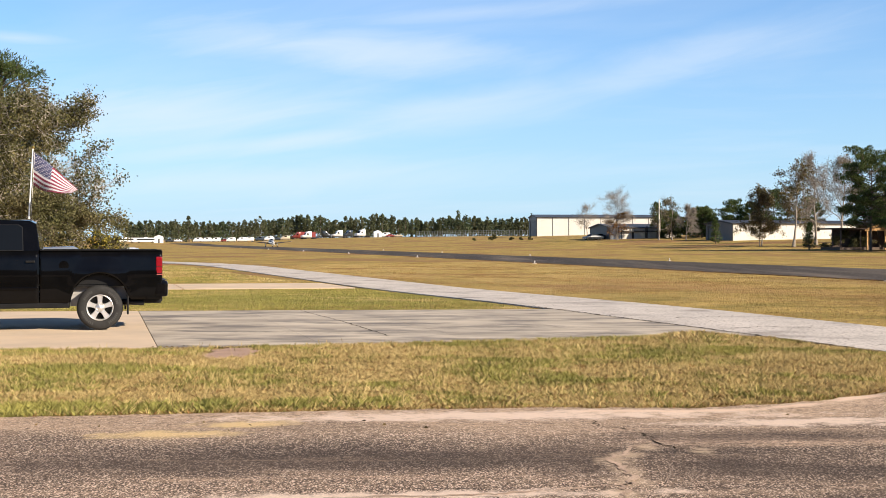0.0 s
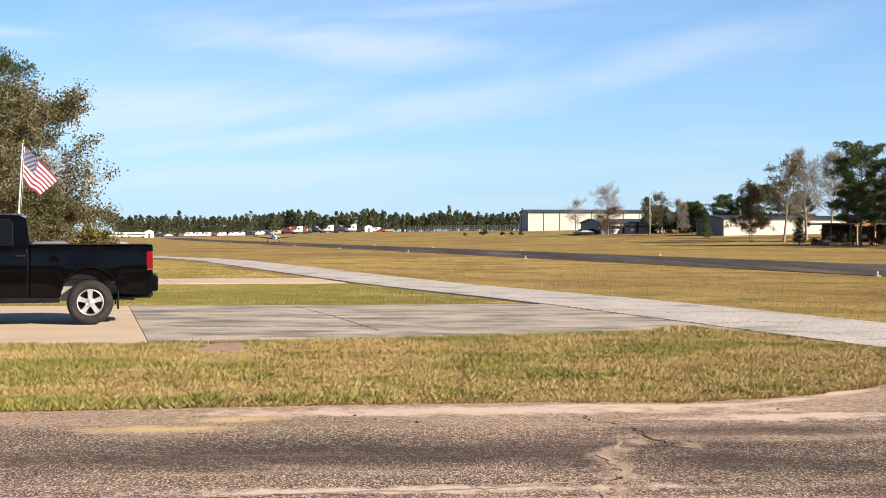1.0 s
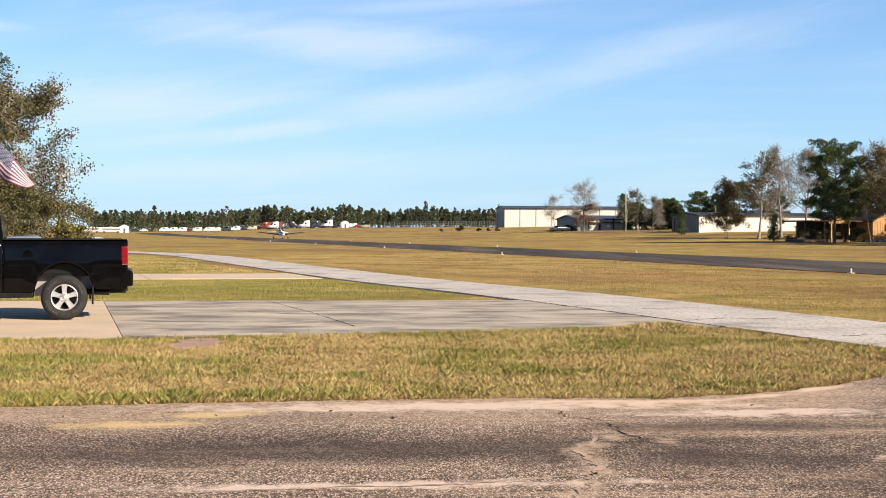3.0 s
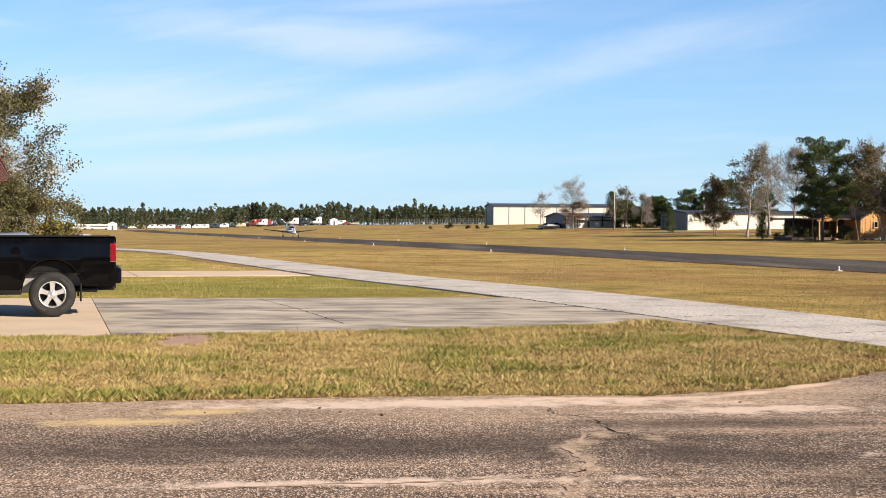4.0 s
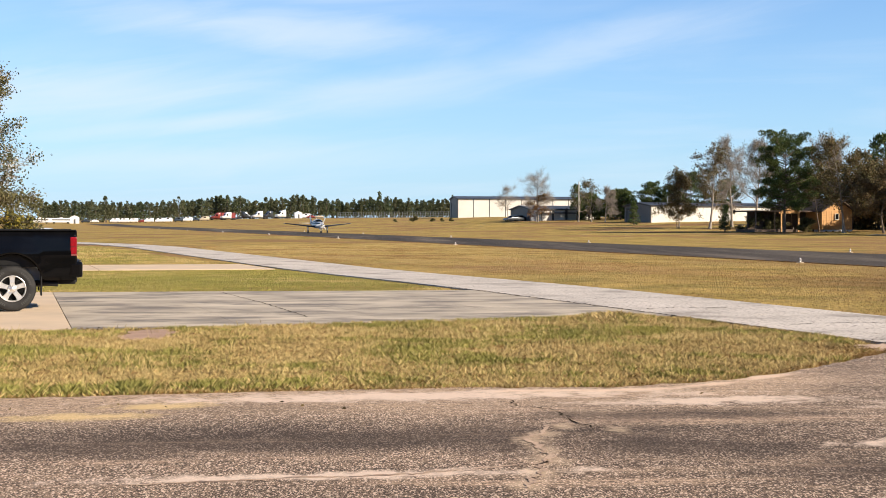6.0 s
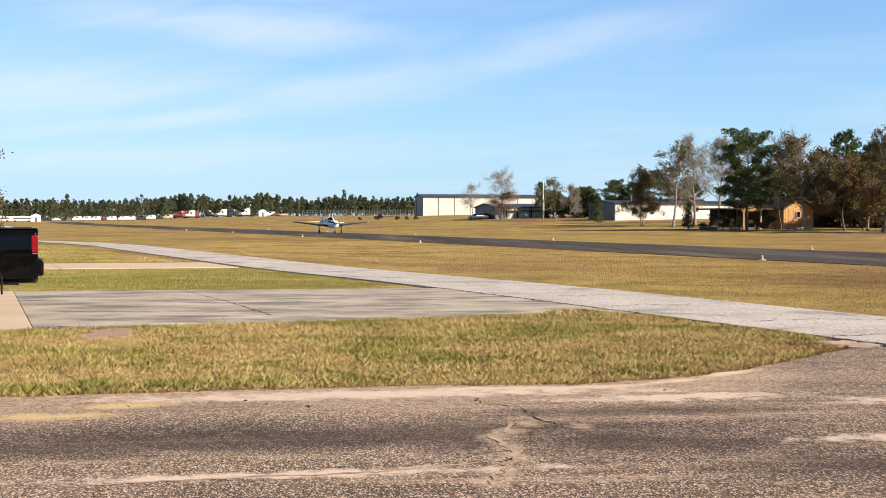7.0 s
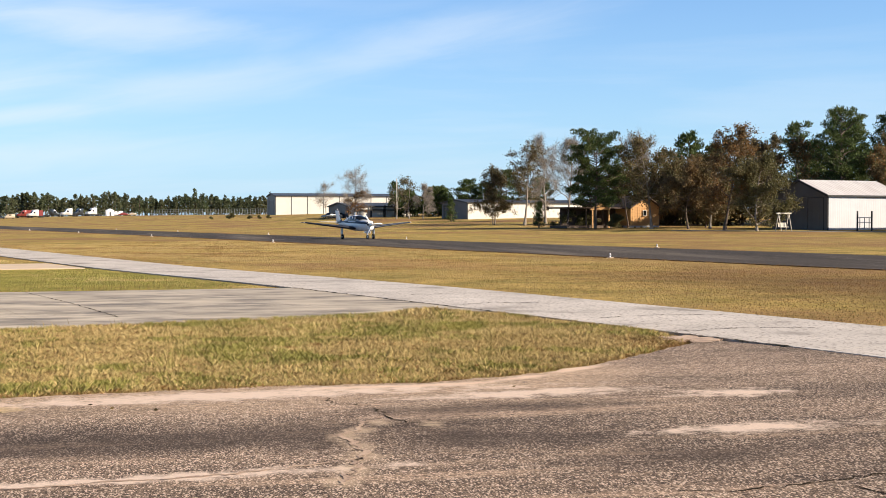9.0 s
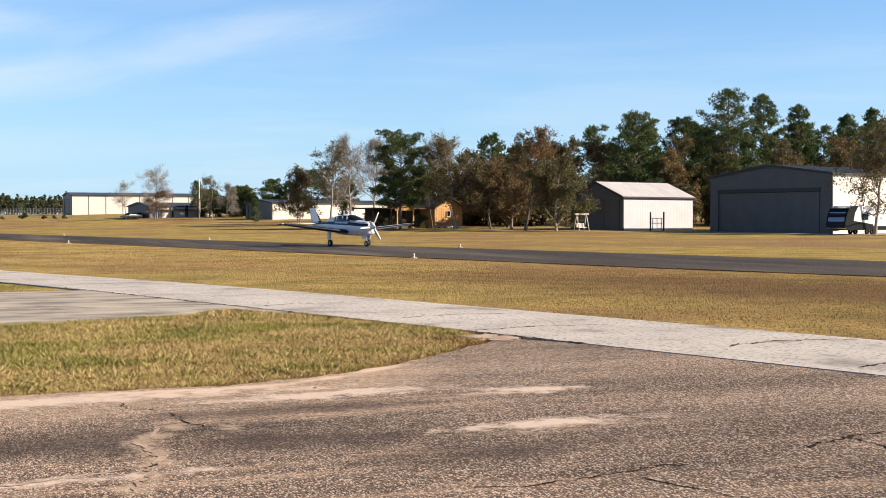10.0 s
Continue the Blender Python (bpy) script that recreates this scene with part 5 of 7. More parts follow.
def limb_mesh(name, segs, material, sides=6):
    bm_v, faces = [], []
    for a, b, r0, r1 in segs:
        d = b - a
        if d.length < 1e-5:
            continue
        q = d.to_track_quat("Z", "Y")
        k = len(bm_v)
        m = sides if r0 > 0.07 else (4 if r0 > 0.03 else 3)
        for p, r in ((a, r0), (b, r1)):
            for i in range(m):
                bm_v.append(p + q @ Vector((r * math.cos(i * math.tau / m), r * math.sin(i * math.tau / m), 0)))
        for i in range(m):
            faces.append((k + i, k + (i + 1) % m, k + m + (i + 1) % m, k + m + i))
    me = bpy.data.meshes.new(name)
    me.from_pydata(bm_v, [], faces)
    me.shade_smooth()
    me.materials.append(material)
    return me


def grow(rng, first=0.25, limbs=9, levels=3, rise=0.55, twist=0.28, stems=1):
    """Limbs of a broadleaf tree of about unit height; gives its segments and twig points."""
    segs, tips = [], []

    def rv(s):
        return Vector((rng.gauss(0, s), rng.gauss(0, s), rng.gauss(0, s)))

    def arm(p, d, length, r, level):
        n = 4
        for i in range(n):
            d = (d + rv(twist) + Vector((0, 0, 0.10))).normalized()
            q = p + d * length / n
            r1 = max(r * 0.80, 0.0012)
            segs.append((p.copy(), q.copy(), r, r1))
            p, r = q, r1
            if level >= levels - 1:
                tips.append(p.copy())
            if level < levels and i >= 1 - (level > 1):
                for _ in range(2 if rng.random() < 0.75 else 1):
                    out = (d + rv(0.75)).normalized()
                    arm(p, out, length * rng.uniform(0.42, 0.66), r * 0.58, level + 1)
        tips.append(p.copy())

    for s_ in range(stems):
        p, d, r = Vector((rng.uniform(-0.03, 0.03) * (stems > 1), rng.uniform(-0.03, 0.03) * (stems > 1), 0)), Vector((rng.gauss(0, 0.05 + 0.2 * (stems > 1)), rng.gauss(0, 0.05 + 0.2 * (stems > 1)), 1)), 0.017 / stems ** 0.5
        n = 10
        for i in range(n):
            d = (d + Vector((rng.gauss(0, 0.06), rng.gauss(0, 0.06), 0.15))).normalized()
            q = p + d * 0.85 / n
            segs.append((p.copy(), q.copy(), r * (1.5 if i == 0 else 1), r * 0.9))
            p, r = q, r * 0.88
            if (i + 1) / n > first:
                for _ in range(max(1, round(limbs / stems / (n * (1 - first))))):
                    a = rng.uniform(0, math.tau)
                    out = Vector((math.cos(a), math.sin(a), rise * rng.uniform(0.5, 1.6)))
                    arm(p, out.normalized(), rng.uniform(0.20, 0.32) * (1.15 - 0.5 * i / n), r * 0.6, 1)
        arm(p, d, 0.16, r, 1)
    return segs, tips


def fit_size(segs, tips, h, r):
    top = max(t.z for t in tips)
    wide = sorted(math.hypot(t.x, t.y) for t in tips)[int(len(tips) * 0.93)]
    k, w = h / top, r / wide

    def sc(v):
        f = min(1.0, v.z / top / 0.25)
        return Vector((v.x * (k * (1 - f) + w * f), v.y * (k * (1 - f) + w * f), v.z * k))

    return [(sc(a), sc(b), r0 * k, r1 * k) for a, b, r0, r1 in segs], [sc(t) for t in tips]


def broadleaf(m, label, seed, h, r, leaf, per_tip, size, bark=BARK_BROWN, first=0.25, limbs=9, levels=2, puff=0.35, stems=1, name="tree", second=None, keep=1.0, twigs=4, twig_long=None):
    """A hardwood: limbs, a haze of fine twigs at their ends, and leaves along the twigs in clumps."""
    rng, nr = random.Random(seed), np.random.default_rng(seed)
    twig_long = twig_long or min(0.03 * h + 0.55, 0.13 * h)
    segs, tips = fit_size(*grow(rng, first, limbs, levels, stems=stems), h, r)
    t = thing(name, m, label, "tree")
    ob = new("trunk", limb_mesh("trunk", segs, bark))
    ob.parent = t
    pts = np.array([tuple(v) for v in tips])
    # fine twigs fan out from each limb end
    k = np.repeat(pts, twigs, 0)
    out = k - np.array([0, 0, h * 0.35])
    out /= np.linalg.norm(out, axis=1)[:, None] + 1e-9
    way = out * 0.7 + nr.normal(size=k.shape) * 0.75
    way /= np.linalg.norm(way, axis=1)[:, None]
    reach = twig_long * nr.uniform(0.4, 1.2, (len(k), 1))
    tw = new("branchwork", card_mesh("branchwork", cards(k + way * reach * 0.5, twig_long, 0.010 + 0.0009 * h, nr, way), bark if per_tip < 3 or bark is BARK_SILVER else BARK_BROWN))
    tw.parent = t
    ends = k + way * reach
    if per_tip:
        keep = min(keep, 0.82)
        lump = np.array([noise.noise(Vector(p) * (5.5 / h) + Vector((seed, 0, 0))) for p in pts])
        ok = np.repeat(lump > np.quantile(lump, 1 - keep), twigs)
        base, tip = k[ok], ends[ok]
        per = max(1, round(per_tip / 1.5))
        for mt, pick in ((leaf, slice(None) if second is None else slice(0, None, 2)), (second, slice(1, None, 2))):
            if mt is None:
                continue
            a, b = np.repeat(base[pick], per, 0), np.repeat(tip[pick], per, 0)
            c = a + (b - a) * nr.uniform(0.25, 1.1, (len(a), 1)) + nr.normal(size=a.shape) * puff * 0.30
            c[:, 2] = np.maximum(c[:, 2], 0.15)
            big = size > 0.2
            cr = new("crown", card_mesh("crown", cards(c, size * (0.64 if big else 1.0), size * (0.42 if big else 0.60), nr), mt))
            cr.parent = t
    return t


def pine(m, label, seed, h, r, crown_from=0.35, tufts=420, material=None, size=0.55, name="pine_tree", cone=0.5, per=16, lumpy=0.35):
    """A pine: straight trunk, rising limbs, and rounded clumps of needles along and beside each limb."""
    rng, nr = random.Random(seed), np.random.default_rng(seed)
    t = thing(name, m, label, "tree")
    segs = []
    p, rad = Vector((0, 0, 0)), 0.012 * h + 0.06
    lean = Vector((rng.gauss(0, 0.012), rng.gauss(0, 0.012), 1))
    n = 14
    pts = [p.copy()]
    for i in range(n):
        q = p + Vector((lean.x + rng.gauss(0, 0.02), lean.y + rng.gauss(0, 0.02), 1)) * h * 0.97 / n
        segs.append((p.copy(), q.copy(), rad, rad * 0.9))
        p, rad = q, rad * 0.9
        pts.append(p.copy())
    clumps = []
    limbs = int(34 + 2.2 * h)
    for k in range(limbs):
        f = crown_from + (1 - crown_from) * (k + rng.random()) / limbs
        g = (f - crown_from) / (1 - crown_from)
        reach = r * (1 - g) ** cone * min(1, 0.7 + g * 2.0) * rng.uniform(1 - lumpy, 1.05)
        a = k * 2.4 + rng.uniform(-0.6, 0.6)
        base = pts[min(n, int(f * n))]
        base = Vector((base.x, base.y, f * h * 0.97))
        d = Vector((math.cos(a), math.sin(a), 0.05 + 0.5 * g + rng.uniform(-0.12, 0.22)))
        a0 = base
        for s_ in range(4):
            a1 = base + d * reach * (s_ + 1) / 4 + Vector((rng.gauss(0, 0.06), rng.gauss(0, 0.06), rng.gauss(0, 0.05) + 0.05 * s_)) * reach * 0.5
            segs.append((a0.copy(), a1.copy(), max(0.012, rad * 0.5 + 0.05 * (1 - s_ / 4)), max(0.01, rad * 0.4 + 0.05 * (0.75 - s_ / 4))))
            a0 = a1
        side = Vector((-d.y, d.x, 0))
        for _ in range(2 + int(reach * 1.5)):
            q = rng.uniform(0.30, 1.0) ** 0.7
            off = rng.gauss(0, 0.20) * reach * q
            c = base + d * reach * q + side * off + Vector((0, 0, rng.uniform(-0.05, 0.30)))
            segs.append(((base + d * reach * q * 0.8).copy(), c.copy(), 0.014, 0.008))
            clumps.append((c, (0.34 + 0.055 * r) * rng.uniform(0.7, 1.25)))
    for k in range(5):
        clumps.append((Vector((pts[-1].x, pts[-1].y, h)) + Vector((rng.gauss(0, 0.22), rng.gauss(0, 0.22), -0.22 * k)), 0.30 + 0.05 * k))
    ob = new("trunk", limb_mesh("trunk", segs, BARK_BROWN))
    ob.parent = t
    each = max(8, int(tufts * per / len(clumps)))
    c = np.repeat(np.array([tuple(v) for v, _ in clumps]), each, 0)
    rr = np.repeat(np.array([q for _, q in clumps]), each)[:, None]
    ax = nr.normal(size=c.shape) + np.array([0, 0, 0.35])
    ax /= np.linalg.norm(ax, axis=1)[:, None]
    c = c + ax * rr * nr.uniform(0.35, 1.0, (len(c), 1)) ** 0.6 * np.array([1.0, 1.0, 0.72])
    cr = new("crown", card_mesh("crown", cards(c, size * 0.85, size * 0.20, nr, ax * 0.6 + np.array([0, 0, 0.25])), material or NEEDLES))
    cr.parent = t
    return t


def build_trees():
    # beside the flagpole, near the parked truck
    broadleaf(field(-6.6, 58, -0.1), "wide old oak with olive-brown leaves and pale twigs", 11, 8.7, 6.0, OAK_LEAVES, 20, 0.14, BARK_SILVER, first=0.06, limbs=34, puff=0.42, name="oak_tree", second=DULL_LEAVES, twigs=9, twig_long=0.8)
    broadleaf(field(-3.6, 60, -0.1), "half-bare hardwood with pale twigs and few leaves", 12, 8.5, 3.9, OAK_LEAVES, 9, 0.13, BARK_SILVER, first=0.12, limbs=26, puff=0.28, keep=0.7, twigs=8, twig_long=0.8)
    broadleaf(field(-11, 60, -0.1), "spreading oak with olive-brown leaves", 13, 9.0, 6.2, OAK_LEAVES, 9, 0.22, BARK_PALE, first=0.08, limbs=24, puff=0.45, name="oak_tree", twigs=8)
    pine(field(-4.5, 68, -0.1), "tall dark green pine behind the oak", 14, 11.0, 4.6, 0.2, 2400, size=0.26, per=14, cone=0.42)
    # before the hangars, along the far side of the runway
    broadleaf(field(98.8, 170.4), "small many-stemmed tree with brown-green leaves", 21, 9.0, 2.7, BROWN_LEAVES, 8, 0.34, BARK_PALE, first=0.12, limbs=14, stems=3, puff=0.36, second=DULL_LEAVES, keep=0.6)
    broadleaf(field(100.3, 163.7), "slim hardwood with thinning brown leaves", 22, 12.6, 3.0, DULL_LEAVES, 5, 0.38, BARK_PALE, first=0.2, limbs=12, puff=0.42, keep=0.8, second=BROWN_LEAVES)
    broadleaf(field(108.9, 171.3), "tall nearly bare hardwood with pale twigs", 23, 14.6, 3.6, BROWN_LEAVES, 1, 0.30, BARK_PALE, first=0.2, limbs=18, levels=3, puff=0.45, keep=0.35, twigs=2)
    pine(field(92.6, 147.3), "small bushy evergreen on the lawn", 24, 3.4, 1.05, 0.05, 130, size=0.34, name="evergreen_shrub", cone=0.8)
    pine(field(103.7, 194.0), "small cone-shaped evergreen on the lawn", 25, 4.1, 1.4, 0.05, 150, size=0.36, name="evergreen_shrub", cone=0.8)
    broadleaf(field(120.3, 181.8), "tall bare hardwood with grey twigs", 26, 15.0, 3.6, BROWN_LEAVES, 1, 0.30, BARK_PALE, first=0.25, limbs=18, levels=3, puff=0.45, keep=0.3, twigs=2)
    pine(field(95.7, 138.1), "broad green pine with a rounded crown", 27, 12.0, 5.0, 0.24, 3000, size=0.38, cone=0.20, per=12, lumpy=0.45)
    broadleaf(field(99.4, 141.6), "thin young hardwood with sparse leaves", 28, 8.5, 1.6, DULL_LEAVES, 4, 0.30, BARK_PALE, first=0.3, limbs=7)
    broadleaf(field(101.7, 139.0), "small hardwood with olive leaves by the cabin", 29, 7.4, 2.2, OAK_LEAVES, 7, 0.32, BARK_BROWN, first=0.35, limbs=8)
    broadleaf(field(115.3, 156.1), "tall bare hardwood with grey twigs", 30, 14.6, 3.2, BROWN_LEAVES, 1, 0.28, BARK_PALE, first=0.3, limbs=18, levels=3, keep=0.3, twigs=2)
    broadleaf(field(99.9, 131.4), "pale-trunked hardwood thinning at the top", 31, 12.2, 3.4, BROWN_LEAVES, 6, 0.40, BARK_PALE, first=0.28, limbs=13, puff=0.42, keep=0.85, second=DULL_LEAVES)
    broadleaf(field(102.8, 127.5), "brown-leaved oak with a round crown", 32, 9.0, 3.2, BROWN_LEAVES, 11, 0.36, BARK_BROWN, first=0.2, limbs=12, puff=0.45, name="oak_tree")
    broadleaf(field(107.1, 128.4), "brown-leaved oak with a round crown", 33, 9.8, 3.4, BROWN_LEAVES, 10, 0.36, BARK_PALE, first=0.2, limbs=12, puff=0.45, name="oak_tree", second=DULL_LEAVES)
    broadleaf(field(101.3, 118.7), "tall oak with rust-brown leaves", 34, 12.3, 3.7, RUST_LEAVES, 9, 0.38, BARK_BROWN, first=0.2, limbs=14, puff=0.42, name="oak_tree", second=BROWN_LEAVES)
    broadleaf(field(100.8, 112.4), "wide dull-green tree with leaves down to the ground", 35, 8.9, 4.0, DULL_LEAVES, 13, 0.36, BARK_PALE, first=0.04, limbs=15, puff=0.48)
    broadleaf(field(125.5, 140), "dark brown-leaved oak in the wood", 36, 12.8, 3.4, BROWN_LEAVES, 10, 0.42, BARK_BROWN, first=0.2, limbs=12, puff=0.5, name="oak_tree")
    for i, (s_, u_, h_) in enumerate(((111.0, 134.0, 7.0),)):  # behind and beside the cabin, added up-sun to shade its wall
        broadleaf(field(s_, u_, -0.1), "brown-leaved oak beside the cabin", 400 + i, h_, 4.0, BROWN_LEAVES, 9, 0.42, BARK_BROWN, first=0.12, limbs=14, puff=0.5, name="oak_tree", second=DULL_LEAVES)
    # the wood behind the hangars
    wood = [(136.9, 134.7, 18.2, 4.6), (143, 139, 16.5, 3.6), (154.3, 132, 22.9, 5.2), (149, 136, 18, 4.2), (162.6, 131.4, 22.6, 3.6), (169.9, 130.2, 21.2, 3.6), (175.5, 134, 18.6, 3.4), (180.9, 128.7, 20.0, 3.2), (187.3, 128.4, 21.4, 3.2),
            (193, 131, 19.5, 3.6), (158, 139, 17, 4), (166, 140, 17.5, 4), (199, 128, 21, 3.6), (206, 126, 20, 3.8)]
    for i, (s_, u_, h_, r_) in enumerate(wood):
        pine(field(s_, u_, -0.1), "tall dark green pine in the wood", 50 + i, h_ * 0.94, r_ * 1.55, 0.12, 1500, size=0.66, cone=0.46, per=10, lumpy=0.34)
    under = [(131.8, 136.9, 12.8, 4.0), (128, 146, 12.0, 4.0), (144.9, 133.5, 13.5, 4.2), (139, 129, 11.5, 3.6), (150, 129, 11, 3.6), (160, 127, 12, 3.8), (173.8, 126, 15, 4.2), (168, 122, 12, 4), (182, 121, 13, 4), (190, 119, 12.5, 4), (120, 150, 11, 4), (113, 147, 9, 3.6), (198, 117, 13, 4.2), (170, 113, 14, 4.6), (179, 112, 15.5, 4.8), (187, 110, 16, 5.0), (196, 109, 16, 5.0), (155, 122, 12.5, 4.2)]
    for i, (s_, u_, h_, r_) in enumerate(under):
        broadleaf(field(s_, u_, -0.1), "brown-leaved hardwood at the wood's edge", 80 + i, h_, r_, BROWN_LEAVES if i % 3 else RUST_LEAVES, 9, 0.46, BARK_BROWN, first=0.12, limbs=12, puff=0.55, second=DULL_LEAVES)
    # dark thicket that closes the wood under its crowns
    rng = random.Random(5)
    for i in range(26):
        q = i / 25
        s_, u_ = (113 + 16 * q + rng.uniform(-2, 2), 158 - 34 * q + rng.uniform(-2, 2)) if i < 15 else (128 + 58 * (i - 15) / 10 + rng.uniform(-2, 2), 128 - 8 * (i - 15) / 10 + rng.uniform(-1.5, 1.5))
        broadleaf(field(s_, u_, -0.1), "dark leafy thicket at the wood's foot", 300 + i, rng.uniform(5, 8.5), rng.uniform(2.8, 4.0), THICKET_LEAVES, 6, 0.72, BARK_BROWN, first=0.03, limbs=12, puff=0.6, name="thicket")
    for i in range(3, 18):
        s_, u_ = 112 + 8 * i + rng.uniform(-3, 3), 172 - 1.6 * i + rng.uniform(-3, 3)
        pine(field(s_, u_, -0.1), "tall dark green pine in the wood", 340 + i, rng.uniform(12, 17) + 0.25 * i, rng.uniform(4.4, 5.8), 0.05, 520, size=1.0, cone=0.40, per=10)
    broadleaf(field(117.5, 79.9), "crooked pale-barked tree with drooping brown leaves", 37, 12.4, 4.2, BROWN_LEAVES, 8, 0.34, BARK_PALE, first=0.12, limbs=14, keep=0.8, second=DULL_LEAVES)
    # by the far sheds
    broadleaf(field(106.8, 242.5), "leafless tree with a rust-brown lower skirt", 38, 11.6, 3.3, RUST_LEAVES, 0, 0.4, BARK_PALE, first=0.22, limbs=20, levels=3, twigs=1)
    broadleaf(field(106.4, 242.5), "low rust-brown sapling clump", 45, 5.6, 2.3, RUST_LEAVES, 4, 0.34, BARK_PALE, first=0.1, limbs=10)
    broadleaf(field(115.1, 279.2), "small leafless tree with fine twigs", 39, 8.4, 2.4, RUST_LEAVES, 0, 0.4, BARK_PALE, first=0.25, limbs=18, levels=3, twigs=1)
    broadleaf(field(111.1, 231.8), "sparse hardwood with a few dark leaves", 40, 8.8, 2.7, DULL_LEAVES, 3, 0.36, BARK_PALE, first=0.2, limbs=11, keep=0.5)
    broadleaf(field(112.6, 228.8), "sparse hardwood with a few dark leaves", 41, 7.8, 2.4, DULL_LEAVES, 3, 0.36, BARK_PALE, first=0.2, limbs=11, keep=0.5)
    pine(field(116.6, 244), "small dark pine behind the shed", 42, 7.4, 2.0, 0.3, 200, size=0.5, cone=0.35)
    for i, (s_, u_, h_, r_) in enumerate(((128, 232, 7.5, 3.4), (134, 226, 9.5, 3.6), (124, 238, 6.0, 3.0), (141, 224, 8, 3.4), (120.5, 246, 5.6, 2.6), (148, 216, 10, 3.6), (131, 250, 6, 3), (137, 240, 7, 3.2), (126, 244, 6.0, 2.8))):
        pine(field(s_, u_), "dark pine behind the workshop", 43 + i * 7, h_, r_ * 1.5, 0.02, 620, size=0.55, cone=0.5)
    broadleaf(field(114.2, 225.8), "bare grey thicket tree beside the shed", 44, 7.2, 2.2, DULL_LEAVES, 0, 0.3, BARK_PALE, first=0.1, limbs=8, levels=3)


def build_far_wood():
    rng, nr = random.Random(7), np.random.default_rng(7)
    cs, axs, segs = [], [], []
    for i in range(430):
        az = radians(-14.3 + 29.5 * (i + rng.random()) / 430)
        d = rng.uniform(700, 800)
        x, y = d * math.sin(az), d * math.cos(az)
        z = height(x, y)
        h = rng.uniform(9.5, 13.5) * (1.18 if rng.random() < 0.10 else 1) * (0.92 + 0.16 * noise.noise(Vector((az * 30, 0, 0))))
        r = rng.uniform(1.5, 2.6)
        segs.append((Vector((x, y, z - 0.5)), Vector((x, y, z + h * 0.96)), 0.22, 0.06))
        bare = rng.random() < 0.10
        for k in range(14 if bare else 40):
            g = rng.random()
            a, rr = rng.uniform(0, math.tau), r * (1 - g) ** 0.5 * (rng.random() ** 0.5)
            cs.append((x + rr * math.cos(a), y + rr * math.sin(a), z + h * (0.22 + 0.78 * g)))
    for i in range(900):  # dark undergrowth
        az = radians(-14.3 + 29.5 * rng.random())
        d = rng.uniform(690, 700)
        x, y = d * math.sin(az), d * math.cos(az)
        cs.append((x, y, height(x, y) + rng.uniform(0.3, 3.5)))
    c = np.repeat(np.array(cs), 8, 0)
    ax = nr.normal(size=c.shape) + np.array([0, 0, 0.4])
    ax /= np.linalg.norm(ax, axis=1)[:, None]
    me = card_mesh("far_pine_wood", cards(c + ax * 0.55, 1.25, 0.6, nr, ax), NEEDLES_FAR)
    tagged(new("far_pine_wood", me), "distant belt of dark green pines along the airfield", "woods", kind="stuff")
    tagged(new("far_pine_trunks", limb_mesh("far_pine_trunks", segs, BARK_BROWN, 4)), "slim trunks of the distant pine belt", "woods", kind="stuff")


def build_unseen_wood():
    """An assumed, unseen belt of pines behind the camera, added to darken what the truck's paint mirrors."""
    rng, nr = random.Random(17), np.random.default_rng(17)
    cs, segs = [], []
    for i in range(190):
        az = radians(95 + 170 * (i + rng.random()) / 190)
        d = rng.uniform(46, 60)
        x, y, h, r = d * math.sin(az), d * math.cos(az), rng.uniform(10, 14), rng.uniform(2, 3)
        z = height(x, y)
        segs.append((Vector((x, y, z - 0.3)), Vector((x, y, z + h * 0.96)), 0.2, 0.06))
        for k in range(36):
            g = rng.random()
            a, rr = rng.uniform(0, math.tau), r * (1 - g) ** 0.5 * rng.random() ** 0.5
            cs.append((x + rr * math.cos(a), y + rr * math.sin(a), z + h * (0.04 + 0.96 * g)))
    c = np.repeat(np.array(cs), 5, 0)
    ax = nr.normal(size=c.shape)
    ax /= np.linalg.norm(ax, axis=1)[:, None]
    tagged(new("near_pine_wood", card_mesh("near_pine_wood", cards(c + ax * 0.6, 1.7, 1.0, nr, ax), NEEDLES_FAR)), "unseen belt of dark green pines added behind the camera", "woods", kind="stuff")
    tagged(new("near_pine_trunks", limb_mesh("near_pine_trunks", segs, BARK_BROWN, 4)), "slim trunks of the unseen pines behind the camera", "woods", kind="stuff")


build_trees()
build_far_wood()
build_unseen_wood()

# ---- flag and pole ----
# black gelcoat that also stands for the shade over the trailer
BLACK_GEL_AND_SHADE = mat("black_gelcoat_and_shade", (0.006, 0.006, 0.007), (0.010, 0.010, 0.011), scale=2, rough=0.4, spec=0.15)
POLE_WHITE = mat("white_painted_pole", (0.78, 0.77, 0.74), (0.68, 0.67, 0.64), scale=4, rough=0.4)
FLAG_RED = mat("flag_red_cloth", (0.22, 0.012, 0.045), (0.18, 0.010, 0.04), scale=20, rough=0.85)
FLAG_WHITE = mat("flag_white_cloth", (0.62, 0.59, 0.60), (0.56, 0.53, 0.54), scale=20, rough=0.85)
FLAG_BLUE = mat("flag_blue_cloth", (0.030, 0.036, 0.10), (0.026, 0.032, 0.09), scale=20, rough=0.85)
WOOD_TAN = mat("tan_cabin_boards", (0.56, 0.31, 0.115), (0.44, 0.24, 0.09), scale=2, rough=0.7, stretch=(0.3, 0.3, 4))
WOOD_PALE = mat("pale_timber", (0.62, 0.58, 0.50), (0.50, 0.46, 0.40), scale=3, rough=0.8)
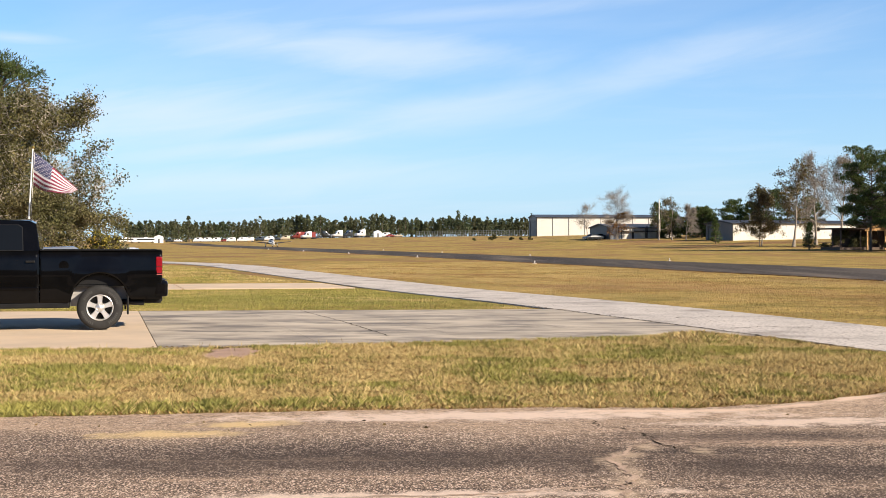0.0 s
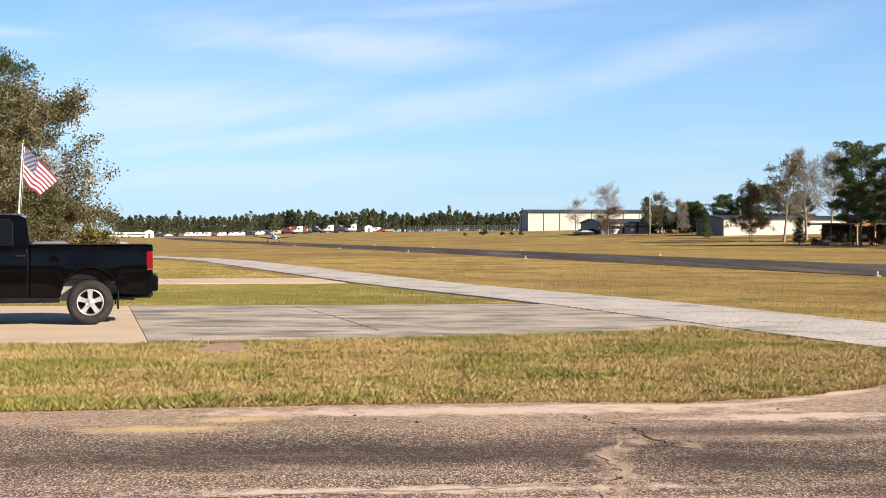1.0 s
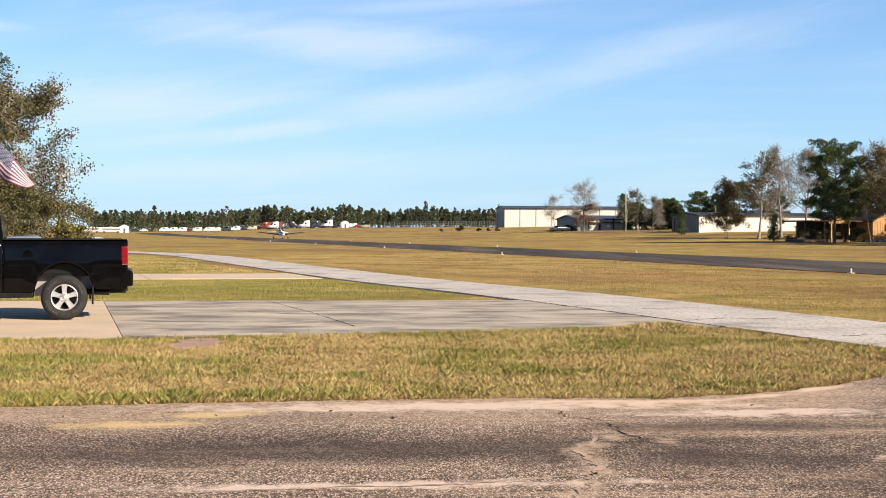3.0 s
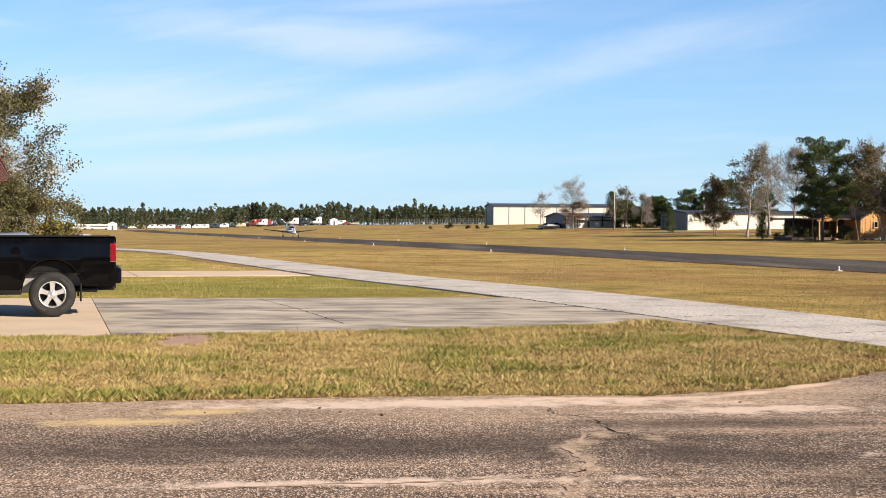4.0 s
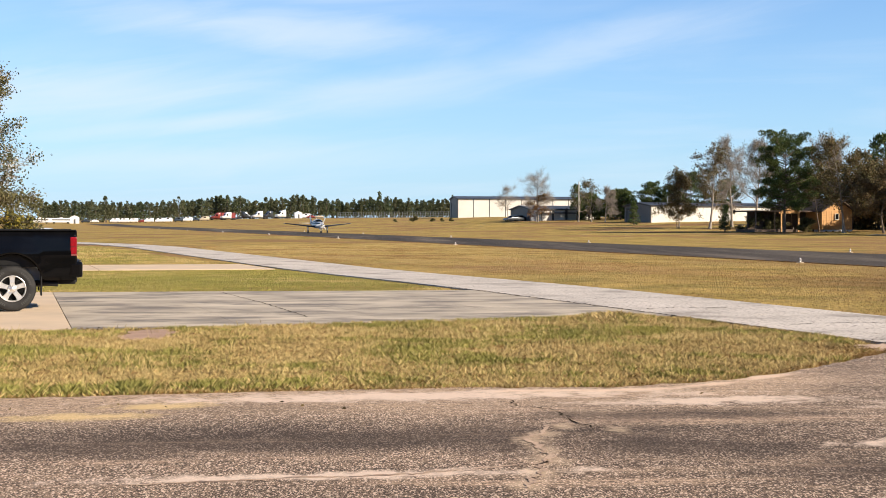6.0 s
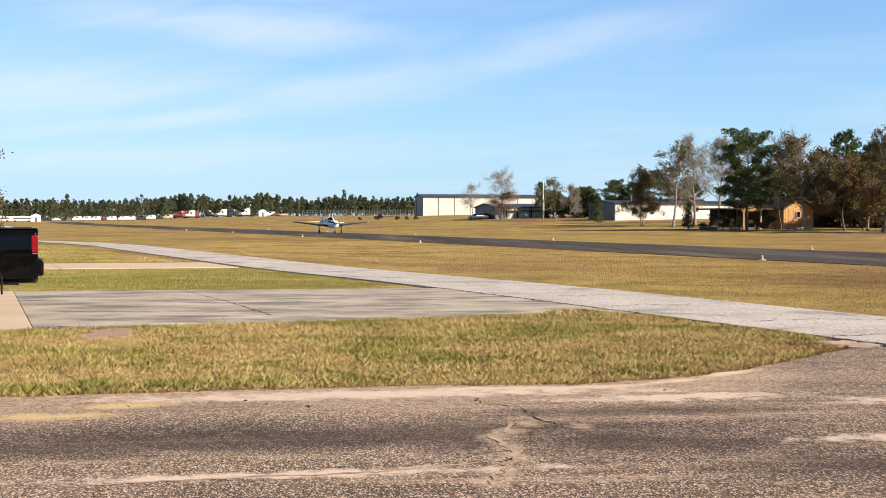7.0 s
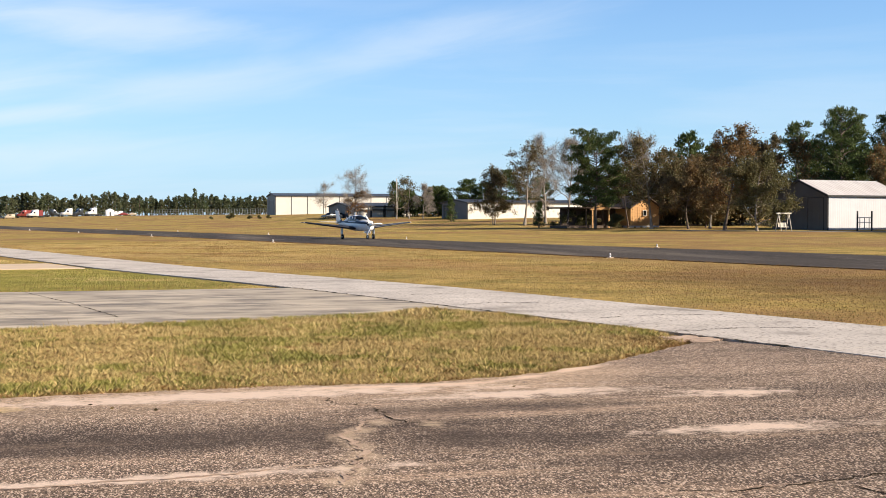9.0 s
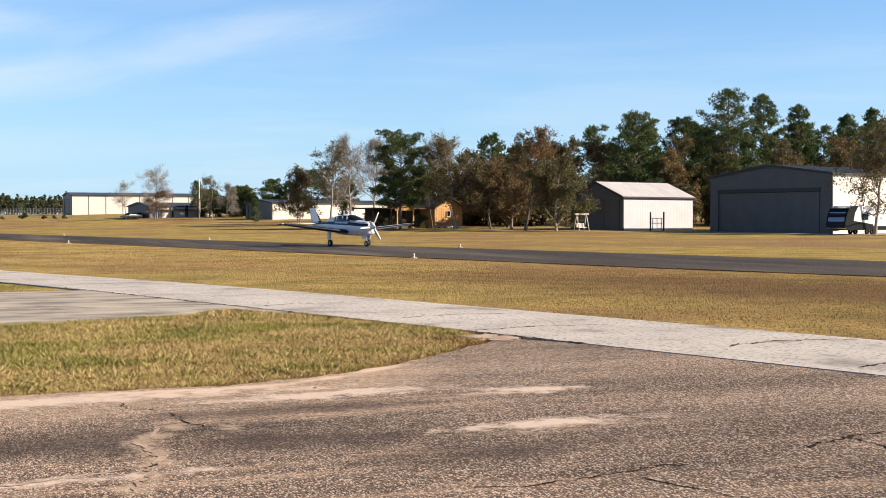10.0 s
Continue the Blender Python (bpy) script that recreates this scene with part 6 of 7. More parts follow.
ROOF_AND_SHADE_BROWN = mat("brown_roof_and_porch_shade", (0.11, 0.075, 0.055), (0.07, 0.05, 0.04), scale=3, rough=0.9)
CAR_WHITE = mat("white_vehicle_paint", (0.80, 0.79, 0.77), (0.74, 0.73, 0.71), scale=2, rough=0.3, coat=0.6)
CAR_SILVER = mat("silver_blue_car_paint", (0.30, 0.34, 0.40), (0.26, 0.30, 0.36), scale=2, rough=0.25, metal=0.4, coat=0.8)
CAR_RED = mat("red_vehicle_paint", (0.26, 0.05, 0.04), (0.22, 0.045, 0.04), scale=2, rough=0.3, coat=0.6)
CAR_DARK = mat("dark_vehicle_paint", (0.03, 0.04, 0.055), (0.04, 0.05, 0.06), scale=2, rough=0.3, coat=0.6)
CAR_TAN = mat("tan_vehicle_paint", (0.48, 0.40, 0.28), (0.42, 0.35, 0.25), scale=2, rough=0.5)
GALV = mat("galvanised_steel", (0.38, 0.39, 0.40), (0.30, 0.31, 0.32), scale=6, rough=0.5, metal=0.6)


FLAG_W, FLAG_H, FLAG_COLS = 2.02, 1.17, 18
# the flag streams, slackens and fills again: seconds, then the far top corner's reach and fall, and the far edge's lie
FLAG_FLOW = [(0.0, 70, 62, 1, 8), (0.2, 68, 60, 0, 10), (0.4, 72, 44, -8, 27), (0.6, 70, 38, -19, 34), (0.8, 65, 43, -20, 35), (1.0, 43, 53, -21, 27), (1.2, 25, 55, -21, 17), (1.4, 20, 50, -21, 16), (1.6, 25, 62, -18, 8),
             (1.8, 31, 62, -12, 6), (2.0, 40, 72, -4, 4), (2.2, 58, 73, 0, 6), (2.4, 64, 66, -6, 15), (2.6, 62, 60, -8, 22)]


def cloth(t):
    if t > 2.6:  # the cloth is kept slack here to stay out of the camera's view
        t = 5.2 - t if t < 3.5 else 1.5 + 0.2 * math.cos((t - 3.5) * 2)
    for a, b in zip(FLAG_FLOW, FLAG_FLOW[1:]):
        if t <= b[0] + 1e-9:
            q = (t - a[0]) / (b[0] - a[0])
            return t, [(u + (v - u) * q) / 46.5 for u, v in zip(a[1:], b[1:])]
    return t, [v / 46.5 for v in FLAG_FLOW[-1][1:]]


def cloth_frame(i, j, t):
    """The pose of the piece in column i and stripe j, and how far its stripe runs askew."""
    g, (reach, fall, ex, ez) = cloth(t)
    deep = math.sqrt(max(0.02, FLAG_W ** 2 - reach ** 2 - fall ** 2))
    turned = -1 + 2 * step(1.0, 1.3, g) - 2 * step(1.75, 2.1, g)  # which face the far edge shows
    edge = Vector((ex, turned * math.sqrt(max(0.0, FLAG_H ** 2 - ex ** 2 - ez ** 2)), -ez)).normalized()

    def at(q):
        return Vector((reach * q, deep * q + 0.07 * q * math.sin(7.5 * q - 8.5 * t), -fall * q ** 1.12))

    def hang(q):
        return (Vector((0, 0, -1)) * (1 - q) + edge * q + Vector((0, 0.12 * q * math.cos(7.5 * q - 8.5 * t), 0))).normalized()

    q, v = (i + 0.5) / FLAG_COLS, FLAG_H * (j + 0.5) / 13
    down = hang(q)
    along = (at(q + 0.02) + hang(q + 0.02) * v) - (at(q - 0.02) + hang(q - 0.02) * v)
    face = (along - down * along.dot(down))
    skew, stretch = along.dot(down) / max(face.length, 1e-6), face.length / 0.04 / FLAG_W
    face.normalize()
    m = Matrix((face, down.cross(face) * 1.0, -down)).transposed()
    if m.determinant() < 0:
        m = Matrix((face, -down.cross(face), -down)).transposed()
    m = m.to_4x4()
    m.translation = at(q) + down * v
    return m, skew, stretch


def build_flag():
    pole = thing("flagpole", field(-2.25, 47.0) @ pose(0, 0, 0, 0, 3.3, 0), "slim white flagpole with a gold ball", "flagpole")
    part("mast", tube(bmesh.new(), (0, 0, 0), (0, 0, 5.05), 0.034, 0.022, n=14), POLE_WHITE, pole)
    ball = bmesh.new()
    bmesh.ops.create_uvsphere(ball, u_segments=14, v_segments=8, radius=0.06)
    ball.transform(Matrix.Translation((0, 0, 5.1)))
    part("finial", ball, mat("gilt_ball", (0.6, 0.42, 0.12), rough=0.3, metal=1.0), pole, smooth=True)
    part("halyard", tube(bmesh.new(), (0.07, -0.02, 0.9), (0.07, -0.02, 4.95), 0.006, n=5), POLE_WHITE, pole)
    part("cleat", cube(0.03, 0.08, -0.03, 0.03, 0.9, 1.05, 0.01), GALV, pole)
    part("footing", cube(-0.2, 0.2, -0.2, 0.2, -0.05, 0.08, 0.02), CLEAN_CONCRETE, pole)
    base = field(-2.25, 47.0)
    flag = thing("flag", Matrix.Translation(base @ Vector((0.30, 0, 4.93))) @ pose(0, 0, 0, 0, 0, 15.8 - 12), "red, white and blue striped flag with white stars, waving", "flag")
    w, hh = FLAG_W / FLAG_COLS, FLAG_H / 13

    def piece_mesh(name, material, stars, sheared, wide):
        bm = bmesh.new()
        kinds = []
        x0, x1, z0, z1 = -w * 0.53 * wide, w * 0.53 * wide, -hh * 0.52, hh * 0.52
        for yy in (-0.002, 0.002):
            bm.faces.new([bm.verts.new((x, yy, z - x * sheared)) for x, z in ((x0, z0), (x1, z0), (x1, z1), (x0, z1))])
            kinds.append(0)
            for sx, sz in stars:
                star = []
                for k in range(10):
                    a = math.pi / 2 + k * math.pi / 5
                    rr = 0.024 if k % 2 == 0 else 0.011
                    x = sx + rr * math.cos(a)
                    star.append(bm.verts.new((x, yy * 2.2, sz + rr * math.sin(a) - x * sheared)))
                bm.faces.new(star)
                kinds.append(1)
        me = bpy.data.meshes.new(name)
        bm.to_mesh(me)
        bm.free()
        me.materials.append(material)
        me.materials.append(FLAG_WHITE)
        for f, k in zip(me.polygons, kinds):
            f.material_index = k
        return me

    pieces = []
    looks = [0.0, 0.2, 0.4, 0.6, 0.8, 1.0, 2.0, 2.2, 2.4, 2.6]
    for i in range(FLAG_COLS):
        for j in range(13):
            askew = [cloth_frame(i, j, t)[1:] for t in looks]
            sheared, wide = sum(a for a, _ in askew) / len(looks), sum(b for _, b in askew) / len(looks)
            blue = i < FLAG_COLS * 0.4 and j < 7
            stars = () if not blue else (((-0.027, 0.02), (0.03, -0.02)) if (i + j) % 2 else ((0.0, 0.0),))
            ob = new("cloth_piece", piece_mesh("cloth_piece", FLAG_BLUE if blue else (FLAG_RED if j % 2 == 0 else FLAG_WHITE), stars, sheared, wide))
            ob.parent = flag
            pieces.append((ob, i, j))
    return pieces


flag_panels = build_flag()


# ---- parked cars behind the truck ----
def build_car(m, name, label, length, width, heightm, material, kind="sedan"):
    c = thing(name, m, label, "car")
    hw = width / 2
    prof = {"sedan": [(0, 0.62), (0.04, 0.78), (0.24, 0.92), (0.36, 1.40), (0.62, 1.45), (0.80, 1.02), (0.97, 0.95), (1.0, 0.6)],
            "van": [(0, 0.7), (0.02, 1.0), (0.14, 1.15), (0.24, 1.75), (0.5, 1.85), (0.94, 1.85), (0.99, 1.6), (1.0, 0.7)]}[kind]
    k = heightm / max(z for _, z in prof)
    rings = []
    for q, z in prof:
        x, zt = (q - 0.5) * length, z * k
        rings.append([Vector((x, -hw, 0.3)), Vector((x, -hw, min(zt, 0.92 * k) * 0.9)), Vector((x, -hw * (0.98 if zt < 1.1 * k else 0.84), zt * 0.97)), Vector((x, -hw * 0.6, zt)), Vector((x, hw * 0.6, zt)), Vector((x, hw * (0.98 if zt < 1.1 * k else 0.84), zt * 0.97)), Vector((x, hw, min(zt, 0.92 * k) * 0.9)), Vector((x, hw, 0.3))])
    part("body", loft(rings), material, c)
    zt = heightm
    part("windscreen", loft([[Vector((-0.25 * length, -hw * 0.80, zt * 0.66)), Vector((-0.25 * length, hw * 0.80, zt * 0.66)), Vector((-0.27 * length, hw * 0.80, zt * 0.66)), Vector((-0.27 * length, -hw * 0.80, zt * 0.66))],
                             [Vector((-0.145 * length, -hw * 0.72, zt * 0.95)), Vector((-0.145 * length, hw * 0.72, zt * 0.95)), Vector((-0.17 * length, hw * 0.72, zt * 0.95)), Vector((-0.17 * length, -hw * 0.72, zt * 0.95))]], smooth=False), GLASS_DARK, c)
    for side in (-1, 1):
        part("side_window", cube(-0.10 * length, 0.16 * length, side * hw * 0.90 - 0.02, side * hw * 0.90 + 0.02, zt * 0.68, zt * 0.92, 0.01), GLASS_DARK, c)
        for x in (-0.31 * length, 0.31 * length):
            ty = lathe([(0.16, 0.1), (0.30, 0.1), (0.33, 0.06), (0.33, -0.06), (0.30, -0.1), (0.16, -0.1)], n=20)
            ty.transform(Matrix.Translation((x, side * (hw - 0.1), 0.33)))
            part("wheel", ty, RUBBER, c)
    return c


build_car(field(-1.1, 36.5, 0.02, 12), "parked_car", "silver-blue sedan parked behind the pickup", 4.7, 1.8, 1.5, CAR_SILVER)
build_car(field(1.47, 59.9, 0.02, 90), "parked_car", "white sedan parked beyond the pickup's bed", 4.6, 1.75, 1.4, CAR_WHITE)
broadleaf(field(0.2, 44.5), "low shrub with yellow autumn leaves", 61, 1.9, 0.75, YELLOW_LEAVES, 5, 0.11, BARK_BROWN, first=0.05, limbs=8, puff=0.14, name="shrub", second=OAK_LEAVES)
broadleaf(field(-1.2, 52), "dark leafy shrub under the oak", 62, 3.4, 2.4, DULL_LEAVES, 16, 0.12, BARK_BROWN, first=0.05, limbs=9, puff=0.25, name="shrub")


# ---- cabin among the trees ----
def build_cabin():
    c = thing("cabin", field(101.5, 139.5, -0.05), "small tan board cabin with a brown roof and porch", "house")
    # gable end faces -y
    g = gable_wall(0, -2.4, 2.4, 2.7, 4.1, 0.15)
    g.transform(pose(3.4, 0, 0.3, 0, 0, 90))
    part("gable_wall", g, WOOD_TAN, c)
    for x in (1.0, 5.65):
        part("side_wall", cube(x, x + 0.15, 0.15, 8, 0.3, 3.0), WOOD_TAN, c)
    part("rear_wall", cube(1.0, 5.8, 8, 8.15, 0.3, 3.0), WOOD_TAN, c)
    part("foundation", cube(0.95, 5.85, -0.03, 8.1, -0.1, 0.32), STEEL_WHITE, c)
    for k in range(4):
        part("vent", cube(1.5 + k * 1.1, 1.85 + k * 1.1, -0.05, -0.032, 0.05, 0.2), DARK_INSIDE, c)
    for k in range(12):
        part("batten", cube(1.08 + k * 0.4, 1.12 + k * 0.4, -0.175, -0.153, 0.32, 2.95), WOOD_TAN, c)
    for sgn in (-1, 1):
        r = bmesh.new()
        v = [(3.4, -0.6, 4.5), (3.4 + sgn * 2.85, -0.6, 2.78), (3.4 + sgn * 2.85, 8.5, 2.78), (3.4, 8.5, 4.5)]
        top = [r.verts.new(p) for p in v]
        bot = [r.verts.new((p[0], p[1], p[2] - 0.14)) for p in v]
        r.faces.new(top)
        r.faces.new(bot[::-1])
        for i in range(4):
            r.faces.new((top[i], bot[i], bot[(i + 1) % 4], top[(i + 1) % 4]))
        bmesh.ops.recalc_face_normals(r, faces=r.faces[:])
        part("roof_slope", r, ROOF_AND_SHADE_BROWN, c)
    w = part("window", cube(3.0, 3.5, -0.19, -0.155, 1.7, 2.4), GLASS_DARK, c)
    for x0, x1, z0, z1 in ((2.94, 3.0, 1.64, 2.46), (3.5, 3.56, 1.64, 2.46), (3.0, 3.5, 1.64, 1.70), (3.0, 3.5, 2.40, 2.46)):
        part("window_frame", cube(x0, x1, -0.205, -0.155, z0, z1), WOOD_PALE, w)
    # long porch wing; wall, floor and posts coloured dark for the shade under its roof
    part("porch_roof", cube(-8.5, 1.0, 1.5, 6.5, 2.65, 2.85, 0.03), ROOF_AND_SHADE_BROWN, c)
    part("porch_wall", cube(-8.2, 0.9, 3.4, 3.6, 0.0, 2.65), ROOF_AND_SHADE_BROWN, c)
    part("porch_floor", cube(-8.3, 1.0, 1.6, 6.0, 0.0, 0.35), ROOF_AND_SHADE_BROWN, c)
    for x in (-8.1, -5.2, -2.4):
        part("porch_post", cube(x, x + 0.16, 1.7, 1.86, 0.35, 2.65), ROOF_AND_SHADE_BROWN, c)
    pg = gable_wall(0, -1.6, 1.6, 2.6, 3.5, 0.12)
    for f in pg.verts:
        f.co.z = max(f.co.z, 2.45)
    pg.transform(pose(-3.2, 1.2, 0, 0, 0, 90))
    part("porch_gable", pg, WOOD_TAN, c)
    for x in (-4.6, -1.9):
        part("porch_post", cube(x, x + 0.18, 1.1, 1.28, 0.0, 2.5), WOOD_TAN, c)


build_cabin()
for i, (s_, u_, h_, r_) in enumerate(((94.6, 143.5, 2.3, 1.6), (97.0, 142.0, 2.0, 1.4), (99.0, 137.8, 1.7, 1.2))):
    broadleaf(field(s_, u_), "dark clipped shrub by the cabin porch", 63 + i, h_, r_, DULL_LEAVES, 14, 0.22, BARK_BROWN, first=0.03, limbs=10, puff=0.3, name="shrub")


# ---- things before the right-hand hangars ----
def build_yard():
    sw = thing("garden_swing", field(103.6, 111.0), "pale wooden garden swing with its frame", "swing")
    for x in (-0.8, 0.8):
        for dy in (-0.5, 0.5):
            part("leg", tube(bmesh.new(), (x, dy, 0), (x, 0, 2.05), 0.05, n=8), WOOD_PALE, sw)
    part("beam", cube(-1.15, 1.15, -0.08, 0.08, 2.02, 2.18, 0.02), WOOD_PALE, sw)
    for x in (-1.0, 1.0):
        part("brace", tube(bmesh.new(), (x * 0.8, 0, 1.6), (x * 0.45, 0, 2.05), 0.03, n=6), WOOD_PALE, sw)
    seat = part("bench", cube(-0.62, 0.62, -0.25, 0.22, 0.45, 0.52, 0.01), WOOD_PALE, sw)
    for k in range(6):
        part("back_slat", cube(-0.6 + k * 0.205, -0.45 + k * 0.205, 0.22, 0.26, 0.5, 1.0), WOOD_PALE, seat)
    for x in (-0.55, 0.55):
        part("chain", tube(bmesh.new(), (x, 0, 0.5), (x, 0, 2.02), 0.012, n=5), GALV, sw)
    rk = thing("pipe_rack", field(111.4, 106.0), "tall steel frame with a white panel by the hangar", "rack")
    for x in (-1.15, 1.15):
        part("upright", cube(x - 0.07, x + 0.07, -0.07, 0.07, 0, 2.35), STEEL_DARK, rk)
    for z in (0.15, 0.95, 1.55):
        part("rail", cube(-1.1, 1.1, -0.03, 0.03, z, z + 0.08), WOOD_PALE, rk)
    for k in range(3):
        part("stay", cube(-0.8 + k * 0.75, -0.72 + k * 0.75, -0.025, 0.025, 0.2, 1.55), WOOD_PALE, rk)
    # travel trailer
    t = thing("travel_trailer", field(113.2, 81.8, 0.0, 0), "white travel trailer with a black rounded nose", "trailer")
    prof = [(0.0, 0.75), (0.05, 1.35), (0.35, 2.3), (0.75, 2.85), (1.4, 3.1), (7.6, 3.1), (7.8, 2.9), (7.8, 0.6), (0.3, 0.6)]
    body = bmesh.new()
    a = [body.verts.new((x, -1.2, z)) for x, z in prof]
    b = [body.verts.new((x, 1.2, z)) for x, z in prof]
    body.faces.new(a)
    body.faces.new(b[::-1])
    for i in range(len(prof)):
        body.faces.new((a[i], b[i], b[(i + 1) % len(prof)], a[(i + 1) % len(prof)]))
    bmesh.ops.recalc_face_normals(body, faces=body.faces[:])
    part("body", body, CAR_WHITE, t)
    cap = loft([[Vector((x - 0.012, y, z)) for x, z in ((0.0, 0.75), (0.05, 1.35), (0.35, 2.3), (0.75, 2.85))] for y in (-1.21, -0.8, 0.8, 1.21)], closed=False)
    part("nose_cap", cap, BLACK_GEL_AND_SHADE, t)
    part("nose_panel", cube(-0.02, 0.06, -1.05, 1.05, -0.48, 0.62, 0.03, Matrix.Translation((0.22, 0, 1.86)) @ Matrix.Rotation(radians(18), 4, "Y")), CAR_SILVER, t, "silver front panel")
    # black graphic, carried back along the low side to stand for shade
    fr = bmesh.new()
    v = [(0.3, 0.6), (0.0, 0.75), (0.05, 1.35), (0.35, 2.3), (0.75, 2.85), (1.4, 3.1), (2.3, 3.1), (1.7, 2.3), (1.5, 1.5), (5.2, 1.1), (5.2, 0.6)]
    va = [fr.verts.new((x, -1.215, z)) for x, z in v]
    vb = [fr.verts.new((x, -1.205, z)) for x, z in v]
    fr.faces.new(va)
    fr.faces.new(vb[::-1])
    for i in range(len(v)):
        fr.faces.new((va[i], vb[i], vb[(i + 1) % len(v)], va[(i + 1) % len(v)]))
    bmesh.ops.recalc_face_normals(fr, faces=fr.faces[:])
    part("dark_graphic", fr, BLACK_GEL_AND_SHADE, t)
    part("lower_skirt", cube(0.25, 7.75, -1.212, 1.212, 0.5, 0.95, 0.02), BLACK_GEL_AND_SHADE, t)
    part("front_window", cube(0.30, 0.42, -0.8, 0.8, 1.75, 2.3, 0.03), GLASS_DARK, t)
    part("side_window", cube(3.0, 4.1, -1.222, -1.19, 1.6, 2.3, 0.01), GLASS_DARK, t)
    part("entry_door", cube(5.0, 5.7, -1.222, -1.19, 0.95, 2.75, 0.01), CAR_WHITE, t)
    for x in (4.1, 5.0):
        for y in (-1.05, 1.05):
            ty = lathe([(0.16, 0.1), (0.32, 0.1), (0.35, 0.06), (0.35, -0.06), (0.32, -0.1), (0.16, -0.1)], n=18)
            ty.transform(Matrix.Translation((x, y, 0.35)))
            part("wheel", ty, RUBBER, t)
    part("tow_bar", cube(-1.1, 0.5, -0.08, 0.08, 0.42, 0.55, 0.02), STEEL_DARK, t)
    part("jack", tube(bmesh.new(), (-0.9, 0, 0.0), (-0.9, 0, 0.9), 0.05, n=8), STEEL_DARK, t)
    # marker posts and runway lights
    lamp = None
    spots = [(32.4, 89, 0.45), (32.6, 125, 0.45), (32.5, 160, 0.45), (32.5, 196, 0.45), (32.3, 235, 0.45), (32.4, 280, 0.45), (47.6, 62, 0.45), (47.5, 97, 0.4), (47.5, 132, 0.4), (47.4, 168, 0.4), (47.6, 205, 0.4), (33.0, 46.4, 0.4), (31.9, 16, 0.45), (47.6, 26, 0.45)]
    for s_, u_, h_ in spots:
        if lamp is None:
            lamp = thing("runway_light", field(s_, u_), "short white runway edge light on a stake", "runway light", "runway edge lights")
            part("stake", tube(bmesh.new(), (0, 0, -0.02), (0, 0, 0.09), 0.04, n=8), POLE_WHITE, lamp)
            part("collar", tube(bmesh.new(), (0, 0, 0.09), (0, 0, 0.11), 0.06, n=12), GALV, lamp)
            part("lens", tube(bmesh.new(), (0, 0, 0.11), (0, 0, 0.21), 0.055, 0.035, n=12), WHITE_LENS, lamp)
            part("base_plate", tube(bmesh.new(), (0, 0, -0.02), (0, 0, 0.03), 0.16, n=14), CLEAN_CONCRETE, lamp)
        else:
            copy_thing(lamp, field(s_, u_))
    pole = thing("utility_pole", field(113.2, 236.0), "tall pale utility pole beside the shed", "pole")
    part("mast", tube(bmesh.new(), (0, 0, 0), (0, 0, 8.2), 0.14, 0.10, n=10), WOOD_PALE, pole)
    part("cap", tube(bmesh.new(), (0, 0, 8.2), (0, 0, 8.3), 0.12, 0.03, n=10), GALV, pole)
    vent = thing("vent_pipe", field(119.6, 210.6, 3.4), "short grey vent mast on the workshop eave", "vent pipe")
    part("pipe", tube(bmesh.new(), (0, -0.2, -0.4), (0, -0.2, 1.5), 0.09, n=8), GALV, vent)
    part("hood", tube(bmesh.new(), (0, -0.2, 1.45), (0, -0.2, 1.6), 0.16, 0.05, n=8), GALV, vent)
    for s_, u_ in ((118.5, 210.5 - 0.06), (129.5, 210.44), (139.0, 210.44)):
        w = thing("window_1", field(s_ + 4.5, u_, 1.45), "small dark window in a pale frame", "window", kind="structure")
        part("pane", cube(-0.55, 0.55, -0.05, -0.03, 0, 0.8), GLASS_DARK, w)
        part("window_frame", cube(-0.62, 0.62, -0.04, -0.01, -0.07, 0.87), WOOD_PALE, w)
        part("glazing_bar", cube(-0.55, 0.55, -0.06, -0.045, 0.38, 0.43), WOOD_PALE, w)
    for i in range(5):  # posts along the open shed front
        po = thing("shed_post", field(110.5 + i * 3.4, 250.85), "dark timber post along the shed front", "post", "shed posts")
        part("shaft", cube(-0.12, 0.12, -0.35, -0.15, 0, 2.6), STEEL_DARK, po)
    aw = thing("shed_canopy", field(109.8, 250.9, 1.75), "low dark canopy along the shed front", "canopy")
    part("sheet", cube(0, 15.5, -0.50, -0.12, 0.0, 0.1), STEEL_DARK, aw)
    part("fascia", cube(0, 15.5, -0.58, -0.50, -0.10, 0.12), STEEL_DARK, aw)
    for i, (s_, u_) in enumerate(((105.2, 252), (107.2, 254))):
        build_car(field(s_, u_, 0, 10), "parked_car", "dark car parked by the shed", 4.4, 1.8, 1.3, CAR_DARK)


build_yard()


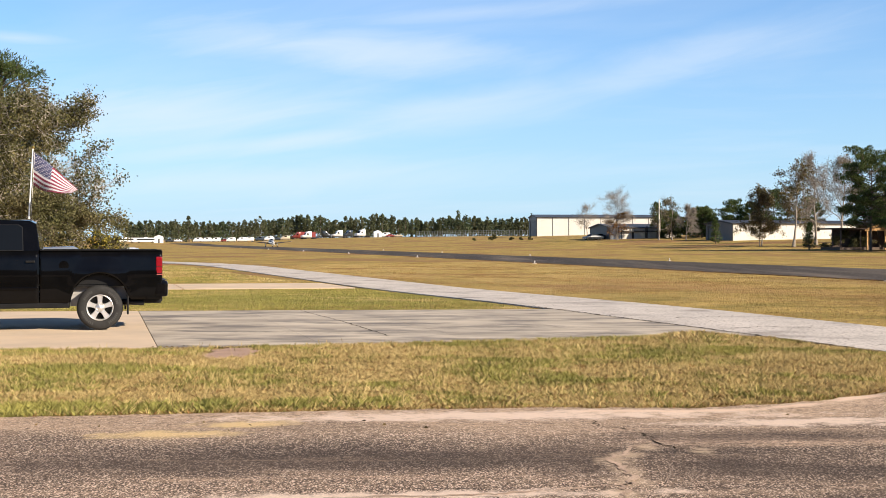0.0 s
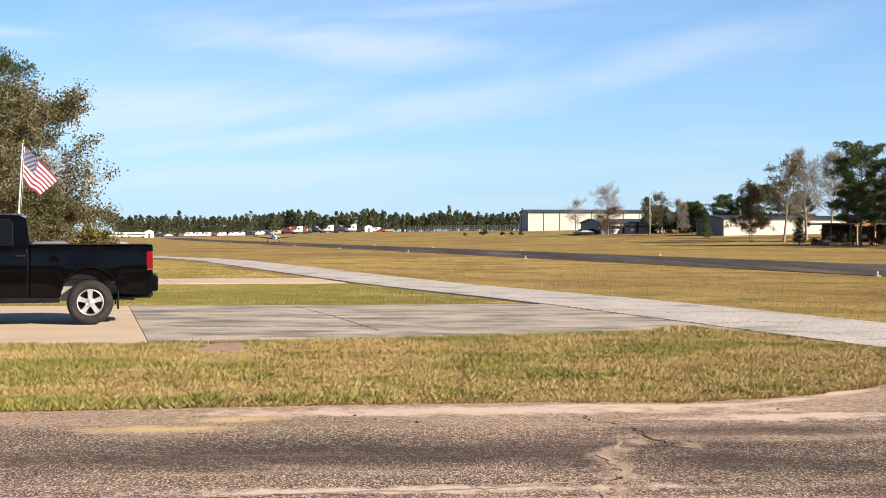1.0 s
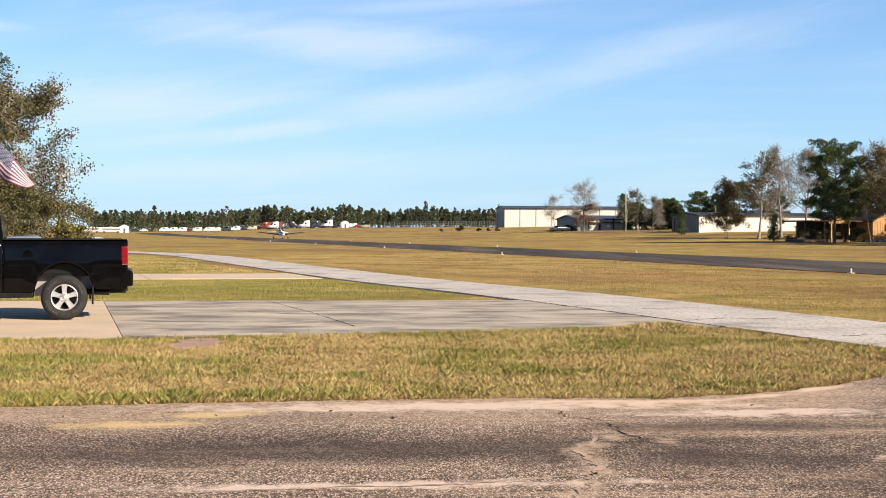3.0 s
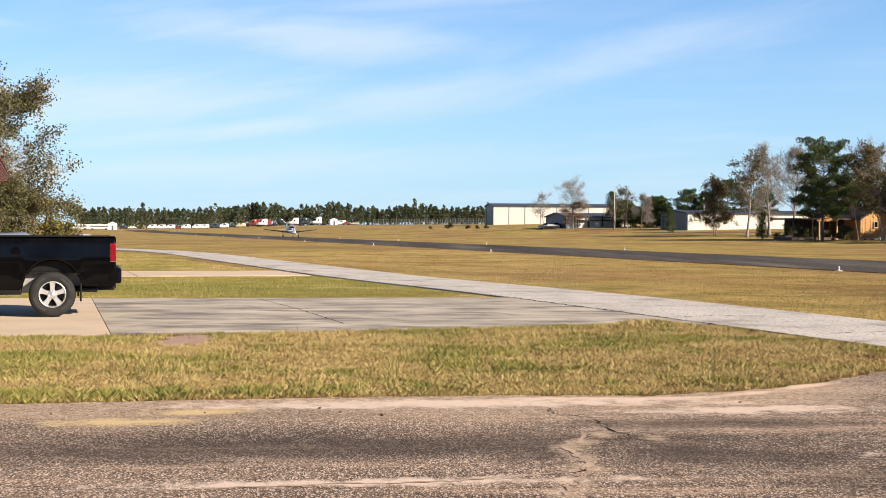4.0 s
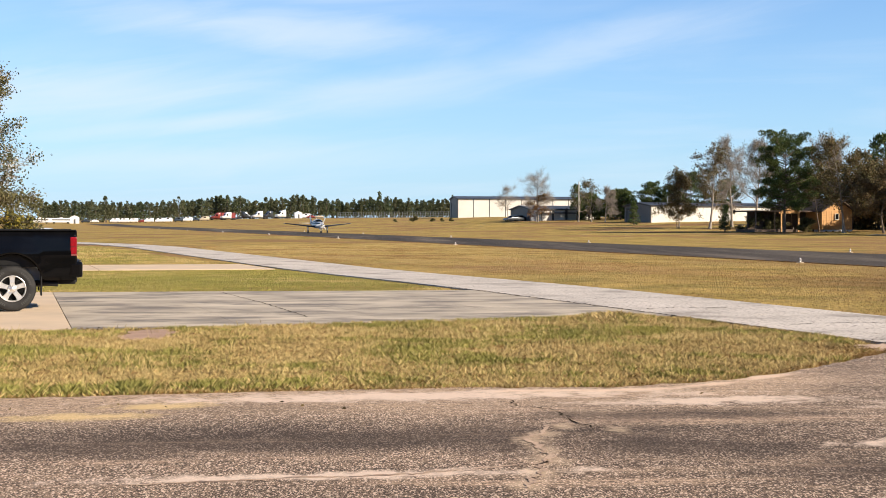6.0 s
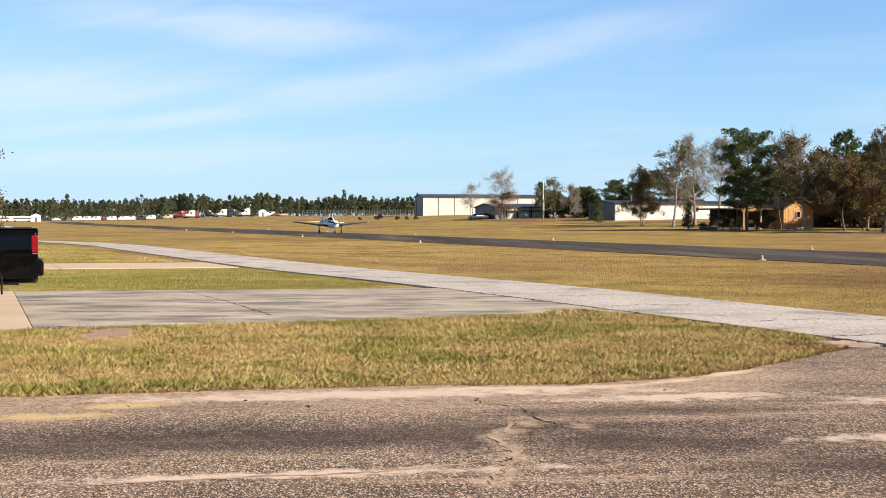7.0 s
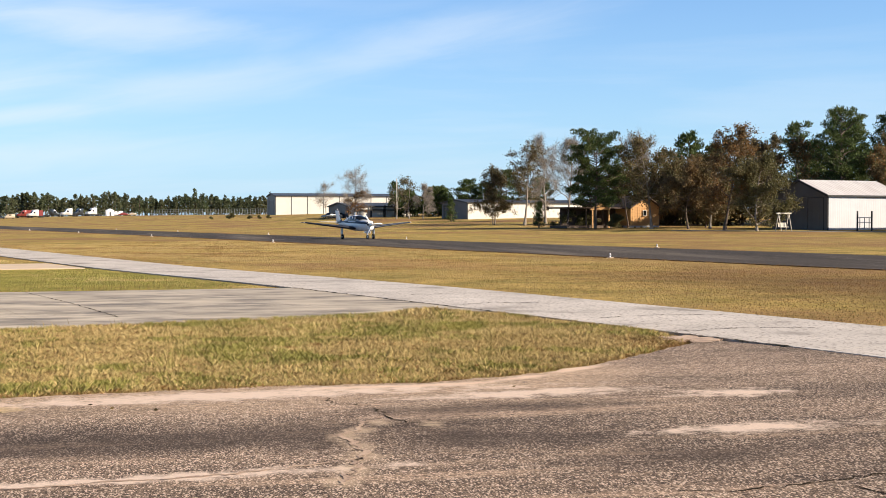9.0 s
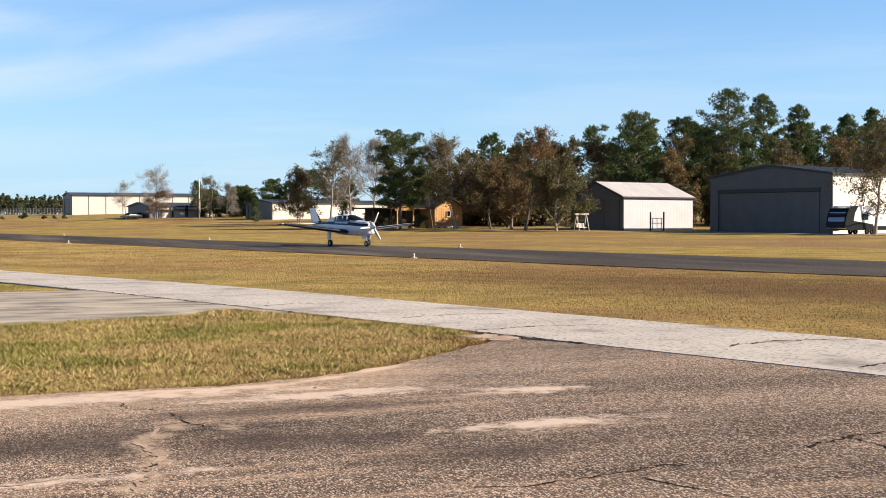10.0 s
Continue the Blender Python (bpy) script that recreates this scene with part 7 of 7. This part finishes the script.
# ---- the far parking line ----
def build_semi(m, label, cab_mat, trailer_mat=None):
    t = thing("semi_truck", m, label, "truck")
    part("cab", loft([[Vector((x, -1.2, 0.9)), Vector((x, -1.2, z - 0.3)), Vector((x, -1.0, z)), Vector((x, 1.0, z)), Vector((x, 1.2, z - 0.3)), Vector((x, 1.2, 0.9))] for x, z in ((-3.6, 2.0), (-1.9, 2.2), (-1.2, 3.2), (-0.4, 3.9), (1.6, 4.0))]), cab_mat, t)
    part("windscreen", loft([[Vector((-1.95, -1.0, 2.25)), Vector((-1.95, 1.0, 2.25)), Vector((-1.8, 1.0, 2.2)), Vector((-1.8, -1.0, 2.2))], [Vector((-1.28, -0.95, 3.15)), Vector((-1.28, 0.95, 3.15)), Vector((-1.1, 0.95, 3.1)), Vector((-1.1, -0.95, 3.1))]], smooth=False), GLASS_DARK, t)
    for side in (-1, 1):
        part("side_window", cube(-1.0, -0.1, side * 1.205 - 0.02, side * 1.205 + 0.02, 2.2, 3.0), GLASS_DARK, t)
        for x in (-2.9, 2.6, 3.8):
            w = lathe([(0.2, 0.15), (0.5, 0.15), (0.52, 0.1), (0.52, -0.1), (0.5, -0.15), (0.2, -0.15)], n=16)
            w.transform(Matrix.Translation((x, side * 1.05, 0.52)))
            part("wheel", w, RUBBER, t)
    part("chassis", cube(-3.4, 4.4, -0.5, 0.5, 0.6, 1.0), STEEL_DARK, t)
    if trailer_mat:
        part("box_body", cube(1.8, 9.0, -1.25, 1.25, 1.1, 3.9, 0.05), trailer_mat, t)
    return t


def build_far_line():
    def spot(az, d, turn=0.0):
        x, y = d * math.sin(radians(az)), d * math.cos(radians(az))
        return pose(x, y, height(x, y), 0, 0, turn)

    f = 2207.5
    row = [(545, 640, 30, CAR_WHITE, None), (600, 625, 20, CAR_WHITE, None), (640, 620, 40, CAR_WHITE, None), (575, 660, 200, CAR_DARK, None), (528, 660, 15, CAR_RED, CAR_RED), (618, 660, 30, CAR_DARK, None)]
    for x, d, turn, cm, tm in row:
        build_semi(spot(math.degrees(math.atan((x - 784) / f)), d, turn), {CAR_WHITE: "white tractor unit parked in the far lot", CAR_RED: "red box truck parked in the far lot", CAR_DARK: "dark tractor unit parked in the far lot"}[cm], cm, tm)
    cars = [(350, 640, "van", CAR_WHITE), (366, 640, "van", CAR_WHITE), (382, 650, "van", CAR_WHITE), (398, 650, "sedan", CAR_RED), (409, 645, "van", CAR_WHITE), (428, 640, "van", CAR_WHITE), (441, 645, "van", CAR_WHITE), (460, 655, "van", CAR_DARK), (476, 655, "van", CAR_WHITE), (490, 660, "sedan", CAR_DARK), (505, 640, "van", CAR_TAN), (690, 620, "sedan", CAR_RED), (681, 625, "van", CAR_WHITE), (315, 640, "sedan", CAR_WHITE), (300, 640, "sedan", CAR_DARK), (705, 625, "sedan", CAR_TAN)]
    names = {CAR_WHITE: "white", CAR_RED: "red", CAR_DARK: "dark", CAR_TAN: "tan"}
    for x, d, kind, cm in cars:
        build_car(spot(math.degrees(math.atan((x - 784) / f)), d, 10), "parked_van" if kind == "van" else "parked_car", names[cm] + (" van" if kind == "van" else " car") + " parked in the far lot", 4.8 if kind == "van" else 4.4, 1.9, 2.3 if kind == "van" else 1.6, cm, kind)
    # motor homes at the left end, a white shed, a white store
    for x, d, ln in ((222, 560, 9.0), (258, 560, 9.5)):
        m = spot(math.degrees(math.atan((x - 784) / f)), d, 12)
        r = thing("motor_home", m, "long white motor home parked by the field", "motor home")
        part("body", cube(-ln / 2, ln / 2, -1.2, 1.2, 0.5, 2.4, 0.15), CAR_WHITE, r)
        part("window_band", cube(-ln / 2 + 1, ln / 2 - 1, -1.225, -1.19, 1.4, 1.85), GLASS_DARK, r)
        part("roof_unit", cube(-0.6, 0.8, -0.4, 0.4, 2.4, 2.65, 0.05), CAR_WHITE, r)
        for q in (-0.3, 0.3):
            w = lathe([(0.15, 1.2), (0.42, 1.2), (0.42, 1.0), (0.15, 1.0)], n=14)
            w.transform(Matrix.Translation((q * ln, -2.2, 0.42)))
            part("wheel", w, RUBBER, r)
    for x, d, w_, h_, nm in ((281, 570, 4.0, 3.6, "small white gabled shed by the far lot"), (668, 610, 3.6, 3.4, "white storage box by the far lot")):
        m = spot(math.degrees(math.atan((x - 784) / f)), d, 14)
        s_ = thing("small_shed", m, nm, "shed")
        part("body", cube(-w_ / 2, w_ / 2, -1.5, 1.5, 0, h_ * 0.75), CAR_WHITE, s_)
        roof = bmesh.new()
        pts = [(-w_ / 2 - 0.15, h_ * 0.75), (w_ / 2 + 0.15, h_ * 0.75), (0, h_)]
        a = [roof.verts.new((x_, -1.6, z_)) for x_, z_ in pts]
        b = [roof.verts.new((x_, 1.6, z_)) for x_, z_ in pts]
        roof.faces.new(a)
        roof.faces.new(b[::-1])
        for i in range(3):
            roof.faces.new((a[i], b[i], b[(i + 1) % 3], a[(i + 1) % 3]))
        bmesh.ops.recalc_face_normals(roof, faces=roof.faces[:])
        part("roof", roof, CAR_WHITE, s_)
        part("door", cube(-0.4, 0.4, -1.53, -1.5, 0, 1.9), STEEL_SHADE_GREY, s_)
    # chain-link fence before the pines
    fe = thing("fence", pose(0, 0, 0), "long grey chain-link fence before the pines", "fence")
    prev = None
    for i in range(46):
        az = -1.2 + i * 0.118
        d = 520 - 1.2 * i
        x, y = d * math.sin(radians(az)), d * math.cos(radians(az))
        z = height(x, y)
        part("post", cube(x - 0.06, x + 0.06, y - 0.06, y + 0.06, z - 0.1, z + 2.3), GALV, fe)
        if prev:
            for hz in (0.1, 0.75, 1.5, 2.25):
                part("rail", tube(bmesh.new(), (prev[0], prev[1], prev[2] + hz), (x, y, z + hz), 0.035, n=4, caps=False), GALV, fe)
        prev = (x, y, z)
    for i, (s_, u_, h_) in enumerate(((94.9, 290.9, 1.5), (97, 283, 0.7), (98, 279, 0.7), (99.5, 276, 0.8), (93, 300, 0.6))):
        broadleaf(field(s_, u_), "small round shrub in the open field", 70 + i, h_, h_ * 0.6, DULL_LEAVES, 7, 0.25, BARK_BROWN, first=0.05, limbs=6, puff=0.2, name="shrub", levels=2)


build_far_line()
build_slabs()

# ---- grass ----
BLADE_DRY = mat("dry_grass_blades", (0.51, 0.39, 0.175), (0.39, 0.285, 0.118), scale=0.8, rough=0.75, spec=0.2, island=0.28)
BLADE_BROWN = mat("brown_grass_blades", (0.30, 0.165, 0.064), (0.18, 0.105, 0.043), scale=0.8, rough=0.8, spec=0.1, island=0.35)
BLADE_GREEN = mat("green_grass_blades", (0.275, 0.25, 0.065), (0.19, 0.185, 0.048), scale=0.8, rough=0.75, spec=0.2, island=0.35)


def inside(x, y, poly):
    odd = np.zeros(len(x), bool)
    n = len(poly)
    for i in range(n):
        (x0, y0), (x1, y1) = poly[i], poly[(i + 1) % n]
        hit = ((y0 > y) != (y1 > y)) & (x < (x1 - x0) * (y - y0) / (y1 - y0 + 1e-12) + x0)
        odd ^= hit
    return odd


def blades(name, x, y, tall, wide, rng, material, label, lean=0.5):
    n = len(x)
    z = np.array([height(a, b) for a, b in zip(x, y)]) - 0.025
    a = rng.uniform(0, math.tau, n)
    h = tall * rng.uniform(0.45, 1.25, n)
    ln = lean * rng.uniform(0.1, 1.2, n) * h
    dx, dy = np.cos(a) * ln, np.sin(a) * ln
    b = rng.uniform(0, math.tau, n)
    wx, wy = np.cos(b) * wide, np.sin(b) * wide
    v = np.stack([np.stack([x - wx, y - wy, z], 1), np.stack([x + wx, y + wy, z], 1), np.stack([x + dx * 0.45 + wx * 0.7, y + dy * 0.45 + wy * 0.7, z + h * 0.65], 1), np.stack([x + dx, y + dy, z + h], 1)], 1)
    tagged(new(name, card_mesh(name, v.reshape(-1, 3), material)), label, "grass", kind="stuff")


def build_grass():
    rng = np.random.default_rng(21)
    soil = [(-14, 10.7), (-8, 11.15), (-4.1, 11.46), (-1, 11.94), (1.3, 12.14), (2.4, 12.14), (3.0, 12.36), (3.75, 12.66), (4.6, 13.34), (5.7, 14.4), (6.95, 15.75), (6.35, 17.9), (5.35, 20.9), (4.3, 21.25), (-2.6, 19.15), (-4.3, 18.68), (-14, 17.9)]
    tagged(mesh_object("verge", prism(soil, -0.1, -0.002), THATCH), "brown thatch and soil under the roadside grass", "ground", kind="structure")
    strip = [(-14, 10.65), (-8, 11.1), (-4.1, 11.42), (-1, 11.9), (1.3, 12.1), (2.4, 12.1), (3.0, 12.32), (3.75, 12.62), (4.6, 13.3), (5.7, 14.35), (7.0, 15.75), (6.45, 17.9), (5.45, 20.9), (4.3, 21.3), (-2.6, 19.2), (-4.3, 18.7), (-14, 17.95)]
    n = 780000
    x, y = rng.uniform(-9.5, 7.2, n), rng.uniform(10.6, 21.4, n)
    ok = inside(x, y, strip) & (((x + 3.08) / 0.42) ** 2 + ((y - 18.1) / 0.85) ** 2 + 0.25 * rng.normal(size=n) > 1)
    ok &= np.hypot(x - 7.0, y - 15.85) > 0.35 + 0.35 * rng.random(n)  # worn bare tip
    ok &= rng.random(n) < np.clip(1.55 - (y - 11) * 0.06, 0.4, 1)
    x, y = x[ok], y[ok]
    pn = np.array([noise.noise(Vector((a * 0.55, b * 0.8, 0))) + 0.6 * noise.noise(Vector((a * 2.4, b * 2.4, 4))) for a, b in zip(x, y)])
    tuft = np.array([noise.noise(Vector((a * 6.0, b * 6.0, 8))) for a, b in zip(x, y)])
    lip = np.interp(x, [q[0] for q in strip[:11]], [q[1] for q in strip[:11]])  # the road's edge
    fringe = np.exp(-((y - lip - 0.45) / 0.35) ** 2) * np.clip((1.0 - x) / 3, 0, 1)
    lush = np.exp(-((x - 4.1) / 0.45) ** 2 - ((y - 18.3) / 0.9) ** 2)
    green = pn + tuft * 0.3 + rng.normal(size=len(x)) * 0.26 + 0.5 * fringe + 0.9 * lush - 0.35 * np.clip((x - 4.3) / 1.5, 0, 1) * (y < 18) > 0.20
    dead = ~green & ((rng.random(len(x)) < 0.13 + 0.5 * np.exp(-((y - lip) / 0.14) ** 2) + 0.6 * np.exp(-((x - 6.2) / 0.6) ** 2 - ((y - 15.2) / 0.7) ** 2)) | (tuft + rng.normal(size=len(x)) * 0.12 < -0.38))
    dry = ~green & ~dead
    tall = 0.042 + 0.022 * np.clip(pn + 0.3, 0, 1) + 0.036 * np.clip(tuft, 0, 1) + 0.034 * fringe + 0.10 * np.exp(-((x - 4.2) / 0.6) ** 2 - ((y - 20.6) / 0.6) ** 2)
    blades("grass_dry", x[dry], y[dry], tall[dry], 0.0026, rng, BLADE_DRY, "short dry straw-coloured grass by the road", 1.0)
    blades("grass_dead", x[dead], y[dead], tall[dead] * 0.9, 0.0030, rng, BLADE_BROWN, "matted dead brown grass by the road", 1.3)
    blades("grass_green", x[green], y[green], tall[green], 0.0026, rng, BLADE_GREEN, "short green grass among the dry blades", 0.9)
    # seed stalks standing above the turf
    m = 1700
    cx, cy = rng.uniform(-6, 5.5, 170), rng.uniform(11.8, 19.5, 170)
    k = rng.integers(0, 170, m)
    x, y = cx[k] + rng.normal(size=m) * 0.16, cy[k] + rng.normal(size=m) * 0.14
    ok = inside(x, y, strip)
    blades("seed_stalks", x[ok], y[ok], np.full(ok.sum(), 0.135), 0.0014, rng, BLADE_DRY, "thin pale seed stalks above the turf", 0.35)
    # ragged grass along the runway's edges
    n = 26000
    u = 5 + 190 * rng.random(n) ** 1.4
    near_side = rng.random(n) < 0.6
    across = np.where(near_side, 33.3, 46.4) + (np.where(near_side, 1, -1) * rng.normal(size=n) * 0.34) * (0.35 + 2.0 * np.array([abs(noise.noise(Vector((q * 0.5, 3, 1)))) for q in u]))
    ca, sa = math.cos(radians(15.8)), math.sin(radians(15.8))
    blades("runway_edge_grass", across * ca - u * sa, across * sa + u * ca, np.full(n, 0.055), 0.010, rng, BLADE_BROWN, "dry grass creeping over the runway's edge", 1.0)
    # lawn between the paved strips and out over the field
    zones = [
        ("lawn", [(-24, 28.9), (2.4, 29.4), (-2.9, 45.6), (-24, 41.8)], 240000, 0.034, 0.0076, 1.05),
        ("meadow", [(-6, 52.5), (-30, 49), (-30, 95), (-18, 86)], 90000, 0.04, 0.011, 0.62),
        ("field_grass", [(16.2, 0), (12.6, 11), (9.6, 19.9), (5.9, 31), (1.3, 44.5), (-4.9, 63), (-12, 86), (3.5, 104), (23.8, 38), (30, 15), (33, 0)], 540000, 0.034, 0.0066, 0.12),
    ]
    for name, poly, n, tall, wide, share in zones:
        xs, ys = [p[0] for p in poly], [p[1] for p in poly]
        x = rng.uniform(min(xs), max(xs), n)
        y = min(ys) + (max(ys) - min(ys)) * rng.random(n) ** 1.25
        ok = inside(x, y, poly)
        x, y = x[ok], y[ok]
        pn = np.array([noise.noise(Vector((a * 0.22, b * 0.30, 2))) + 0.7 * noise.noise(Vector((a * 0.8, b * 0.9, 5))) for a, b in zip(x, y)])
        green = pn + rng.normal(size=len(x)) * 0.35 > (0.5 - share)
        grown = np.clip(y / 40, 0.8, 1.8)
        ca, sa = math.cos(radians(18)), math.sin(radians(18))
        ex, ey = ((x - 20) * ca + (y - 23) * sa) / 7.0, (-(x - 20) * sa + (y - 23) * ca) / 19
        brown = (np.hypot(ex, ey) + pn * 0.6 + rng.normal(size=len(x)) * 0.25 < 1.05) & (rng.random(len(x)) < 0.85)
        if name == "field_grass":
            brown |= (rng.random(len(x)) < 0.30 + 0.9 * np.clip(pn, -0.5, 0.6))
        if brown.sum() > 50:
            blades(name + "_brown", x[brown], y[brown], tall * (0.8 + 0.2 * grown[brown]), wide * grown[brown], rng, BLADE_BROWN, "burnt brown grass in the open field", 0.9)
        x, y, green, grown = x[~brown], y[~brown], green[~brown], grown[~brown]
        blades(name + "_dry", x[~green], y[~green], tall * (0.8 + 0.2 * grown[~green]), wide * grown[~green], rng, BLADE_DRY, "dry yellow winter grass of the airfield", 0.9)
        blades(name + "_green", x[green], y[green], tall * (0.8 + 0.2 * grown[green]), wide * grown[green], rng, BLADE_GREEN, "greener winter grass of the airfield", 0.9)


build_grass()


def motions():
    # the take-off roll, gathering speed
    rows = []
    for k in range(0, 21):
        t = k * 0.5
        u = 312.9 - 18.96 * t - 0.5357 * t * t - 0.8 * step(8.7, 10, t) + 0.35 * step(7, 8.3, t) * (1 - step(8.6, 9.6, t))
        rows.append((t, field(43.8, u, 0.01)))
    walk(airplane, rows)
    walk(propeller, [(k / 30, pose(0, -2.78, 1.27, 0, 78 * k + 25, 0)) for k in range(301)])
    for w, (x, y, r) in plane_wheels:
        walk(w, [(k / 30, pose(x, y, r, 70 * k, 0, 0)) for k in range(301)])
    for ob, i, j in flag_panels:
        walk(ob, [(k / 10, cloth_frame(i, j, k / 10)[0]) for k in range(101)])


motions()
